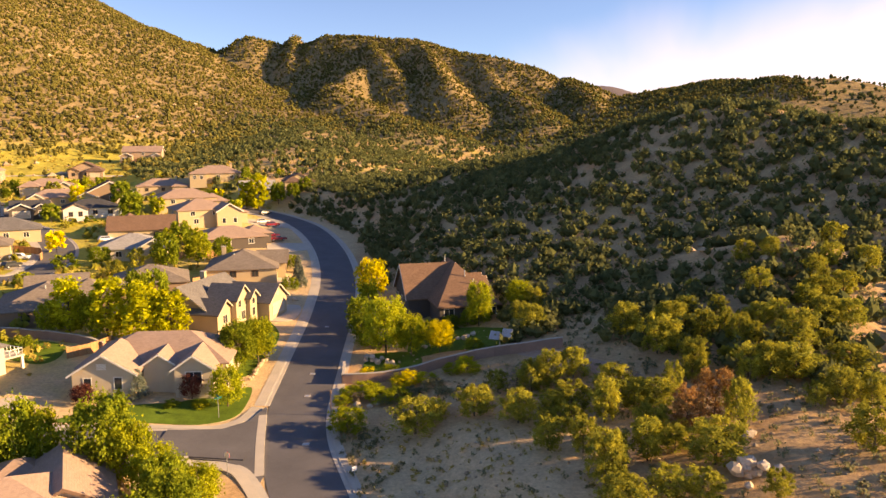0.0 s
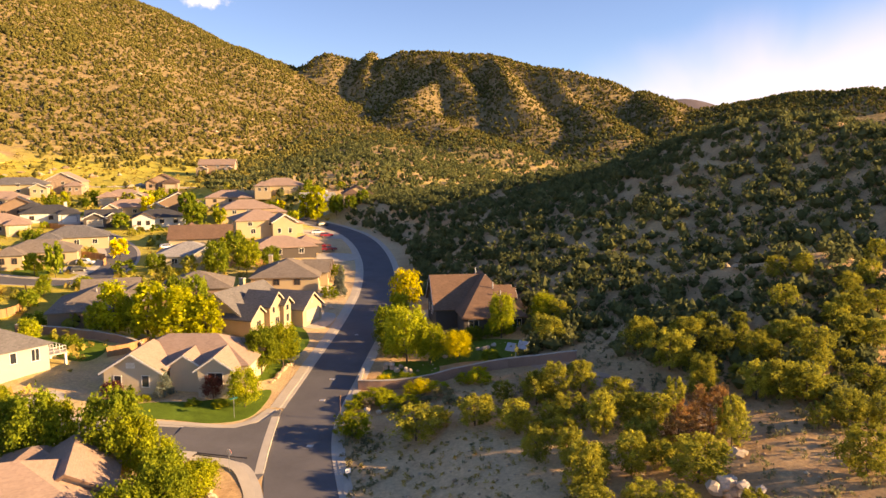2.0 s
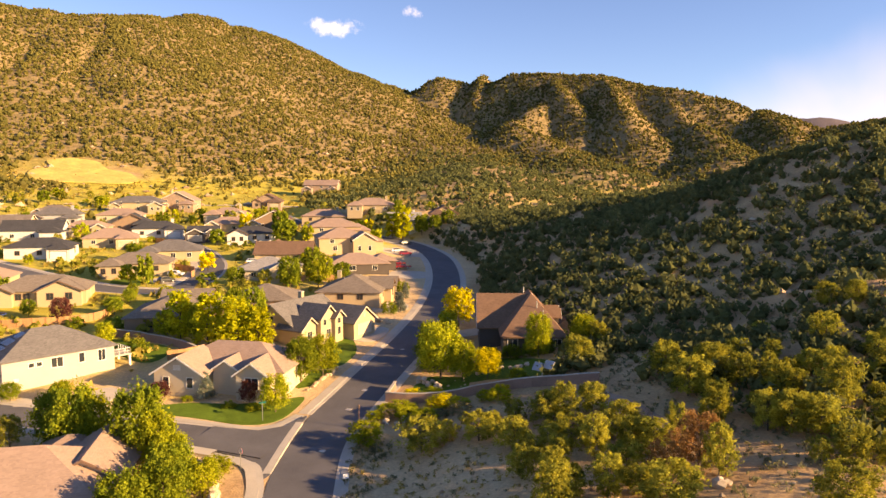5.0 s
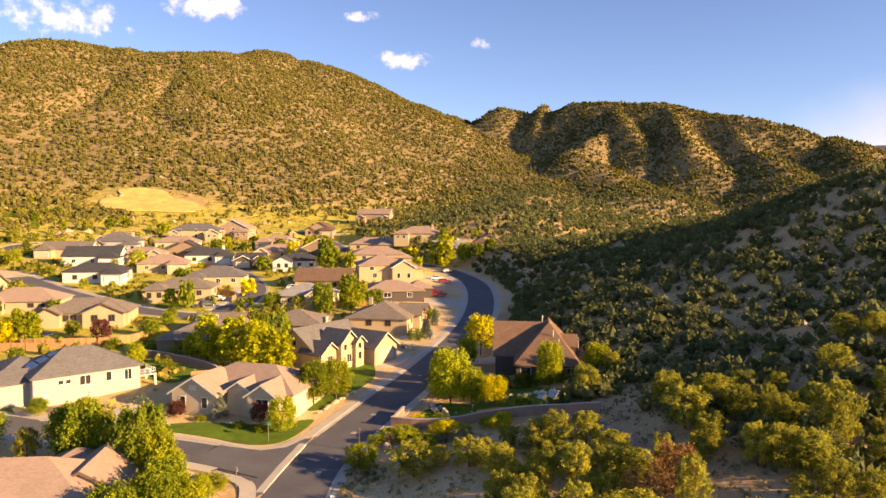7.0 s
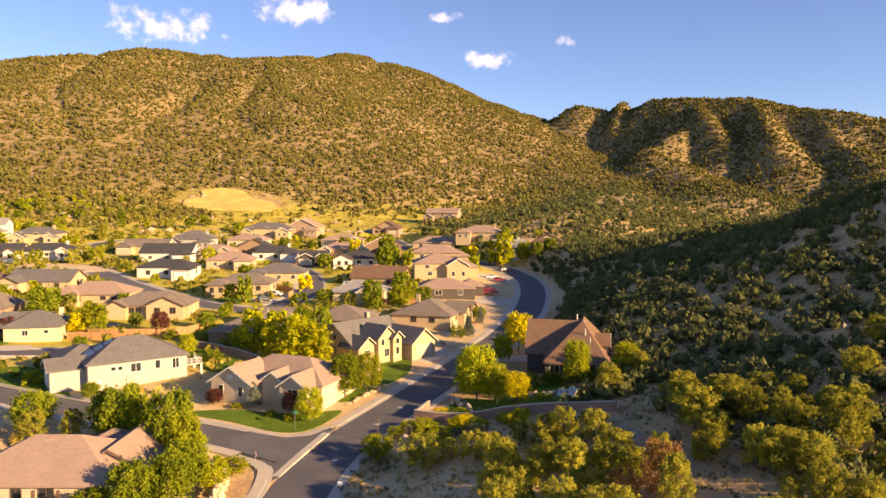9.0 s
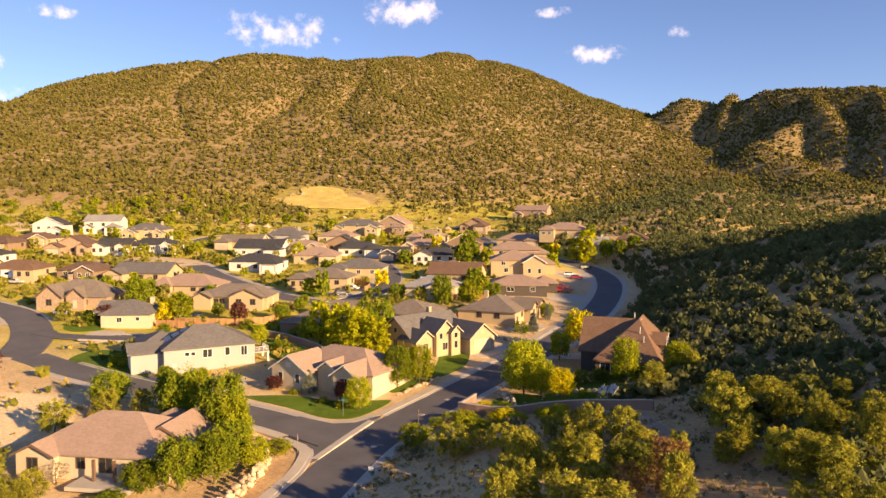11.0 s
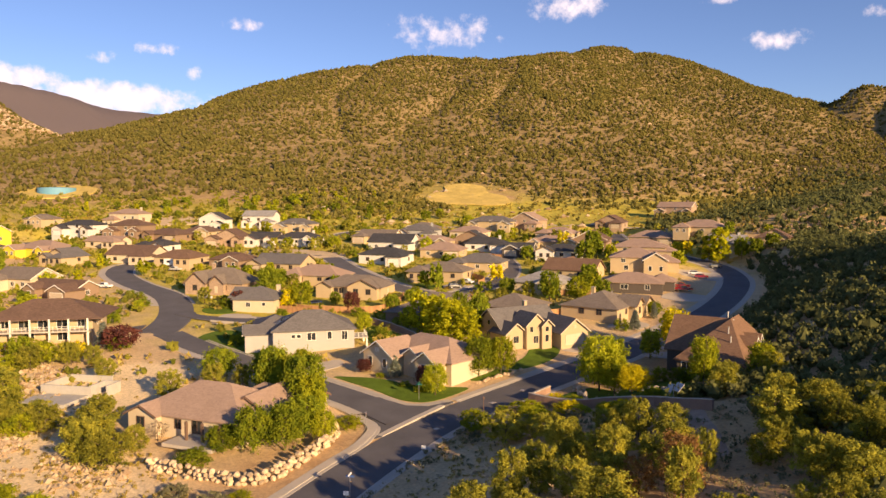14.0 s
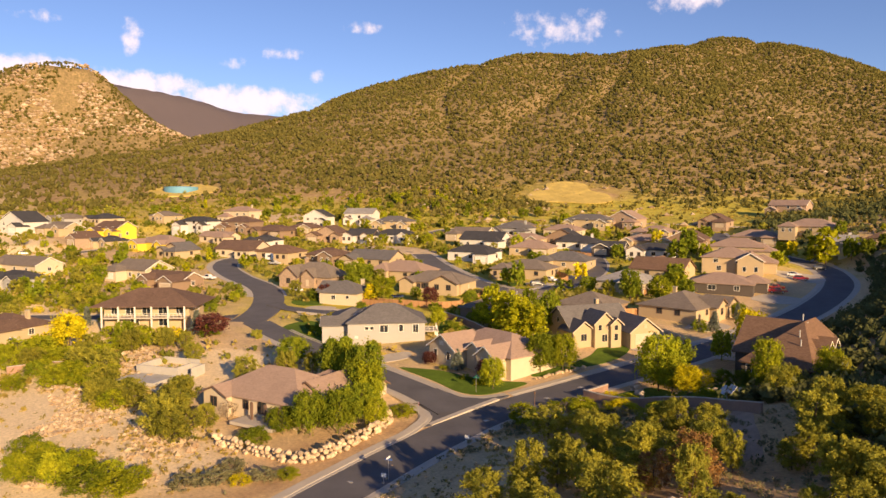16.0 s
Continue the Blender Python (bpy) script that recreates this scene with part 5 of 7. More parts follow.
grove([("pinyon", -45.5, 44.5, 6, 7), ("pinyon", -41, 42, 6.5, 7.5), ("pinyon", -37.5, 44, 5.5, 6.5), ("pinyon", -52, 47.5, 6, 7), ("pinyon", -48.5, 43.5, 5, 6), ("pinyon", -40.5, 49, 4.2, 4.2),
       ("twig", -42.8, 53.2, 3.2, 4), ("pinyon", -59.5, 50, 4, 4.4), ("pinyon", -61, 62, 5.2, 6), ("pinyon", -60, 70, 4.6, 5), ("green", -64, 73, 6.2, 7.5), ("pinyon", -56, 74, 4.5, 4)], "on a dry slope", "pinyons beside the tan house")
grove([("yellow", -15.6, 157, 9.5, 7.5), ("lime", -15.5, 147, 6.5, 5), ("lime", -9.8, 121.5, 10.5, 8.5), ("lime", -5.5, 119.8, 7.5, 5.5), ("yellow", -0.6, 117.8, 5.6, 5), ("lime", 6.5, 128.9, 8.6, 5.4),
       ("lime", 14.2, 134, 6.4, 5), ("pinyon", 16.5, 133, 5, 5), ("pinyon", 13.5, 124.5, 4.6, 4), ("green", -16, 135, 7, 5.5), ("green", -15, 130, 5, 5), ("goldbush", -5, 127.5, 3.5, 4),
       ("bush", -13, 126.5, 3, 5), ("bush", -2.2, 129.3, 3.0, 3.6), ("bush", 1.2, 130.2, 2.8, 3.6), ("bush", 4.6, 131.2, 3.0, 3.6), ("bush", 7.6, 132.4, 3, 3.4), ("pinyon", 15, 119, 5, 5), ("goldbush", -12, 111.5, 1.6, 3), ("limebush", -8.5, 112.2, 1.6, 3.4), ("bush", 5, 115.5, 2, 3.4)], "in a walled garden", "garden trees of the brown house")
grove([("spruce", -33.4, 168.5, 5, 6), ("spruce", -35, 171, 4.4, 5.5), ("spruce", -37, 183, 4.5, 5), ("bush", -35.8, 166, 3, 4), ("green", -39, 186, 4, 4.5), ("lime", -62.5, 183, 8, 7),
       ("green", -58, 189, 7, 6), ("green", -68, 177, 10, 7), ("green", -73.5, 203, 8, 7), ("lime", -66, 196, 7, 6), ("green", -84, 176, 5, 6), ("bush", -91, 173, 3.5, 6)], "between hipped-roof houses")
grove([("lime", -110.8, 119, 8, 7.5), ("yellow", -113, 116.5, 6, 5), ("plum", -97, 127, 6, 5), ("plum", -125, 107, 5, 5), ("green", -134, 121, 9, 7), ("green", -140, 128, 7, 7), ("bush", -126, 104, 3, 4),
       ("lime", -110.5, 165.5, 6, 6), ("green", -104.5, 165, 9, 5), ("yellow", -102, 190, 6, 6)], "in a fenced yard")
grove([("poplar", -73, 287, 15, 16), ("poplar", -78, 289, 11, 14), ("green", -66, 292, 9, 7), ("yellow", -91, 294, 7, 6), ("green", -60, 291, 7, 6), ("lime", -92, 289, 7, 6), ("green", -56, 297, 6, 6),
       ("yellow", -132, 262, 8, 6.5), ("green", -116, 262, 10, 8), ("green", -108, 254, 8, 7), ("lime", -98, 250, 7, 6), ("green", -104, 241, 9, 8)], "near the head of the street")
grove([("yellow", -108, 36, 8.5, 9), ("spruce", -101, 63, 6, 7.5), ("plum", -97, 65.5, 5.5, 9), ("pinyon", -100, 50, 5, 5), ("pinyon", -97, 54, 4.6, 5), ("green", -104, 47, 6, 5),
       ("spruce", -127, 42, 5, 5.5)], "beside the balcony house")

grove([("pinyon", -94.6, 54.6, 4.8, 4.4), ("pinyon", -90.7, 57.9, 4.2, 4.2), ("lime", -99.1, 50.5, 5.0, 6.0), ("limebush", -99.9, 45.2, 3.4, 6.0), ("bush", -98.0, 65.0, 3.0, 5.0)], "before the balcony house")

# pinyons on the dry slope by the street
SLOPE = []
SLOPE += [(-3.6, 89.8, 4.7, 5.6), (-0.9, 92.7, 2.4, 2.9), (4.1, 90.7, 3.9, 4.8), (5.4, 94.2, 2.8, 2.1), (9.4, 86.9, 4.2, 4.6), (12.2, 96.4, 4.5, 4.2), (14.6, 96.7, 5.6, 3.8), (13.8, 88.5, 3.1, 3.5), (18.2, 98.4, 4.2, 4.3), (16.3, 88.7, 3.9, 4.7), (11.9, 78.5, 4.0, 3.5), (15.5, 76.6, 4.1, 3.1), (16.3, 69.3, 5.7, 3.9), (28.1, 108.9, 5.3, 4.7), (30.9, 101.4, 5.7, 5.4), (33.8, 100.3, 2.6, 3.6), (37.5, 102.5, 4.5, 3.5), (41.0, 103.2, 4.3, 2.0), (34.1, 95.1, 4.5, 3.8), (28.9, 88.3, 4.7, 2.5)]
SLOPE += [(33.0, 93.0, 3.3, 3.4), (41.6, 99.4, 4.4, 3.6), (43.9, 100.4, 2.7, 3.7), (49.6, 105.1, 3.8, 2.9), (46.9, 105.3, 3.3, 3.8), (48.3, 96.2, 6.2, 4.9), (39.3, 90.3, 4.9, 3.7), (41.7, 89.5, 4.9, 4.6), (44.7, 89.2, 4.5, 5.0), (22.4, 92.8, 4.0, 4.5), (23.6, 86.2, 3.8, 4.6), (26.2, 85.7, 3.8, 3.9), (19.5, 84.1, 5.2, 3.4), (21.6, 73.1, 4.6, 3.7), (17.9, 72.3, 3.9, 3.3), (32.6, 76.7, 5.6, 3.2), (27.6, 70.1, 4.6, 6.0), (21.5, 65.2, 3.3, 3.7), (24.5, 64.6, 3.0, 3.7), (17.1, 67.3, 2.8, 2.5)]
SLOPE += [(42.8, 80.2, 3.0, 2.2), (45.8, 80.7, 4.2, 3.9), (52.9, 91.1, 4.3, 5.3), (42.5, 68.1, 4.7, 5.1), (49.5, 80.6, 3.9, 3.2), (30.8, 62.9, 2.7, 2.5), (60.8, 117.0, 4.8, 3.8), (65.5, 121.4, 4.4, 3.4), (58.8, 111.4, 4.1, 4.7), (63.8, 113.8, 4.2, 4.3), (59.1, 103.3, 4.3, 4.4), (55.6, 103.3, 4.8, 4.8), (55.8, 109.5, 3.5, 4.0), (50.2, 113.4, 4.5, 4.1), (56.5, 124.3, 3.8, 3.1), (52.7, 126.5, 3.9, 3.4), (74.0, 137.2, 4.4, 4.4), (42.9, 122.1, 2.6, 2.4), (71.0, 120.7, 4.5, 4.6), (34.2, 106.1, 5.0, 6.0)]
SLOPE += [(16.8, 62.8, 4.3, 4.7), (23.3, 77.6, 4.1, 4.2)]


for x, y, tall, wide in SLOPE:
    plant("pinyon", x, y, tall * 1.05, wide * 1.22, "", "pinyons on the slope")


def inside(x, y, ring):
    odd = False
    for (x0, y0), (x1, y1) in zip(ring, ring[1:] + ring[:1]):
        if (y0 > y) != (y1 > y) and x < x0 + (y - y0) / (y1 - y0) * (x1 - x0):
            odd = not odd
    return odd


prng = random.Random(8)
for ring in ([(3, 94), (9, 101), (19, 99), (27, 88), (30, 80), (24, 72), (17, 74), (13, 83)], [(29, 108), (36, 114), (52, 108), (54, 92), (44, 86), (33, 95)]):
    for _ in range(150):                         # lower junipers where the stand is thick
        x, y = prng.uniform(0, 56), prng.uniform(70, 116)
        if inside(x, y, ring) and not any(math.hypot(x - a, y - b) < 2.5 for a, b, _ in PLANTS):
            tall = prng.uniform(2.0, 3.8)
            plant("pinyon", x, y, tall, tall * prng.uniform(0.95, 1.2), "", "pinyons on the slope")

grove([("dry", 30.8, 79.2, 6.6, 5.6), ("dry", 29.2, 83.4, 3.6, 3.4), ("dry", 27.2, 77.5, 4.2, 4.2), ("twig", 20.5, 90.5, 2.6, 3.0), ("twig", 10.4, 99, 2.4, 5), ("twig", 25.5, 94, 2.2, 2.6)], "among the pinyons")
grove([("limebush", -12.8, 92.4, 3.4, 4.8), ("limebush", -9.5, 102.2, 1.9, 4.4), ("limebush", -6.6, 101.6, 1.8, 4.2), ("limebush", -11.6, 104.4, 2, 4.4), ("goldbush", -5.2, 107, 2.2, 4.2), ("sagebush", -1.5, 103.5, 1.4, 3.4), ("limebush", 3.6, 106.6, 1.8, 4), ("limebush", -13.5, 103.5, 1.6, 3.6), ("limebush", -10.5, 104.5, 1.5, 3.4), ("goldbush", -6.5, 106.5, 1.8, 3.6), ("limebush", -2.5, 106.5, 1.4, 3.2), ("limebush", 1.5, 107.5, 1.5, 3), ("sagebush", -8, 101, 1.3, 3),
       ("sagebush", -4.5, 102.5, 1.2, 3), ("goldbush", 3.5, 109.5, 1.6, 3), ("limebush", -14.6, 100.8, 1.4, 2.8), ("sagebush", 0, 100, 1.0, 2.6), ("twig", -12.2, 101, 1.8, 3)], "below the garden wall")
grove([("bush", -28, 30, 3.2, 7), ("lime", -31.5, 26.5, 5, 5), ("limebush", -24.5, 33, 2.6, 6), ("sagebush", -23, 48, 1.6, 4), ("sagebush", -20, 45, 1.8, 4.6), ("sagebush", -17.5, 50.5, 1.6, 4), ("sagebush", -21.5, 41, 1.8, 4.4),
       ("limebush", -15.8, 53.5, 1.4, 3), ("goldbush", -18, 47.5, 1.3, 3), ("lime", -35, 22, 4.6, 4.4)], "on the dry bank")
grove([("pinyon", -72, 38, 4.6, 6), ("pinyon", -62, 41, 4.4, 5), ("pinyon", -84, 40, 5, 7), ("limebush", -78, 38.5, 3.4, 6.5), ("pinyon", -80, 57, 4.4, 5), ("pinyon", -90, 36, 4.6, 6), ("pinyon", -66, 36, 4, 5),
       ("limebush", -98, 34, 3.2, 6), ("lime", -104, 30, 5, 7), ("limebush", -95, 40, 3.2, 6), ("pinyon", -101, 40, 4.6, 6), ("limebush", -110, 33, 3, 6)], "beside the graded lot")
brng = random.Random(5)
for k in range(26):                             # the belt of bushes beside the graded lot
    s = k / 25
    x, y = -110 + 52 * s + brng.uniform(-2.5, 2.5), 21 + 20 * s ** 0.8 + brng.uniform(-3.5, 3.5)
    kind = brng.choice(("limebush", "lime", "pinyon", "bush", "limebush"))
    tall = brng.uniform(2.6, 4.2)
    plant(kind, x, y, tall, tall * 1.45, "beside the graded lot")
for x, y, tall in ((-37, 27, 3.4), (-33, 29.5, 3.8), (-41, 25.5, 3.2), (-45, 24, 3.4), (-36, 24, 3.6), (-29.5, 33, 2.8), (-26.5, 36, 2.4)):
    plant(brng.choice(("lime", "limebush", "bush")), x, y, tall, tall * 1.5, "on the dry bank")
# trees and shrubs scattered through the gardens up the valley
grng = random.Random(21)
HOMES = [(o.matrix_world.translation.x, o.matrix_world.translation.y) for o in scene.objects if o.name.split(".")[0] == "house"]


def free_spot(x, y, gap, street=6.5):
    if any(math.hypot(x - a, y - b) < gap for a, b in HOMES):
        return False
    return all(np.hypot(l[::2, 0] - x, l[::2, 1] - y).min() > h + street - 4 for l, h in ROADS)


for _ in range(900):
    x, y = grng.uniform(-400, -68), grng.uniform(5, 345)
    if (y < 70 and x > -105) or not free_spot(x, y, 11.5) or any(math.hypot(x - a, y - b) < 4 for a, b, _ in PLANTS):
        continue
    if y > 235 - 0.35 * (x + 200) and grng.random() < 0.55:
        continue
    kind = grng.choice(("green", "green", "green", "lime", "lime", "bush", "bush", "bush", "limebush", "pinyon", "pinyon", "pinyon", "poplar"))
    tall = grng.uniform(1.6, 3.2) if "bush" in kind else grng.uniform(3.2, 6.6)
    plant(kind, x, y, tall, tall * (1.5 if "bush" in kind else grng.uniform(0.8, 1.1)), "in a valley garden")


for _ in range(330):
    x, y = grng.uniform(-250, -80), grng.uniform(-25, 62)
    if not free_spot(x, y, 11.5) or (x > -96 and y > 40) or any(math.hypot(x - a, y - b) < 2.6 for a, b, _ in PLANTS):
        continue
    kind = grng.choice(("limebush", "limebush", "bush", "pinyon", "pinyon", "lime", "green", "goldbush"))
    tall = grng.uniform(1.8, 3.4) if "bush" in kind else grng.uniform(3.5, 6)
    plant(kind, x, y, tall, tall * (1.6 if "bush" in kind else 1.15), "on a scrubby lot")


# ---- scrub on the hills, one sheet of plants for each hillside ----
def scrub(name, places, sizes, leafmat, label, per, leaf, seed, core=0.85):
    """Many low junipers and oaks: a lumpy dark core with leaf sprays round it."""
    r = np.random.RandomState(seed)
    n = len(places)
    variants = []
    for k in range(14):
        m = min(4, per)
        c = r.normal(0, 0.20, (m, 3)) * np.array([1, 1, 0.5]) + np.array([0, 0, 0.45])
        p, nn = clump_points(r, c, np.full(m, 0.34), per // m)
        p[:, 2] = np.maximum(p[:, 2], 0.05)
        v, f = leaves(p, nn, np.full(len(p), leaf), r, 0.8)
        if core:                                 # a lumpy seven-cornered heart
            cv = np.array([(0, 0, 0.86), (0.46, 0, 0.40), (0.14, 0.44, 0.46), (-0.37, 0.27, 0.40), (-0.36, -0.28, 0.46), (0.15, -0.44, 0.40), (0, 0, -0.15)]) * r.uniform(0.75, 1.25, (7, 1)) * core
            cf = np.array([(0, 1, 2), (0, 2, 3), (0, 3, 4), (0, 4, 5), (0, 5, 1), (6, 2, 1), (6, 3, 2), (6, 4, 3), (6, 5, 4), (6, 1, 5)])
            f = np.concatenate([f, cf + len(v)])
            v = np.concatenate([v, cv])
        variants.append((v, f))
    pick = r.randint(0, len(variants), n)
    turn = r.uniform(0, 2 * math.pi, n)
    V, F, at = [], [], 0
    for k, (v, f) in enumerate(variants):
        who = np.where(pick == k)[0]
        if not len(who):
            continue
        ca, sa = np.cos(turn[who])[:, None], np.sin(turn[who])[:, None]
        s = sizes[who][:, None]
        tall = s * r.uniform(0.85, 1.25, (len(who), 1))
        q = np.stack([(v[None, :, 0] * ca - v[None, :, 1] * sa) * s, (v[None, :, 0] * sa + v[None, :, 1] * ca) * s, v[None, :, 2] * tall], -1) + places[who][:, None, :]
        V.append(q.reshape(-1, 3))
        F.append((f[None] + (np.arange(len(who)) * len(v))[:, None, None] + at).reshape(-1, 3))
        at += len(who) * len(v)
    ob = new(name, np_mesh(name, np.concatenate(V), np.concatenate(F)))
    ob.data.materials.append(leafmat)
    return tagged(ob, label, "scrub", kind="stuff")


def scatter(n, box_, seed, keep, sizes):
    r = np.random.RandomState(seed)
    x, y = r.uniform(box_[0], box_[1], n), r.uniform(box_[2], box_[3], n)
    z = height(x, y)
    ok = keep(x, y, z, r)
    s = r.uniform(0, 1, n) ** 1.6 * (sizes[1] - sizes[0]) + sizes[0]
    return np.stack([x, y, z - 0.1], 1)[ok], s[ok]


def street_x(y):
    return np.interp(y, main_line[:, 1], main_line[:, 0])


def near_keep(x, y, z, r):
    """The near hill: thick scrub above the street and the brown house, thinner by the clearing."""
    east = x - street_x(y)
    ok = (east > 11 + 3 * value_noise(x, y, 9, 8)) & (r.uniform(0, 1, len(x)) < 0.92 + 0.42 * value_noise(x, y, 22, 9) + 0.2 * value_noise(x, y, 8, 12))
    garden = ((x < 10) & (y > 90) & (y < 150)) | ((x < 20) & (y > 90) & (y < 114)) | ((x < 4) & (y < 158)) | ((x < -6) & (y < 168))
    open_slope = (y < 114) & (x < 20 + 0.9 * (114 - y))
    return ok & ~garden & ~open_slope & (y > 70)


p, s = scatter(13500, (-60, 170, 60, 345), 31, near_keep, (1.5, 4.2))
scrub("hillside_scrub", p, s, LEAF["hill"], "dense dark green juniper and oak scrub on the hillside", 42, 0.098, 41, core=0.8)


def low_keep(x, y, z, r):
    """The low spur behind the head of the street and the foot of the far slopes."""
    ok = (x > street_x(np.minimum(y, 300)) + 12) | (y > 330)
    return ok & (z > valley(x, y) + 2.0) & (r.uniform(0, 1, len(x)) < 0.62 + 0.45 * value_noise(x, y, 30, 14))


p, s = scatter(11500, (-190, 130, 300, 700), 32, low_keep, (1.8, 4.2))
scrub("spur_scrub", p, s, LEAF["hill"], "olive scrub oak and juniper covering a low spur", 16, 0.17, 42, core=0.85)


def far_keep(x, y, z, r):
    up = z - valley(x, y)
    wanted = np.where(up > 2.5, 0.58 + 0.26 * value_noise(x, y, 55, 15) + 0.22 * value_noise(x, y, 21, 16) + np.clip((up - 50) / 160, 0, 0.5), 0.02)
    wanted = np.where(np.hypot((x + 316) / 48, (y - 390) / 34) < 1, 0.0, wanted)
    wanted = np.where(np.hypot(x + 470, y - 150) < 20, 0.0, wanted)
    return r.uniform(0, 1, len(x)) < wanted


p, s = scatter(58000, (-880, -150, 250, 1060), 33, far_keep, (1.9, 4.3))
scrub("mountain_scrub", p, s, LEAF["far"], "yellow-lit juniper scrub over a broad mountainside", 2, 0.22, 43, core=1.0)


def gully_keep(x, y, z, r):
    d1, _ = line_distance(x, y, [(-615, 785, 0), (-570, 726, 0), (-534, 697, 0), (-488, 675, 0)])
    d2, _ = line_distance(x, y, [(-470, 760, 0), (-446, 712, 0), (-436, 690, 0)])
    return (np.minimum(d1, d2) < 7 + 6 * value_noise(x, y, 22, 19)) & (r.uniform(0, 1, len(x)) < 0.6)


p, s = scatter(14000, (-640, -420, 650, 810), 39, gully_keep, (2.4, 5.2))
scrub("gully_scrub", p, s, LEAF["far"], "dark scrub crowding two steep gullies", 2, 0.22, 49, core=1.0)
p, s = scatter(33000, (-150, 330, 640, 1060), 34, lambda x, y, z, r: far_keep(x, y, z, r), (1.4, 3.8))
scrub("back_mountain_scrub", p, s, LEAF["far"], "shaded juniper scrub on the mountain behind the valley", 2, 0.22, 44, core=1.0)
p, s = scatter(17000, (-1250, -420, -60, 330), 35, lambda x, y, z, r: far_keep(x, y, z, r) & (line_distance(x, y, [(-1005, 150, 0), (-945, 120, 0), (-925, 70, 0)])[0] > 12 + 12 * value_noise(x, y, 25, 61)), (2.2, 4.6))
scrub("cliff_scrub", p, s, LEAF["far"], "scattered scrub below a pale cliff", 2, 0.22, 45, core=1.0)


p, s = scatter(5200, (40, 460, 240, 800), 40, lambda x, y, z, r: far_keep(x, y, z, r) & (np.hypot(x - 60, y - 200) > 90), (2.2, 5.0))
scrub("eastern_scrub", p, s, LEAF["hill"], "juniper scrub on hills beyond the near crest", 2, 0.22, 50, core=1.0)


def brush_keep(x, y, z, r):
    ok = np.ones(len(x), bool)
    for l, h in ROADS:
        d, _ = line_distance(x, y, l[::3])
        ok &= d > h + 3.0
    for a, b in HOMES:
        ok &= np.hypot(x - a, y - b) > 10.5
    return ok & (r.uniform(0, 1, len(x)) < 0.40 + 0.6 * value_noise(x, y, 14, 17))


p, s = scatter(8200, (-16, 70, 30, 130), 36, lambda x, y, z, r: brush_keep(x, y, z, r) & ~((x < 14) & (y < 96) & (r.uniform(0, 1, len(x)) < 0.75)) & ~((x > -18) & (x < 18) & (y > 108)), (0.35, 1.1))
scrub("sage_tufts", p, s, LEAF["sage"], "low grey-green sage and weeds on bare soil", 28, 0.13, 46, core=0)
p, s = scatter(14000, (-400, -60, 0, 420), 37, brush_keep, (0.6, 1.9))
scrub("valley_grass_tufts", p, s, LEAF["straw"], "straw-yellow grass and weeds on empty lots", 10, 0.30, 47, core=0)


def lot_keep(x, y, z, r):
    thick = np.clip((-60 - x) / 80, 0, 1) * np.clip((310 - y) / 130, 0.25, 1)
    return brush_keep(x, y, z, r) & (z < valley(x, y) + 14) & (r.uniform(0, 1, len(x)) < 0.2 + 0.7 * thick)


LEAF["brush"] = leaf_material("valley_brush_leaves", (0.15, 0.165, 0.028), (0.36, 0.33, 0.05), 0.08)
p, s = scatter(24000, (-470, -75, -60, 330), 57, lot_keep, (1.0, 3.2))
scrub("valley_brush", p, s, LEAF["brush"], "olive and yellow-green brush on unbuilt lots", 14, 0.2, 58, core=0.8)
p, s = scatter(3600, (-112, -20, 2, 50), 51, brush_keep, (0.3, 1.0))
scrub("bank_weeds", p, s, LEAF["straw"], "dry straw-coloured weeds on the pale bank", 16, 0.17, 52, core=0)


def verge_keep(x, y, z, r):
    east = x - street_x(y)
    return (east > 5.6) & (east < 8.5 + 4 * value_noise(x, y, 6, 44)) & (r.uniform(0, 1, len(x)) < 0.75)


p, s = scatter(5200, (-24, 16, 22, 104), 53, verge_keep, (0.3, 1.1))
scrub("verge_weeds", p, s, LEAF["sage"], "grey-green sage and weeds along the kerb", 28, 0.13, 54, core=0)
p, s = scatter(900, (-14, 18, 62, 92), 55, lambda x, y, z, r: (x - street_x(y) > 7) & (r.uniform(0, 1, len(x)) < 0.5), (0.25, 0.8))
scrub("dry_weeds", p, s, LEAF["straw"], "thin dry grass on the bare slope", 20, 0.13, 56, core=0)


# ---- walls, rocks and small things ----
WALL_BLOCK = plain("pink_brown_block", (0.30, 0.19, 0.14), 0.95, 0.18, 1.2, 0.5, random=0.12)
ROCK = plain("tan_sandstone", (0.54, 0.41, 0.27), 0.95, 0.30, 0.7, 0.8, random=0.30)
PALE_ROCK = plain("pale_limestone", (0.52, 0.43, 0.33), 0.95, 0.25, 0.7, 0.8, random=0.25)
FENCE_WOOD = plain("orange_cedar", (0.40, 0.22, 0.10), 0.85, 0.2, 0.8, 0.4, random=0.12)
rrng = np.random.RandomState(77)


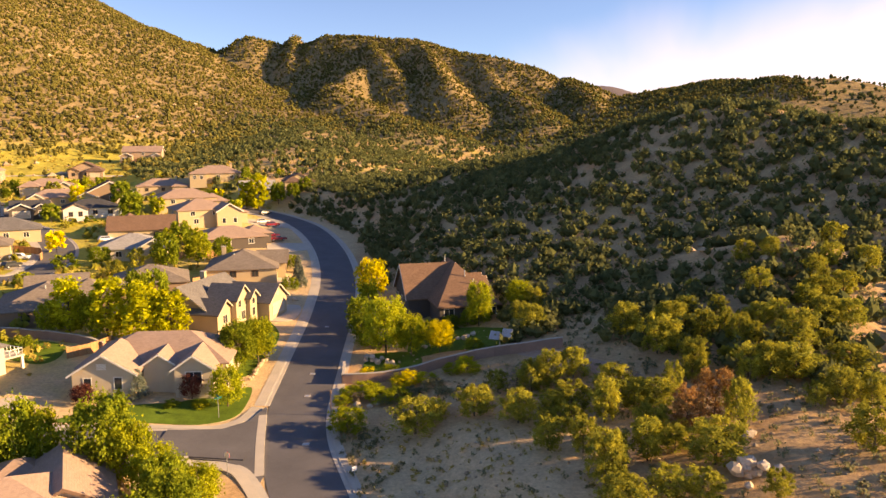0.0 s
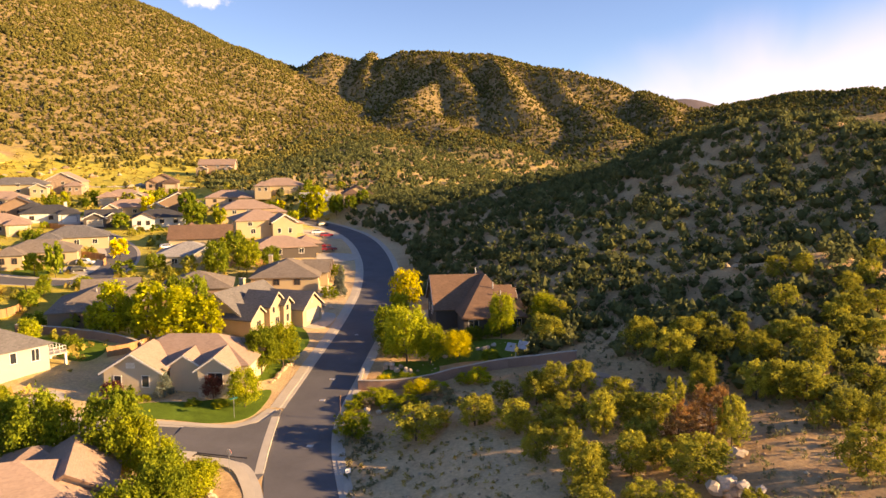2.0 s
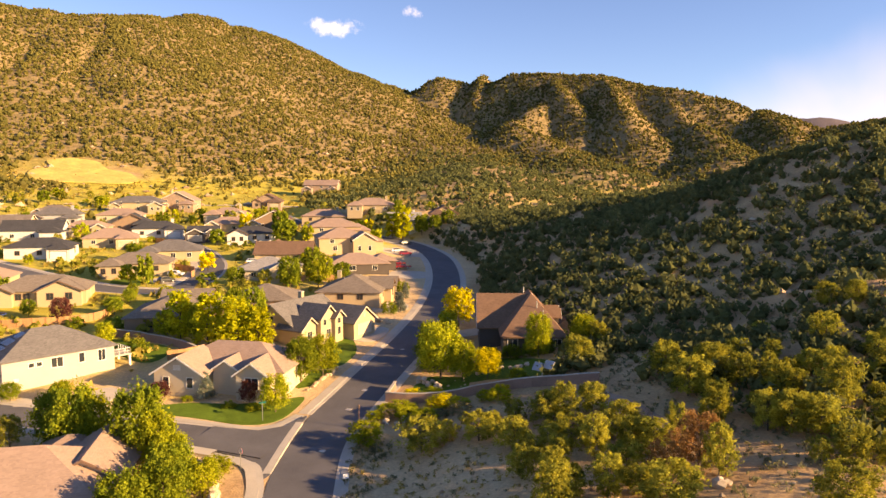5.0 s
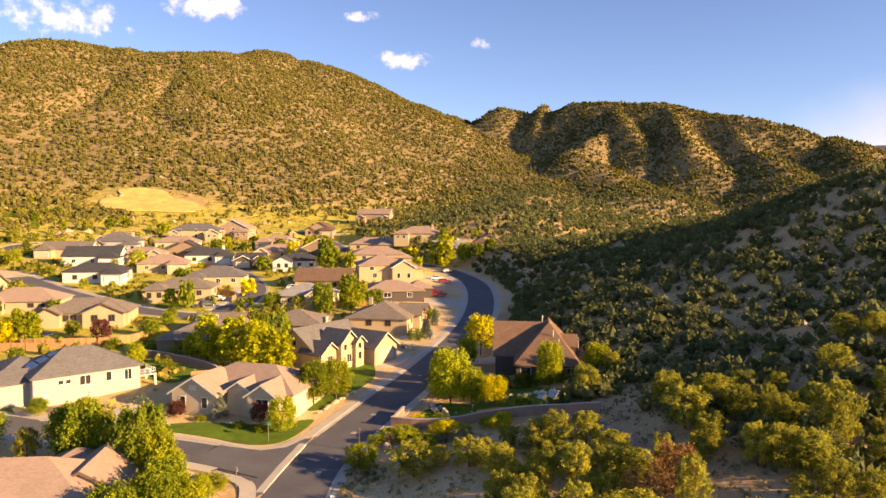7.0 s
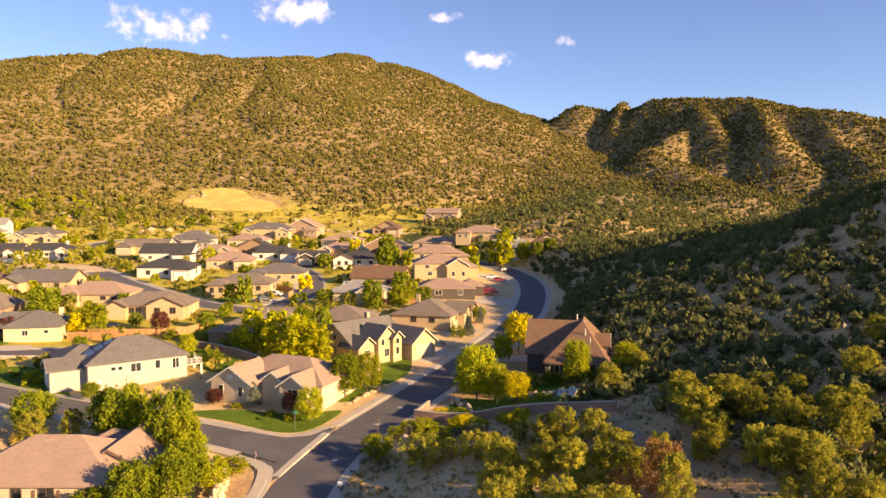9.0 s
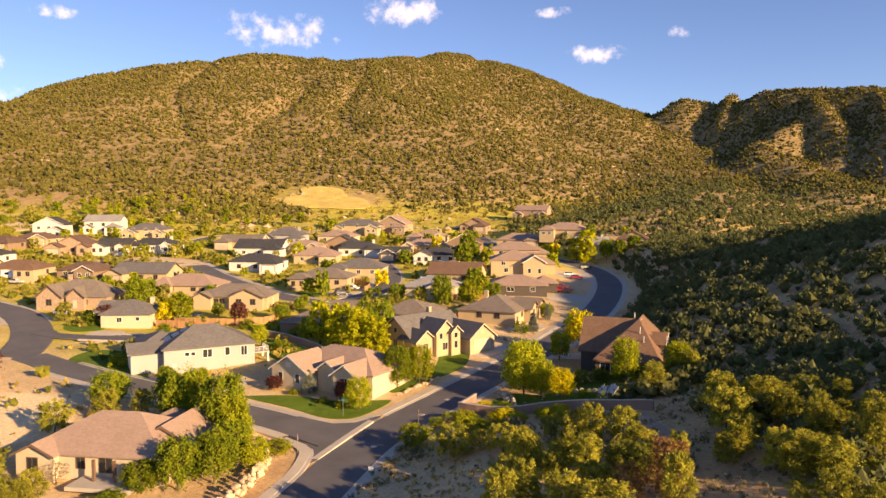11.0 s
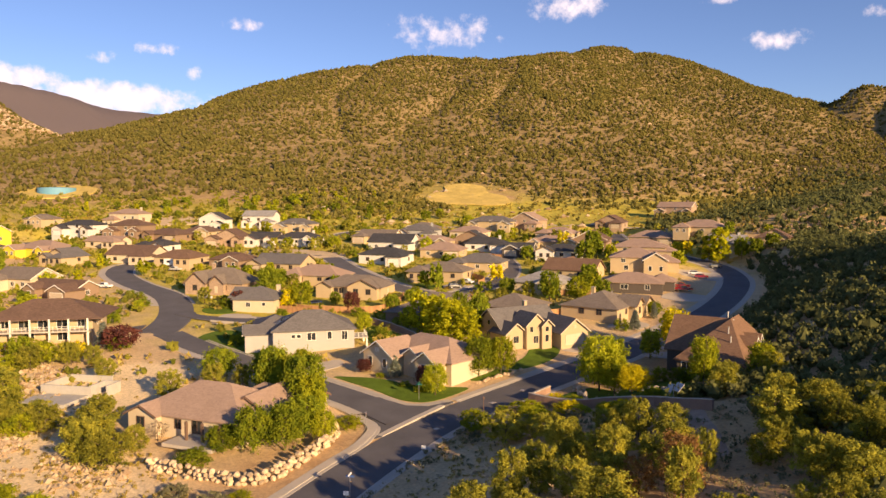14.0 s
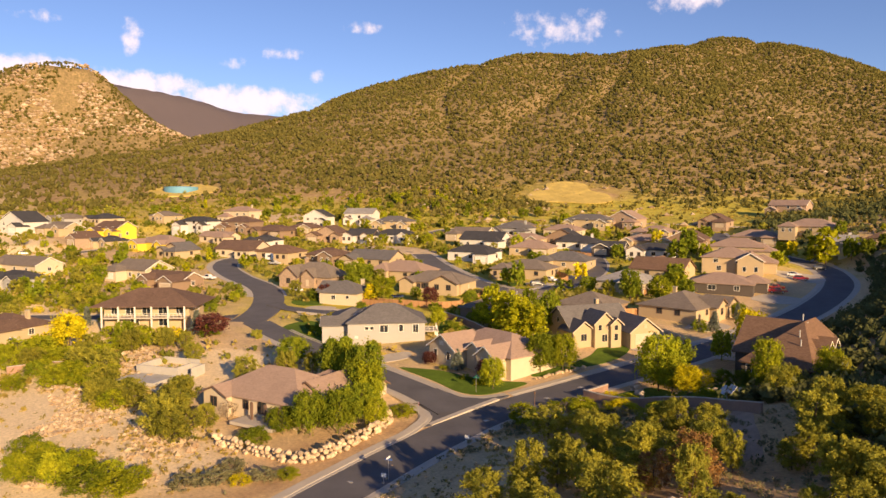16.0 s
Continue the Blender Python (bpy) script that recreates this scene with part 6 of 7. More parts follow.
def boulder_mesh(name, seed, mat):
    r = np.random.RandomState(seed)
    bm = bmesh.new()
    bmesh.ops.create_icosphere(bm, subdivisions=1, radius=0.5)
    for v in bm.verts:
        v.co *= r.uniform(0.75, 1.15)
        v.co.x *= 1.2
        v.co.z *= 0.85
    for _ in range(6):
        n = Vector(r.normal(0, 1, 3)).normalized()
        cutp = bmesh.ops.bisect_plane(bm, geom=bm.verts[:] + bm.edges[:] + bm.faces[:], plane_co=n * 0.32, plane_no=n, clear_outer=True)
        edges = [g for g in cutp["geom_cut"] if isinstance(g, bmesh.types.BMEdge)]
        if edges:
            bmesh.ops.holes_fill(bm, edges=edges)
    me = bpy.data.meshes.new(name)
    bm.to_mesh(me)
    bm.free()
    me.materials.append(mat)
    return me


BOULDERS = [boulder_mesh("boulder", 60 + k, ROCK) for k in range(7)]
PALE_BOULDERS = [boulder_mesh("boulder", 80 + k, PALE_ROCK) for k in range(7)]


def boulder_row(points, rows, size, label, meshes, name="boulder_wall", spread=0.5):
    """A dry-laid wall of boulders along a line, each one a piece of it."""
    line = smooth_line([(x, y, 0) for x, y in points], size * 0.92)
    x0, y0 = line[0, :2]
    z0 = ground_at(x0, y0)
    w = thing(name, x0, y0, z0, 0, label, "stone wall")
    for k in range(rows):
        for p in line:
            s = size * rrng.uniform(0.7, 1.35)
            x, y = p[0] + rrng.uniform(-spread, spread) + 0.35 * k * (-0.6), p[1] + rrng.uniform(-spread, spread)
            ob = new("boulder", meshes[rrng.randint(len(meshes))])
            ob.parent = w
            ob.matrix_basis = pose(x - x0, y - y0, ground_at(x, y) - z0 + s * 0.28 + k * size * 0.62, rrng.uniform(-20, 20), rrng.uniform(-20, 20), rrng.uniform(0, 360)) @ Matrix.Diagonal((s, s, s, 1))
    return w


boulder_row([(-33, 48.6), (-28, 51), (-23, 54), (-19, 56.8), (-18.6, 60.5), (-20.8, 66.5), (-23.6, 72), (-26.5, 75.6)], 3, 0.95, "dry-stacked wall of tan boulders above the street", BOULDERS, spread=0.3)
boulder_row([(-13, 118.5), (-10.5, 117.2), (-8.5, 115.5)], 2, 1.0, "low pile of pink-tan boulders in a garden", PALE_BOULDERS)
boulder_row([(-3.5, 121.8), (-1, 121.2), (1, 122.6), (3.4, 122.2), (5.2, 123.6)], 1, 1.0, "line of white rocks edging a lawn", PALE_BOULDERS, "rock_edging")
boulder_row([(28.2, 65.6), (30, 67.2), (31.8, 66.2)], 2, 1.5, "heap of big pale boulders on the slope", PALE_BOULDERS, "boulder_heap", 1.0)
boulder_row([(32.0, 74.2), (33.4, 75)], 1, 1.4, "sunlit pale boulders beside a pinyon", PALE_BOULDERS, "boulder_heap", 0.7)
boulder_row([(-31.5, 156.5), (-35, 157.5), (-38.5, 158)], 1, 0.9, "low stone edging beside a driveway", BOULDERS, "rock_edging")
boulder_row([(-30.2, 110), (-30, 116), (-30.2, 122)], 1, 0.9, "low stone edging beside the footpath", BOULDERS, "rock_edging", 0.3)
boulder_row([(-12.5, 99.5), (-10.2, 100.5), (-9, 102)], 1, 0.9, "small heap of pink stones by the kerb", PALE_BOULDERS, "boulder_heap", 0.8)


def rubble(name, n, box_, keep, sizes, mat, label, seed):
    """Loose stones lying on a slope, one sheet of them."""
    r = np.random.RandomState(seed)
    x, y = r.uniform(box_[0], box_[1], n), r.uniform(box_[2], box_[3], n)
    ok = keep(x, y, r)
    x, y = x[ok], y[ok]
    z = height(x, y)
    ico = np.array([(0, 0, 1), (0.9, 0, 0.3), (0.28, 0.85, 0.35), (-0.72, 0.53, 0.3), (-0.7, -0.55, 0.35), (0.3, -0.85, 0.3), (0, 0, -0.6)])
    f = np.array([(0, 1, 2), (0, 2, 3), (0, 3, 4), (0, 4, 5), (0, 5, 1), (6, 2, 1), (6, 3, 2), (6, 4, 3), (6, 5, 4), (6, 1, 5)])
    s = (r.uniform(0, 1, len(x)) ** 2.2 * (sizes[1] - sizes[0]) + sizes[0])[:, None, None]
    a = r.uniform(0, 6.28, len(x))[:, None]
    v = ico[None] * r.uniform(0.6, 1.3, (len(x), 7, 1))
    q = np.stack([v[..., 0] * np.cos(a) - v[..., 1] * np.sin(a), v[..., 0] * np.sin(a) + v[..., 1] * np.cos(a), v[..., 2] * 0.8], -1) * s
    q += np.stack([x, y, z], 1)[:, None, :]
    faces = (f[None] + (np.arange(len(x)) * 7)[:, None, None]).reshape(-1, 3)
    ob = new(name, np_mesh(name, q.reshape(-1, 3), faces))
    ob.data.materials.append(mat)
    return tagged(ob, label, "rubble", kind="stuff")


def island_rock(name, lo, hi):
    m, N = material(name)
    g = N("ShaderNodeNewGeometry")
    n = N("ShaderNodeTexNoise", {"Vector": g.outputs["Position"], "Scale": 3.0, "Detail": 4.0})
    k = N("ShaderNodeMath", {0: g.outputs["Random Per Island"], 1: n.outputs["Fac"]}, operation="MULTIPLY")
    mix = N("ShaderNodeMix", {"Factor": k.outputs[0], "A": (*lo, 1), "B": (*hi, 1)}, data_type="RGBA")
    b = N("ShaderNodeBsdfPrincipled", {"Base Color": mix.outputs["Result"], "Roughness": 0.95, "Specular IOR Level": 0.1})
    N("ShaderNodeOutputMaterial", {"Surface": b.outputs[0]})
    return m


LOOSE = island_rock("loose_tan_rock", (0.36, 0.25, 0.15), (0.72, 0.60, 0.42))
rubble("rubble_slope", 20000, (-100, -18, 18, 52), lambda x, y, r: (np.abs(y - (38 - 0.13 * (x + 60))) < 11 + 4 * value_noise(x, y, 9, 3)) & (x < -24 - 0.4 * (40 - y)) & (r.uniform(0, 1, len(x)) < 0.35 + 0.6 * value_noise(x, y, 5, 4)), (0.10, 0.8), LOOSE, "pale tumbled rubble spilling down a bank", 5)
rubble("slope_stones", 2600, (-12, 75, 55, 130), lambda x, y, r: r.uniform(0, 1, len(x)) < 0.25 + 0.7 * value_noise(x, y, 11, 23), (0.06, 0.42), LOOSE, "scattered small stones on dry soil", 6)
rubble("hill_outcrops", 2400, (20, 190, 120, 290), lambda x, y, r: value_noise(x, y, 17, 29) + 0.4 * value_noise(x, y, 6, 30) > 0.55, (0.25, 1.3), LOOSE, "weathered rock outcrops on the hillside", 7)
rubble("mountain_outcrops", 5200, (-880, -180, 260, 1040), lambda x, y, r: value_noise(x, y, 48, 33) + 0.5 * value_noise(x, y, 15, 34) > 0.62, (0.6, 3.2), LOOSE, "pale rock outcrops across the mountainside", 8)
rubble("cliff_rocks", 5200, (-1060, -840, 40, 260), lambda x, y, r: value_noise(x, y, 30, 35) > -0.1, (0.8, 4.8), LOOSE, "broken pale cliff rock", 9)


# the garden wall: courses of block, with a cap
def block_wall(points, tall, label, thick=0.35):
    line = smooth_line([(x, y, 0) for x, y in points], 2.4)
    x0, y0 = line[0, :2]
    z0 = ground_at(x0, y0)
    w = thing("garden_wall", x0, y0, z0, 0, label, "wall")
    for a, b in zip(line[:-1], line[1:]):
        ln = math.hypot(b[0] - a[0], b[1] - a[1])
        ang = math.degrees(math.atan2(b[1] - a[1], b[0] - a[0]))
        rise = min(ground_at(b[0], b[1]) - ground_at(a[0], a[1]), 1.2)
        za = ground_at(a[0], a[1]) - z0
        tilt = Matrix.Identity(4)
        tilt[2][0] = rise / ln                   # the panel leans along the slope, its ends stay upright
        pn = part("wall_panel", one_box(-0.01, -thick / 2, -1.0, ln + 0.01, thick / 2, tall), WALL_BLOCK, w)
        pn.data.transform(tilt)
        pn.matrix_basis = pose(a[0] - x0, a[1] - y0, za, 0, 0, ang)
        cp = part("wall_cap", one_box(-0.03, -thick / 2 - 0.06, tall + 0.004, ln + 0.03, thick / 2 + 0.06, tall + 0.12), CONCRETE, w)
        cp.data.transform(tilt)
        cp.matrix_basis = pose(a[0] - x0, a[1] - y0, za, 0, 0, ang)
    return w


block_wall([(-15.6, 108.6), (-12, 108.8), (-4, 110.2), (2, 110.8), (8, 111.2), (13, 110.6), (18.5, 109.4)], 1.5, "pinkish-brown block garden wall on the slope")
block_wall([(-15.6, 109), (-15.8, 112), (-16.2, 115)], 1.2, "short brown block wall beside the footpath")
block_wall([(-84, 122.5), (-74, 123), (-63, 121.5), (-57, 118.5)], 1.5, "brown block wall behind a lawn")
block_wall([(-94, 23), (-93.6, 28.5), (-92, 33)], 1.4, "pale block yard wall")


BOARD = bpy.data.meshes.new("board")
bm = one_box(0, 0, 0, 1, 0.03, 1)
bm.to_mesh(BOARD)
bm.free()
BOARD.materials.append(FENCE_WOOD)


def fence(points, label, tall=1.8):
    line = smooth_line([(x, y, 0) for x, y in points], 2.4)
    x0, y0 = line[0, :2]
    z0 = ground_at(x0, y0)
    f = thing("wooden_fence", x0, y0, z0, 0, label, "fence", "yard fences")
    for i, (a, b) in enumerate(zip(line[:-1], line[1:])):
        ln = math.hypot(b[0] - a[0], b[1] - a[1])
        ang = math.degrees(math.atan2(b[1] - a[1], b[0] - a[0]))
        za = ground_at(a[0], a[1]) - z0
        p = part("post", one_box(-0.06, -0.06, -0.3, 0.06, 0.06, tall + 0.1), FENCE_WOOD, f)
        p.matrix_basis = pose(a[0] - x0, a[1] - y0, za, 0, 0, ang)
        n = max(2, int(ln / 0.45))
        for k in range(n):
            q = new("board", BOARD)
            q.parent = f
            q.matrix_basis = pose(a[0] - x0, a[1] - y0, za, 0, 0, ang) @ pose(k * ln / n + 0.012, 0.064, 0.02) @ Matrix.Diagonal((ln / n - 0.024, 1, tall, 1))


fence([(-128, 122), (-116, 117), (-107, 118), (-98, 124), (-92, 131), (-94, 140), (-101, 149)], "orange cedar board fence round a yard")
fence([(-112, 113), (-104, 117)], "orange cedar board fence beside a house")
fence([(-112, 188), (-104, 186), (-101, 180)], "orange cedar board fence by a driveway")
fence([(-134, 190), (-126, 190), (-118, 192)], "orange cedar board fence behind a house")
fence([(-57, 163), (-55, 169), (-58, 178)], "cedar board fence between houses")
fence([(-60, 196), (-70, 190), (-73, 182)], "cedar board fence behind hipped roofs")
fence([(-57, 121), (-58.5, 117), (-61, 114)], "short cedar fence by the corner house")
fence([(-150, 228), (-142, 226), (-136, 228)], "cedar board fence behind a lot")

# concrete footings of an unfinished house
FOOT = plain("raw_concrete", (0.42, 0.40, 0.36), 0.9, 0.15, 1.5, 0.3)
fx, fy = -79, 47
ft = thing("house_foundation", fx, fy, ground_at(fx, fy), 38, "pale poured-concrete foundation walls on a dirt lot", "foundation")
for x0, y0, x1, y1, h0 in [(-1, -1.5, 9, -1.2, 1.7), (-1, -1.2, -0.7, 7, 1.7), (9, -1.5, 9.3, 3, 1.9), (9.3, 2.7, 12, 3, 1.9), (12, -1, 12.3, 3, 1.9), (-0.7, 6.7, 8, 7, 1.7)]:
    part("foundation_wall", one_box(x0, y0, -0.8, x1, y1, h0), FOOT, ft)
part("floor_slab", one_box(-0.6, -8, -0.5, 8.8, -1.6, 0.18), FOOT, ft)

# the round water tank below the cliff
TANK = plain("pale_blue_tank_paint", (0.13, 0.31, 0.43), 0.6, 0.1, 4.0, 0.1)
tk = thing("water_tank", -478, 148, ground_at(-478, 148) - 0.5, 0, "pale blue steel water tank on a graded bench", "water tank")
bm = bmesh.new()
rod(bm, (0, 0, -4), (0, 0, 3.4), 12.0, 12.0, 40)
part("tank_shell", bm, TANK, tk)
bm = bmesh.new()
rod(bm, (0, 0, 3.4), (0, 0, 3.9), 12.1, 1.5, 40)
part("tank_roof", bm, TANK, tk)

# graded yellow bank cut into the mountain's foot
YELLOW_DIRT = plain("yellow_graded_earth", (0.57, 0.42, 0.115), 0.95, 0.34, 9.0, 0.6, fine=0.9)
patch("graded_bank", [(-329, 352), (-346, 370), (-344, 384), (-356, 395), (-350, 408), (-332, 413), (-318, 404), (-300, 404), (-284, 391), (-288, 378), (-307, 366), (-318, 356)], 1.0, YELLOW_DIRT, "bare yellow graded bank at the mountain's foot", "bank", rings=10)
patch("graded_bank", [(-496, 132), (-494, 166), (-466, 172), (-452, 150), (-462, 126)], 0.5, YELLOW_DIRT, "bare yellow bench round a water tank", "bank")
patch("graded_bank", [(-352, 140), (-362, 170), (-345, 190), (-322, 178), (-330, 150)], 0.3, DIRT, "bare tan terrace above houses", "bank")
patch("bare_lot", [(-222, 150), (-225, 176), (-206, 188), (-186, 186), (-196, 160)], 0.12, DIRT, "bare tan dirt of an empty lot", "bare lot")
TRAMPLED = plain("trampled_pink_soil", (0.40, 0.27, 0.185), 0.95, 0.3, 2.0, 0.6)
patch("dirt_track", [(11.5, 110.8), (14, 107.5), (17, 103.6), (22, 97.4), (25.6, 92.8), (28.4, 94.2), (25, 99.4), (20, 105.6), (17, 109.6), (14, 112.4)], 0.03, TRAMPLED, "bare trampled soil between pinyons", "bare soil")


# signs and posts
SIGN_GREEN = plain("green_sign_paint", (0.02, 0.16, 0.12), 0.5, 0.05, 1, 0.02)
SIGN_WHITE = plain("white_sign_paint", (0.8, 0.8, 0.8), 0.5, 0.04, 1, 0.02)
SIGN_RED = plain("red_sign_paint", (0.45, 0.03, 0.03), 0.5, 0.05, 1, 0.02)
SIGN_BLUE = plain("blue_sign_paint", (0.05, 0.12, 0.35), 0.5, 0.05, 1, 0.02)


def sign_post(name, x, y, yaw, tall, label, category):
    t = thing(name, x, y, ground_at(x, y), yaw, label, category)
    bm = bmesh.new()
    rod(bm, (0, 0, -0.3), (0, 0, tall), 0.045, n=6)
    part("post", bm, METAL, t)
    return t


st = sign_post("stop_sign", -25.1, 79.9, 150, 2.9, "octagonal stop sign seen from its bare back", "road sign")
bm = bmesh.new()
rod(bm, (0, -0.05, 2.5), (0, -0.08, 2.5), 0.42, 0.42, 8)
part("sign_face", bm, SIGN_RED, st)
bm = bmesh.new()
rod(bm, (0, -0.048, 2.5), (0, -0.03, 2.5), 0.41, 0.41, 8)
part("sign_back", bm, SIGN_WHITE, st)
for x, y in [(-31.0, 96.0), (-6.9, 64.3)]:
    sn = sign_post("street_sign", x, y, 35, 3.0, "green street name blades on a steel post" if x < -20 else "blue and white street name blades on a post", "road sign")
    part("sign_blade", one_box(-0.55, -0.02, 2.75, 0.55, 0.02, 3.0), SIGN_GREEN if x < -20 else SIGN_BLUE, sn)
    part("sign_blade", one_box(-0.02, -0.55, 3.02, 0.02, 0.55, 3.26), SIGN_GREEN if x < -20 else SIGN_WHITE, sn)
for x, y in [(-10.3, 79.6), (-6.2, 63.2)]:
    sn = sign_post("lot_sign", x, y, 40, 1.5, "small white lot sign beside the kerb", "sign")
    part("sign_board", one_box(-0.35, -0.03, 0.95, 0.35, 0.03, 1.5), SIGN_WHITE, sn)
lp = thing("street_lamp", -15.7, 97.3, ground_at(-15.7, 97.3), 0, "slim dark street lamp beside the road", "street lamp")
bm = bmesh.new()
rod(bm, (0, 0, -0.3), (0, 0, 0.5), 0.11, 0.09, 8)
part("lamp_base", bm, TRIM_BROWN, lp)
bm = bmesh.new()
rod(bm, (0, 0, 0.5), (0, 0, 3.1), 0.06, 0.045, 8)
part("pole", bm, TRIM_BROWN, lp)
bm = bmesh.new()
rod(bm, (0, 0, 3.1), (0, 0, 3.5), 0.1, 0.17, 6)
rod(bm, (0, 0, 3.5), (0, 0, 3.7), 0.21, 0.03, 6)
part("lamp_head", bm, TRIM_BROWN, lp)
# manhole lids and drains on the street
for x, y in [(-17.6, 88.5), (-20.2, 104), (-21.0, 113), (-22.6, 138), (-9.4, 60)]:
    i = int(np.argmin(np.hypot(main_line[:, 0] - x, main_line[:, 1] - y)))
    mh = thing("manhole", x, y, main_line[i, 2], 0, "round iron manhole lid set in concrete", "manhole")
    part("collar", one_box(-0.45, -0.45, -0.05, 0.45, 0.45, 0.012), CONCRETE, mh)
    bm = bmesh.new()
    rod(bm, (0, 0, -0.02), (0, 0, 0.022), 0.36, 0.36, 16)
    part("lid", bm, METAL, mh)
# the concrete cross pan at the junction
pan = np.array([(-21.4, 79.8, 0), (-23.2, 87.4, 0), (-25.0, 96.4, 0)])
pan[:, 2] = valley(pan[:, 0], pan[:, 1]) + 0.02
tagged(ribbon("gutter", smooth_line([tuple(q) for q in pan]), 0.55, -0.55, 0.045, 0.3, CONCRETE), "pale concrete drainage pan across a side street", "gutter", kind="structure")

# solar panels in the garden
PANEL = plain("solar_cell_glass", (0.34, 0.35, 0.38), 0.25, 0.1, 1.0, 0.02, spec=0.7)
sp = thing("solar_array", 9.2, 114.6, ground_at(9.2, 114.6), -25, "two tilted solar panels on a pole stand", "solar panel")
bm = bmesh.new()
rod(bm, (0, 0, -0.3), (0, 0, 1.9), 0.08)
part("pole", bm, METAL, sp)
for k, (px, pz) in enumerate([(-0.9, 1.9), (1.2, 2.5)]):
    fr = part("panel_frame", one_box(-0.85, -0.75, -0.04, 0.85, 0.75, 0.02), METAL, sp)
    fr.matrix_basis = pose(px, 0, pz, 48, 0, 0)
    part("panel", one_box(-0.8, -0.7, 0.021, 0.8, 0.7, 0.04), PANEL, fr)

# trampoline
TR = plain("blue_trampoline_pad", (0.03, 0.07, 0.22), 0.6, 0.1, 1, 0.05)
BLACK = plain("black_mat", (0.015, 0.015, 0.017), 0.8, 0.1, 1, 0.1)
tr = thing("trampoline", -112, 124.5, ground_at(-112, 124.5), 0, "round trampoline with a blue pad in a dirt yard", "trampoline")
bm = bmesh.new()
rod(bm, (0, 0, 0.85), (0, 0, 0.93), 2.1, 2.1, 24)
part("pad", bm, TR, tr)
bm = bmesh.new()
rod(bm, (0, 0, 0.932), (0, 0, 0.945), 1.7, 1.7, 24)
part("mat", bm, BLACK, tr)
for k in range(6):
    bm = bmesh.new()
    rod(bm, (1.9 * math.cos(k * 1.047), 1.9 * math.sin(k * 1.047), 0), (1.9 * math.cos(k * 1.047), 1.9 * math.sin(k * 1.047), 0.86), 0.04)
    part("leg", bm, METAL, tr)


# cars and pickups
def paint(name, c):
    m, N = material(name)
    co = N("ShaderNodeTexCoord")
    n = N("ShaderNodeTexNoise", {"Vector": co.outputs["Object"], "Scale": 2.0})
    k = N("ShaderNodeMapRange", {"Value": n.outputs["Fac"], "To Min": 0.9, "To Max": 1.1})
    col = N("ShaderNodeVectorMath", {0: c, "Scale": k.outputs[0]}, operation="SCALE")
    b = N("ShaderNodeBsdfPrincipled", {"Base Color": col.outputs[0], "Roughness": 0.3, "Coat Weight": 0.6, "Specular IOR Level": 0.5})
    N("ShaderNodeOutputMaterial", {"Surface": b.outputs[0]})
    return m


PAINTS = {"white": paint("white_car_paint", (0.75, 0.75, 0.74)), "red": paint("red_car_paint", (0.30, 0.02, 0.02)), "dark": paint("dark_car_paint", (0.02, 0.022, 0.026)), "silver": paint("silver_car_paint", (0.45, 0.45, 0.45))}
RUBBER = plain("tyre_rubber", (0.02, 0.02, 0.02), 0.9, 0.1, 1, 0.1)


def profile_body(profile, half, inset):
    """A body from a side outline (x, z), narrower towards the top."""
    bm = bmesh.new()
    top = max(z for _, z in profile)
    ring = []
    for s in (-1, 1):
        ring.append([bm.verts.new((x, s * (half - inset * max(0, (z - 0.85)) / max(0.1, top - 0.85)), z)) for x, z in profile])
    n = len(profile)
    bm.faces.new(ring[0])
    bm.faces.new(ring[1][::-1])
    for i in range(n):
        j = (i + 1) % n
        bm.faces.new([ring[0][j], ring[0][i], ring[1][i], ring[1][j]])
    bmesh.ops.recalc_face_normals(bm, faces=bm.faces)
    bmesh.ops.bevel(bm, geom=[e for e in bm.edges], offset=0.05, segments=1, affect="EDGES")
    return bm


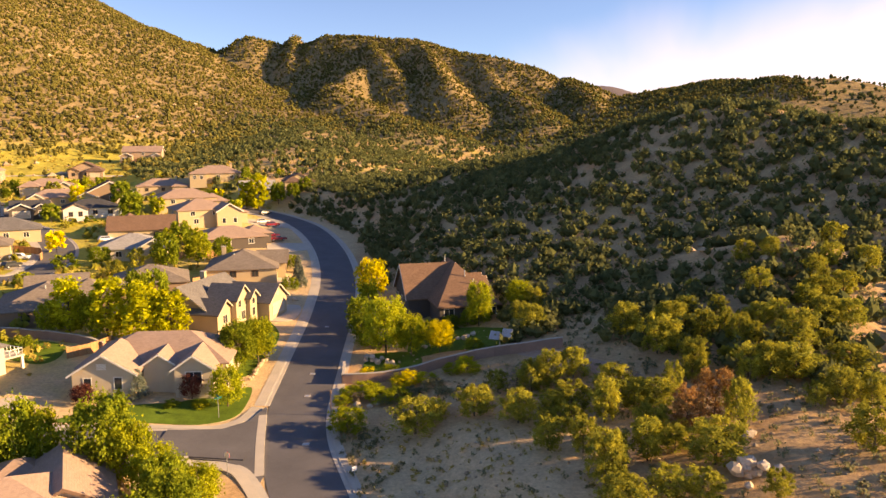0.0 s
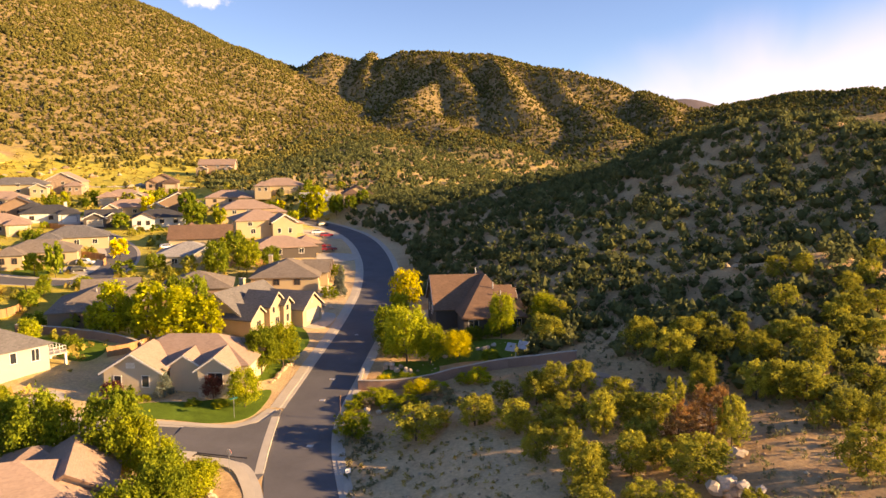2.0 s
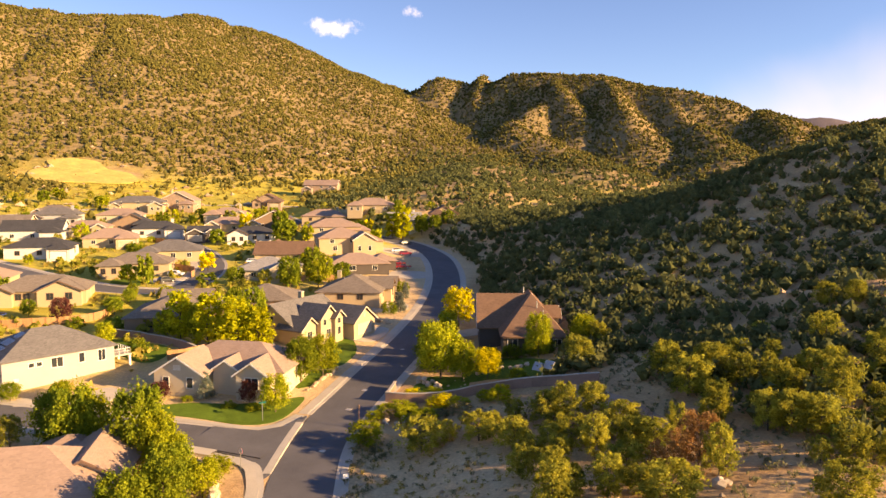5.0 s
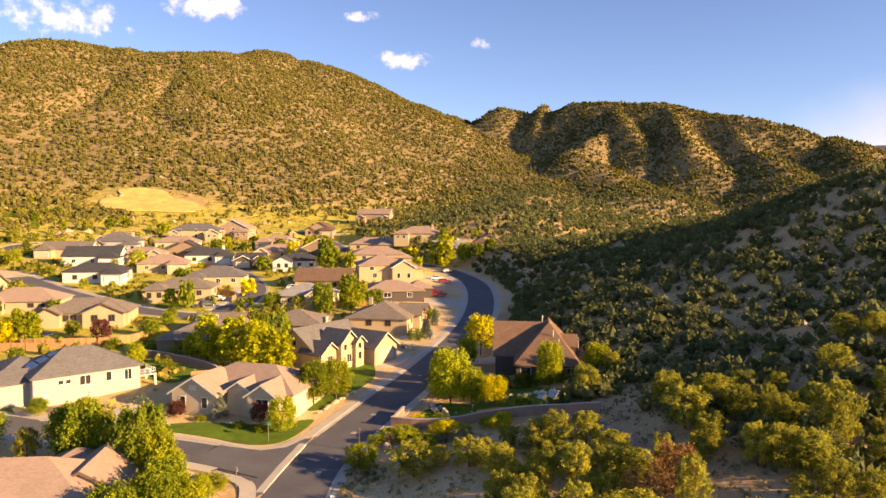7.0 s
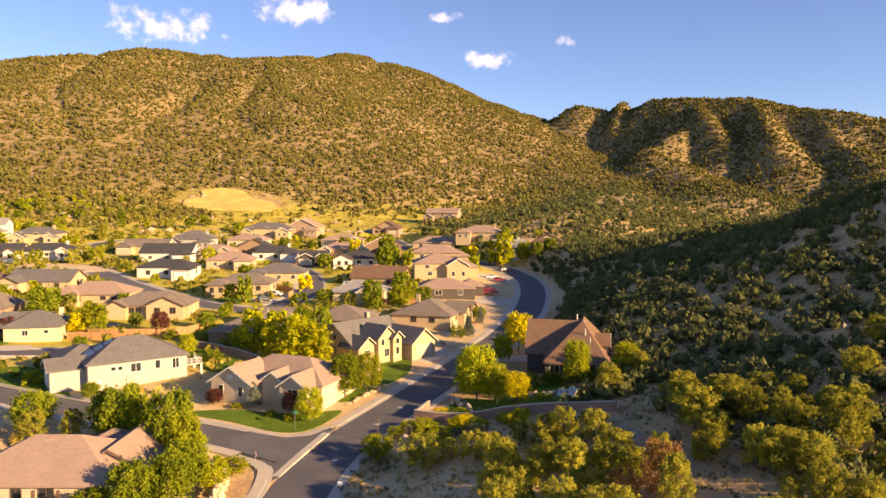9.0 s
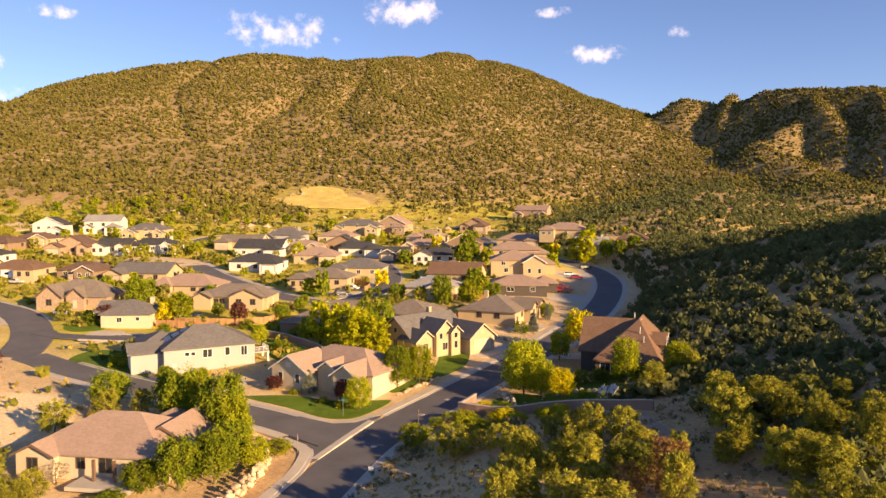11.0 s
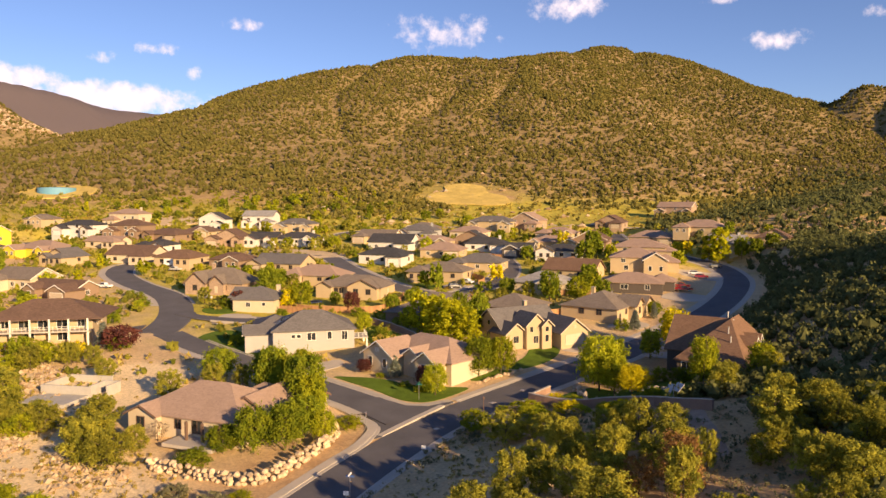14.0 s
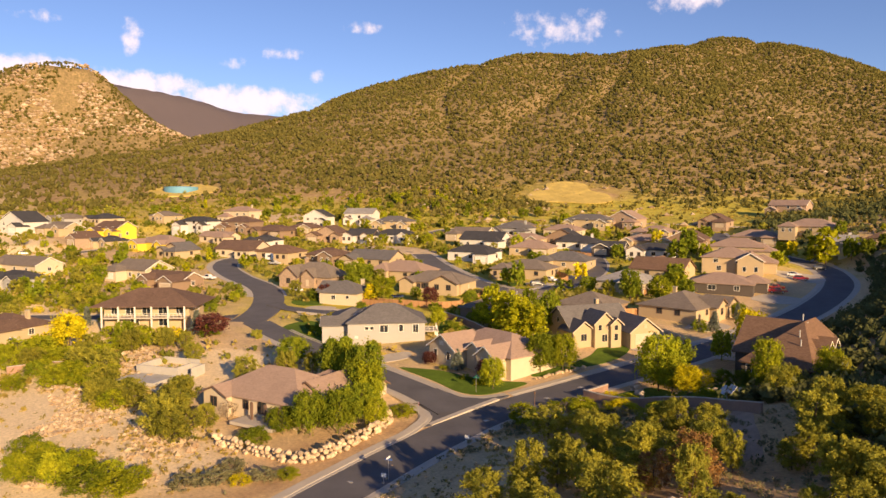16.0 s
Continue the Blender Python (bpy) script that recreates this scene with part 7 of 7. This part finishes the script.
def vehicle(x, y, yaw, colour, kind, label):
    z = ground_at(x, y) + 0.16
    c = thing("pickup_truck" if kind == "pickup" else "car", x, y, z, yaw, label, "truck" if kind == "pickup" else "car", "parked vehicles")
    if kind == "pickup":
        prof = [(-2.7, 0.45), (2.7, 0.45), (2.75, 0.8), (2.6, 1.05), (1.2, 1.12), (0.55, 1.75), (-0.75, 1.78), (-0.95, 1.12), (-2.7, 1.12)]
        glass = [(1.0, 1.14), (0.5, 1.68), (-0.7, 1.70), (-0.85, 1.14)]
    else:
        prof = [(-2.3, 0.4), (2.3, 0.4), (2.35, 0.75), (2.2, 0.98), (1.1, 1.08), (0.5, 1.62), (-1.7, 1.66), (-2.25, 1.05)]
        glass = [(0.95, 1.10), (0.45, 1.55), (-1.6, 1.58), (-2.0, 1.10)]
    part("body", profile_body(prof, 0.92, 0.18), PAINTS[colour], c)
    bm = bmesh.new()
    for s in (-1, 1):
        v = [bm.verts.new((gx_, s * (0.93 - 0.17 * (gz - 0.85) / 0.9), gz)) for gx_, gz in glass]
        w = [bm.verts.new((gx_, s * (0.90 - 0.17 * (gz - 0.85) / 0.9), gz)) for gx_, gz in glass]
        for i in range(4):
            bm.faces.new([v[i], v[(i + 1) % 4], w[(i + 1) % 4], w[i]])
        bm.faces.new(v if s < 0 else v[::-1])
        bm.faces.new(w)
    part("side_window", bm, GLASS, c)
    for wx in (-1.55, 1.5):
        for s in (-1, 1):
            bm = bmesh.new()
            rod(bm, (wx, s * 0.72, 0.36), (wx, s * 0.95, 0.36), 0.36, 0.36, 14)
            wh = part("wheel", bm, RUBBER, c)
            bm = bmesh.new()
            rod(bm, (wx, s * 0.94, 0.36), (wx, s * 0.965, 0.36), 0.2, 0.2, 10)
            part("rim", bm, METAL, wh)


vehicle(-106, 180, 8, "white", "suv", "white car parked on a driveway")
vehicle(-103.5, 172, 70, "dark", "suv", "dark car parked at the kerb")
vehicle(-96, 206, 40, "white", "suv", "white car parked beside a house")
vehicle(-163, 108, 15, "white", "pickup", "white pickup truck on a driveway")
vehicle(-141, 104, 20, "white", "suv", "white car on a driveway")
vehicle(-176, 86, 30, "white", "pickup", "white pickup truck by a brown house")
vehicle(-54, 226, 25, "red", "pickup", "dark red pickup truck on a driveway")
vehicle(-51, 222.5, 25, "red", "pickup", "dark red pickup truck beside another")
vehicle(-62, 249, 30, "white", "suv", "white car on a wide driveway")
vehicle(-58, 246, 30, "red", "suv", "red car on a wide driveway")
vehicle(-67, 273, 50, "dark", "suv", "dark car at the head of the street")
vehicle(-293, 37, 80, "white", "suv", "white car at a far kerb")
vehicle(-233, 190, 30, "silver", "suv", "silver car beside a white house")
vehicle(-120, 25, 60, "white", "suv", "white car in a yard")
vehicle(-197, 117, 30, "silver", "pickup", "silver pickup truck on a lot")
# the white camper van on a lot
cv = thing("camper", -203, 119.5, ground_at(-203, 119.5), 35, "long white camper trailer parked on a lot", "camper")
part("body", profile_body([(-3.9, 0.55), (3.9, 0.55), (4.0, 1.5), (3.6, 2.9), (-3.8, 3.0), (-3.95, 1.4)], 1.2, 0.1), PAINTS["white"], cv)
part("side_window", one_box(-2.5, -1.215, 1.6, -1.2, -1.18, 2.3), GLASS, cv)
part("side_window", one_box(0.8, -1.215, 1.6, 2.2, -1.18, 2.3), GLASS, cv)
for wx in (-0.6, 0.4):
    for s in (-1, 1):
        bm = bmesh.new()
        rod(bm, (wx, s * 0.95, 0.36), (wx, s * 1.18, 0.36), 0.36, 0.36, 14)
        part("wheel", bm, RUBBER, cv)
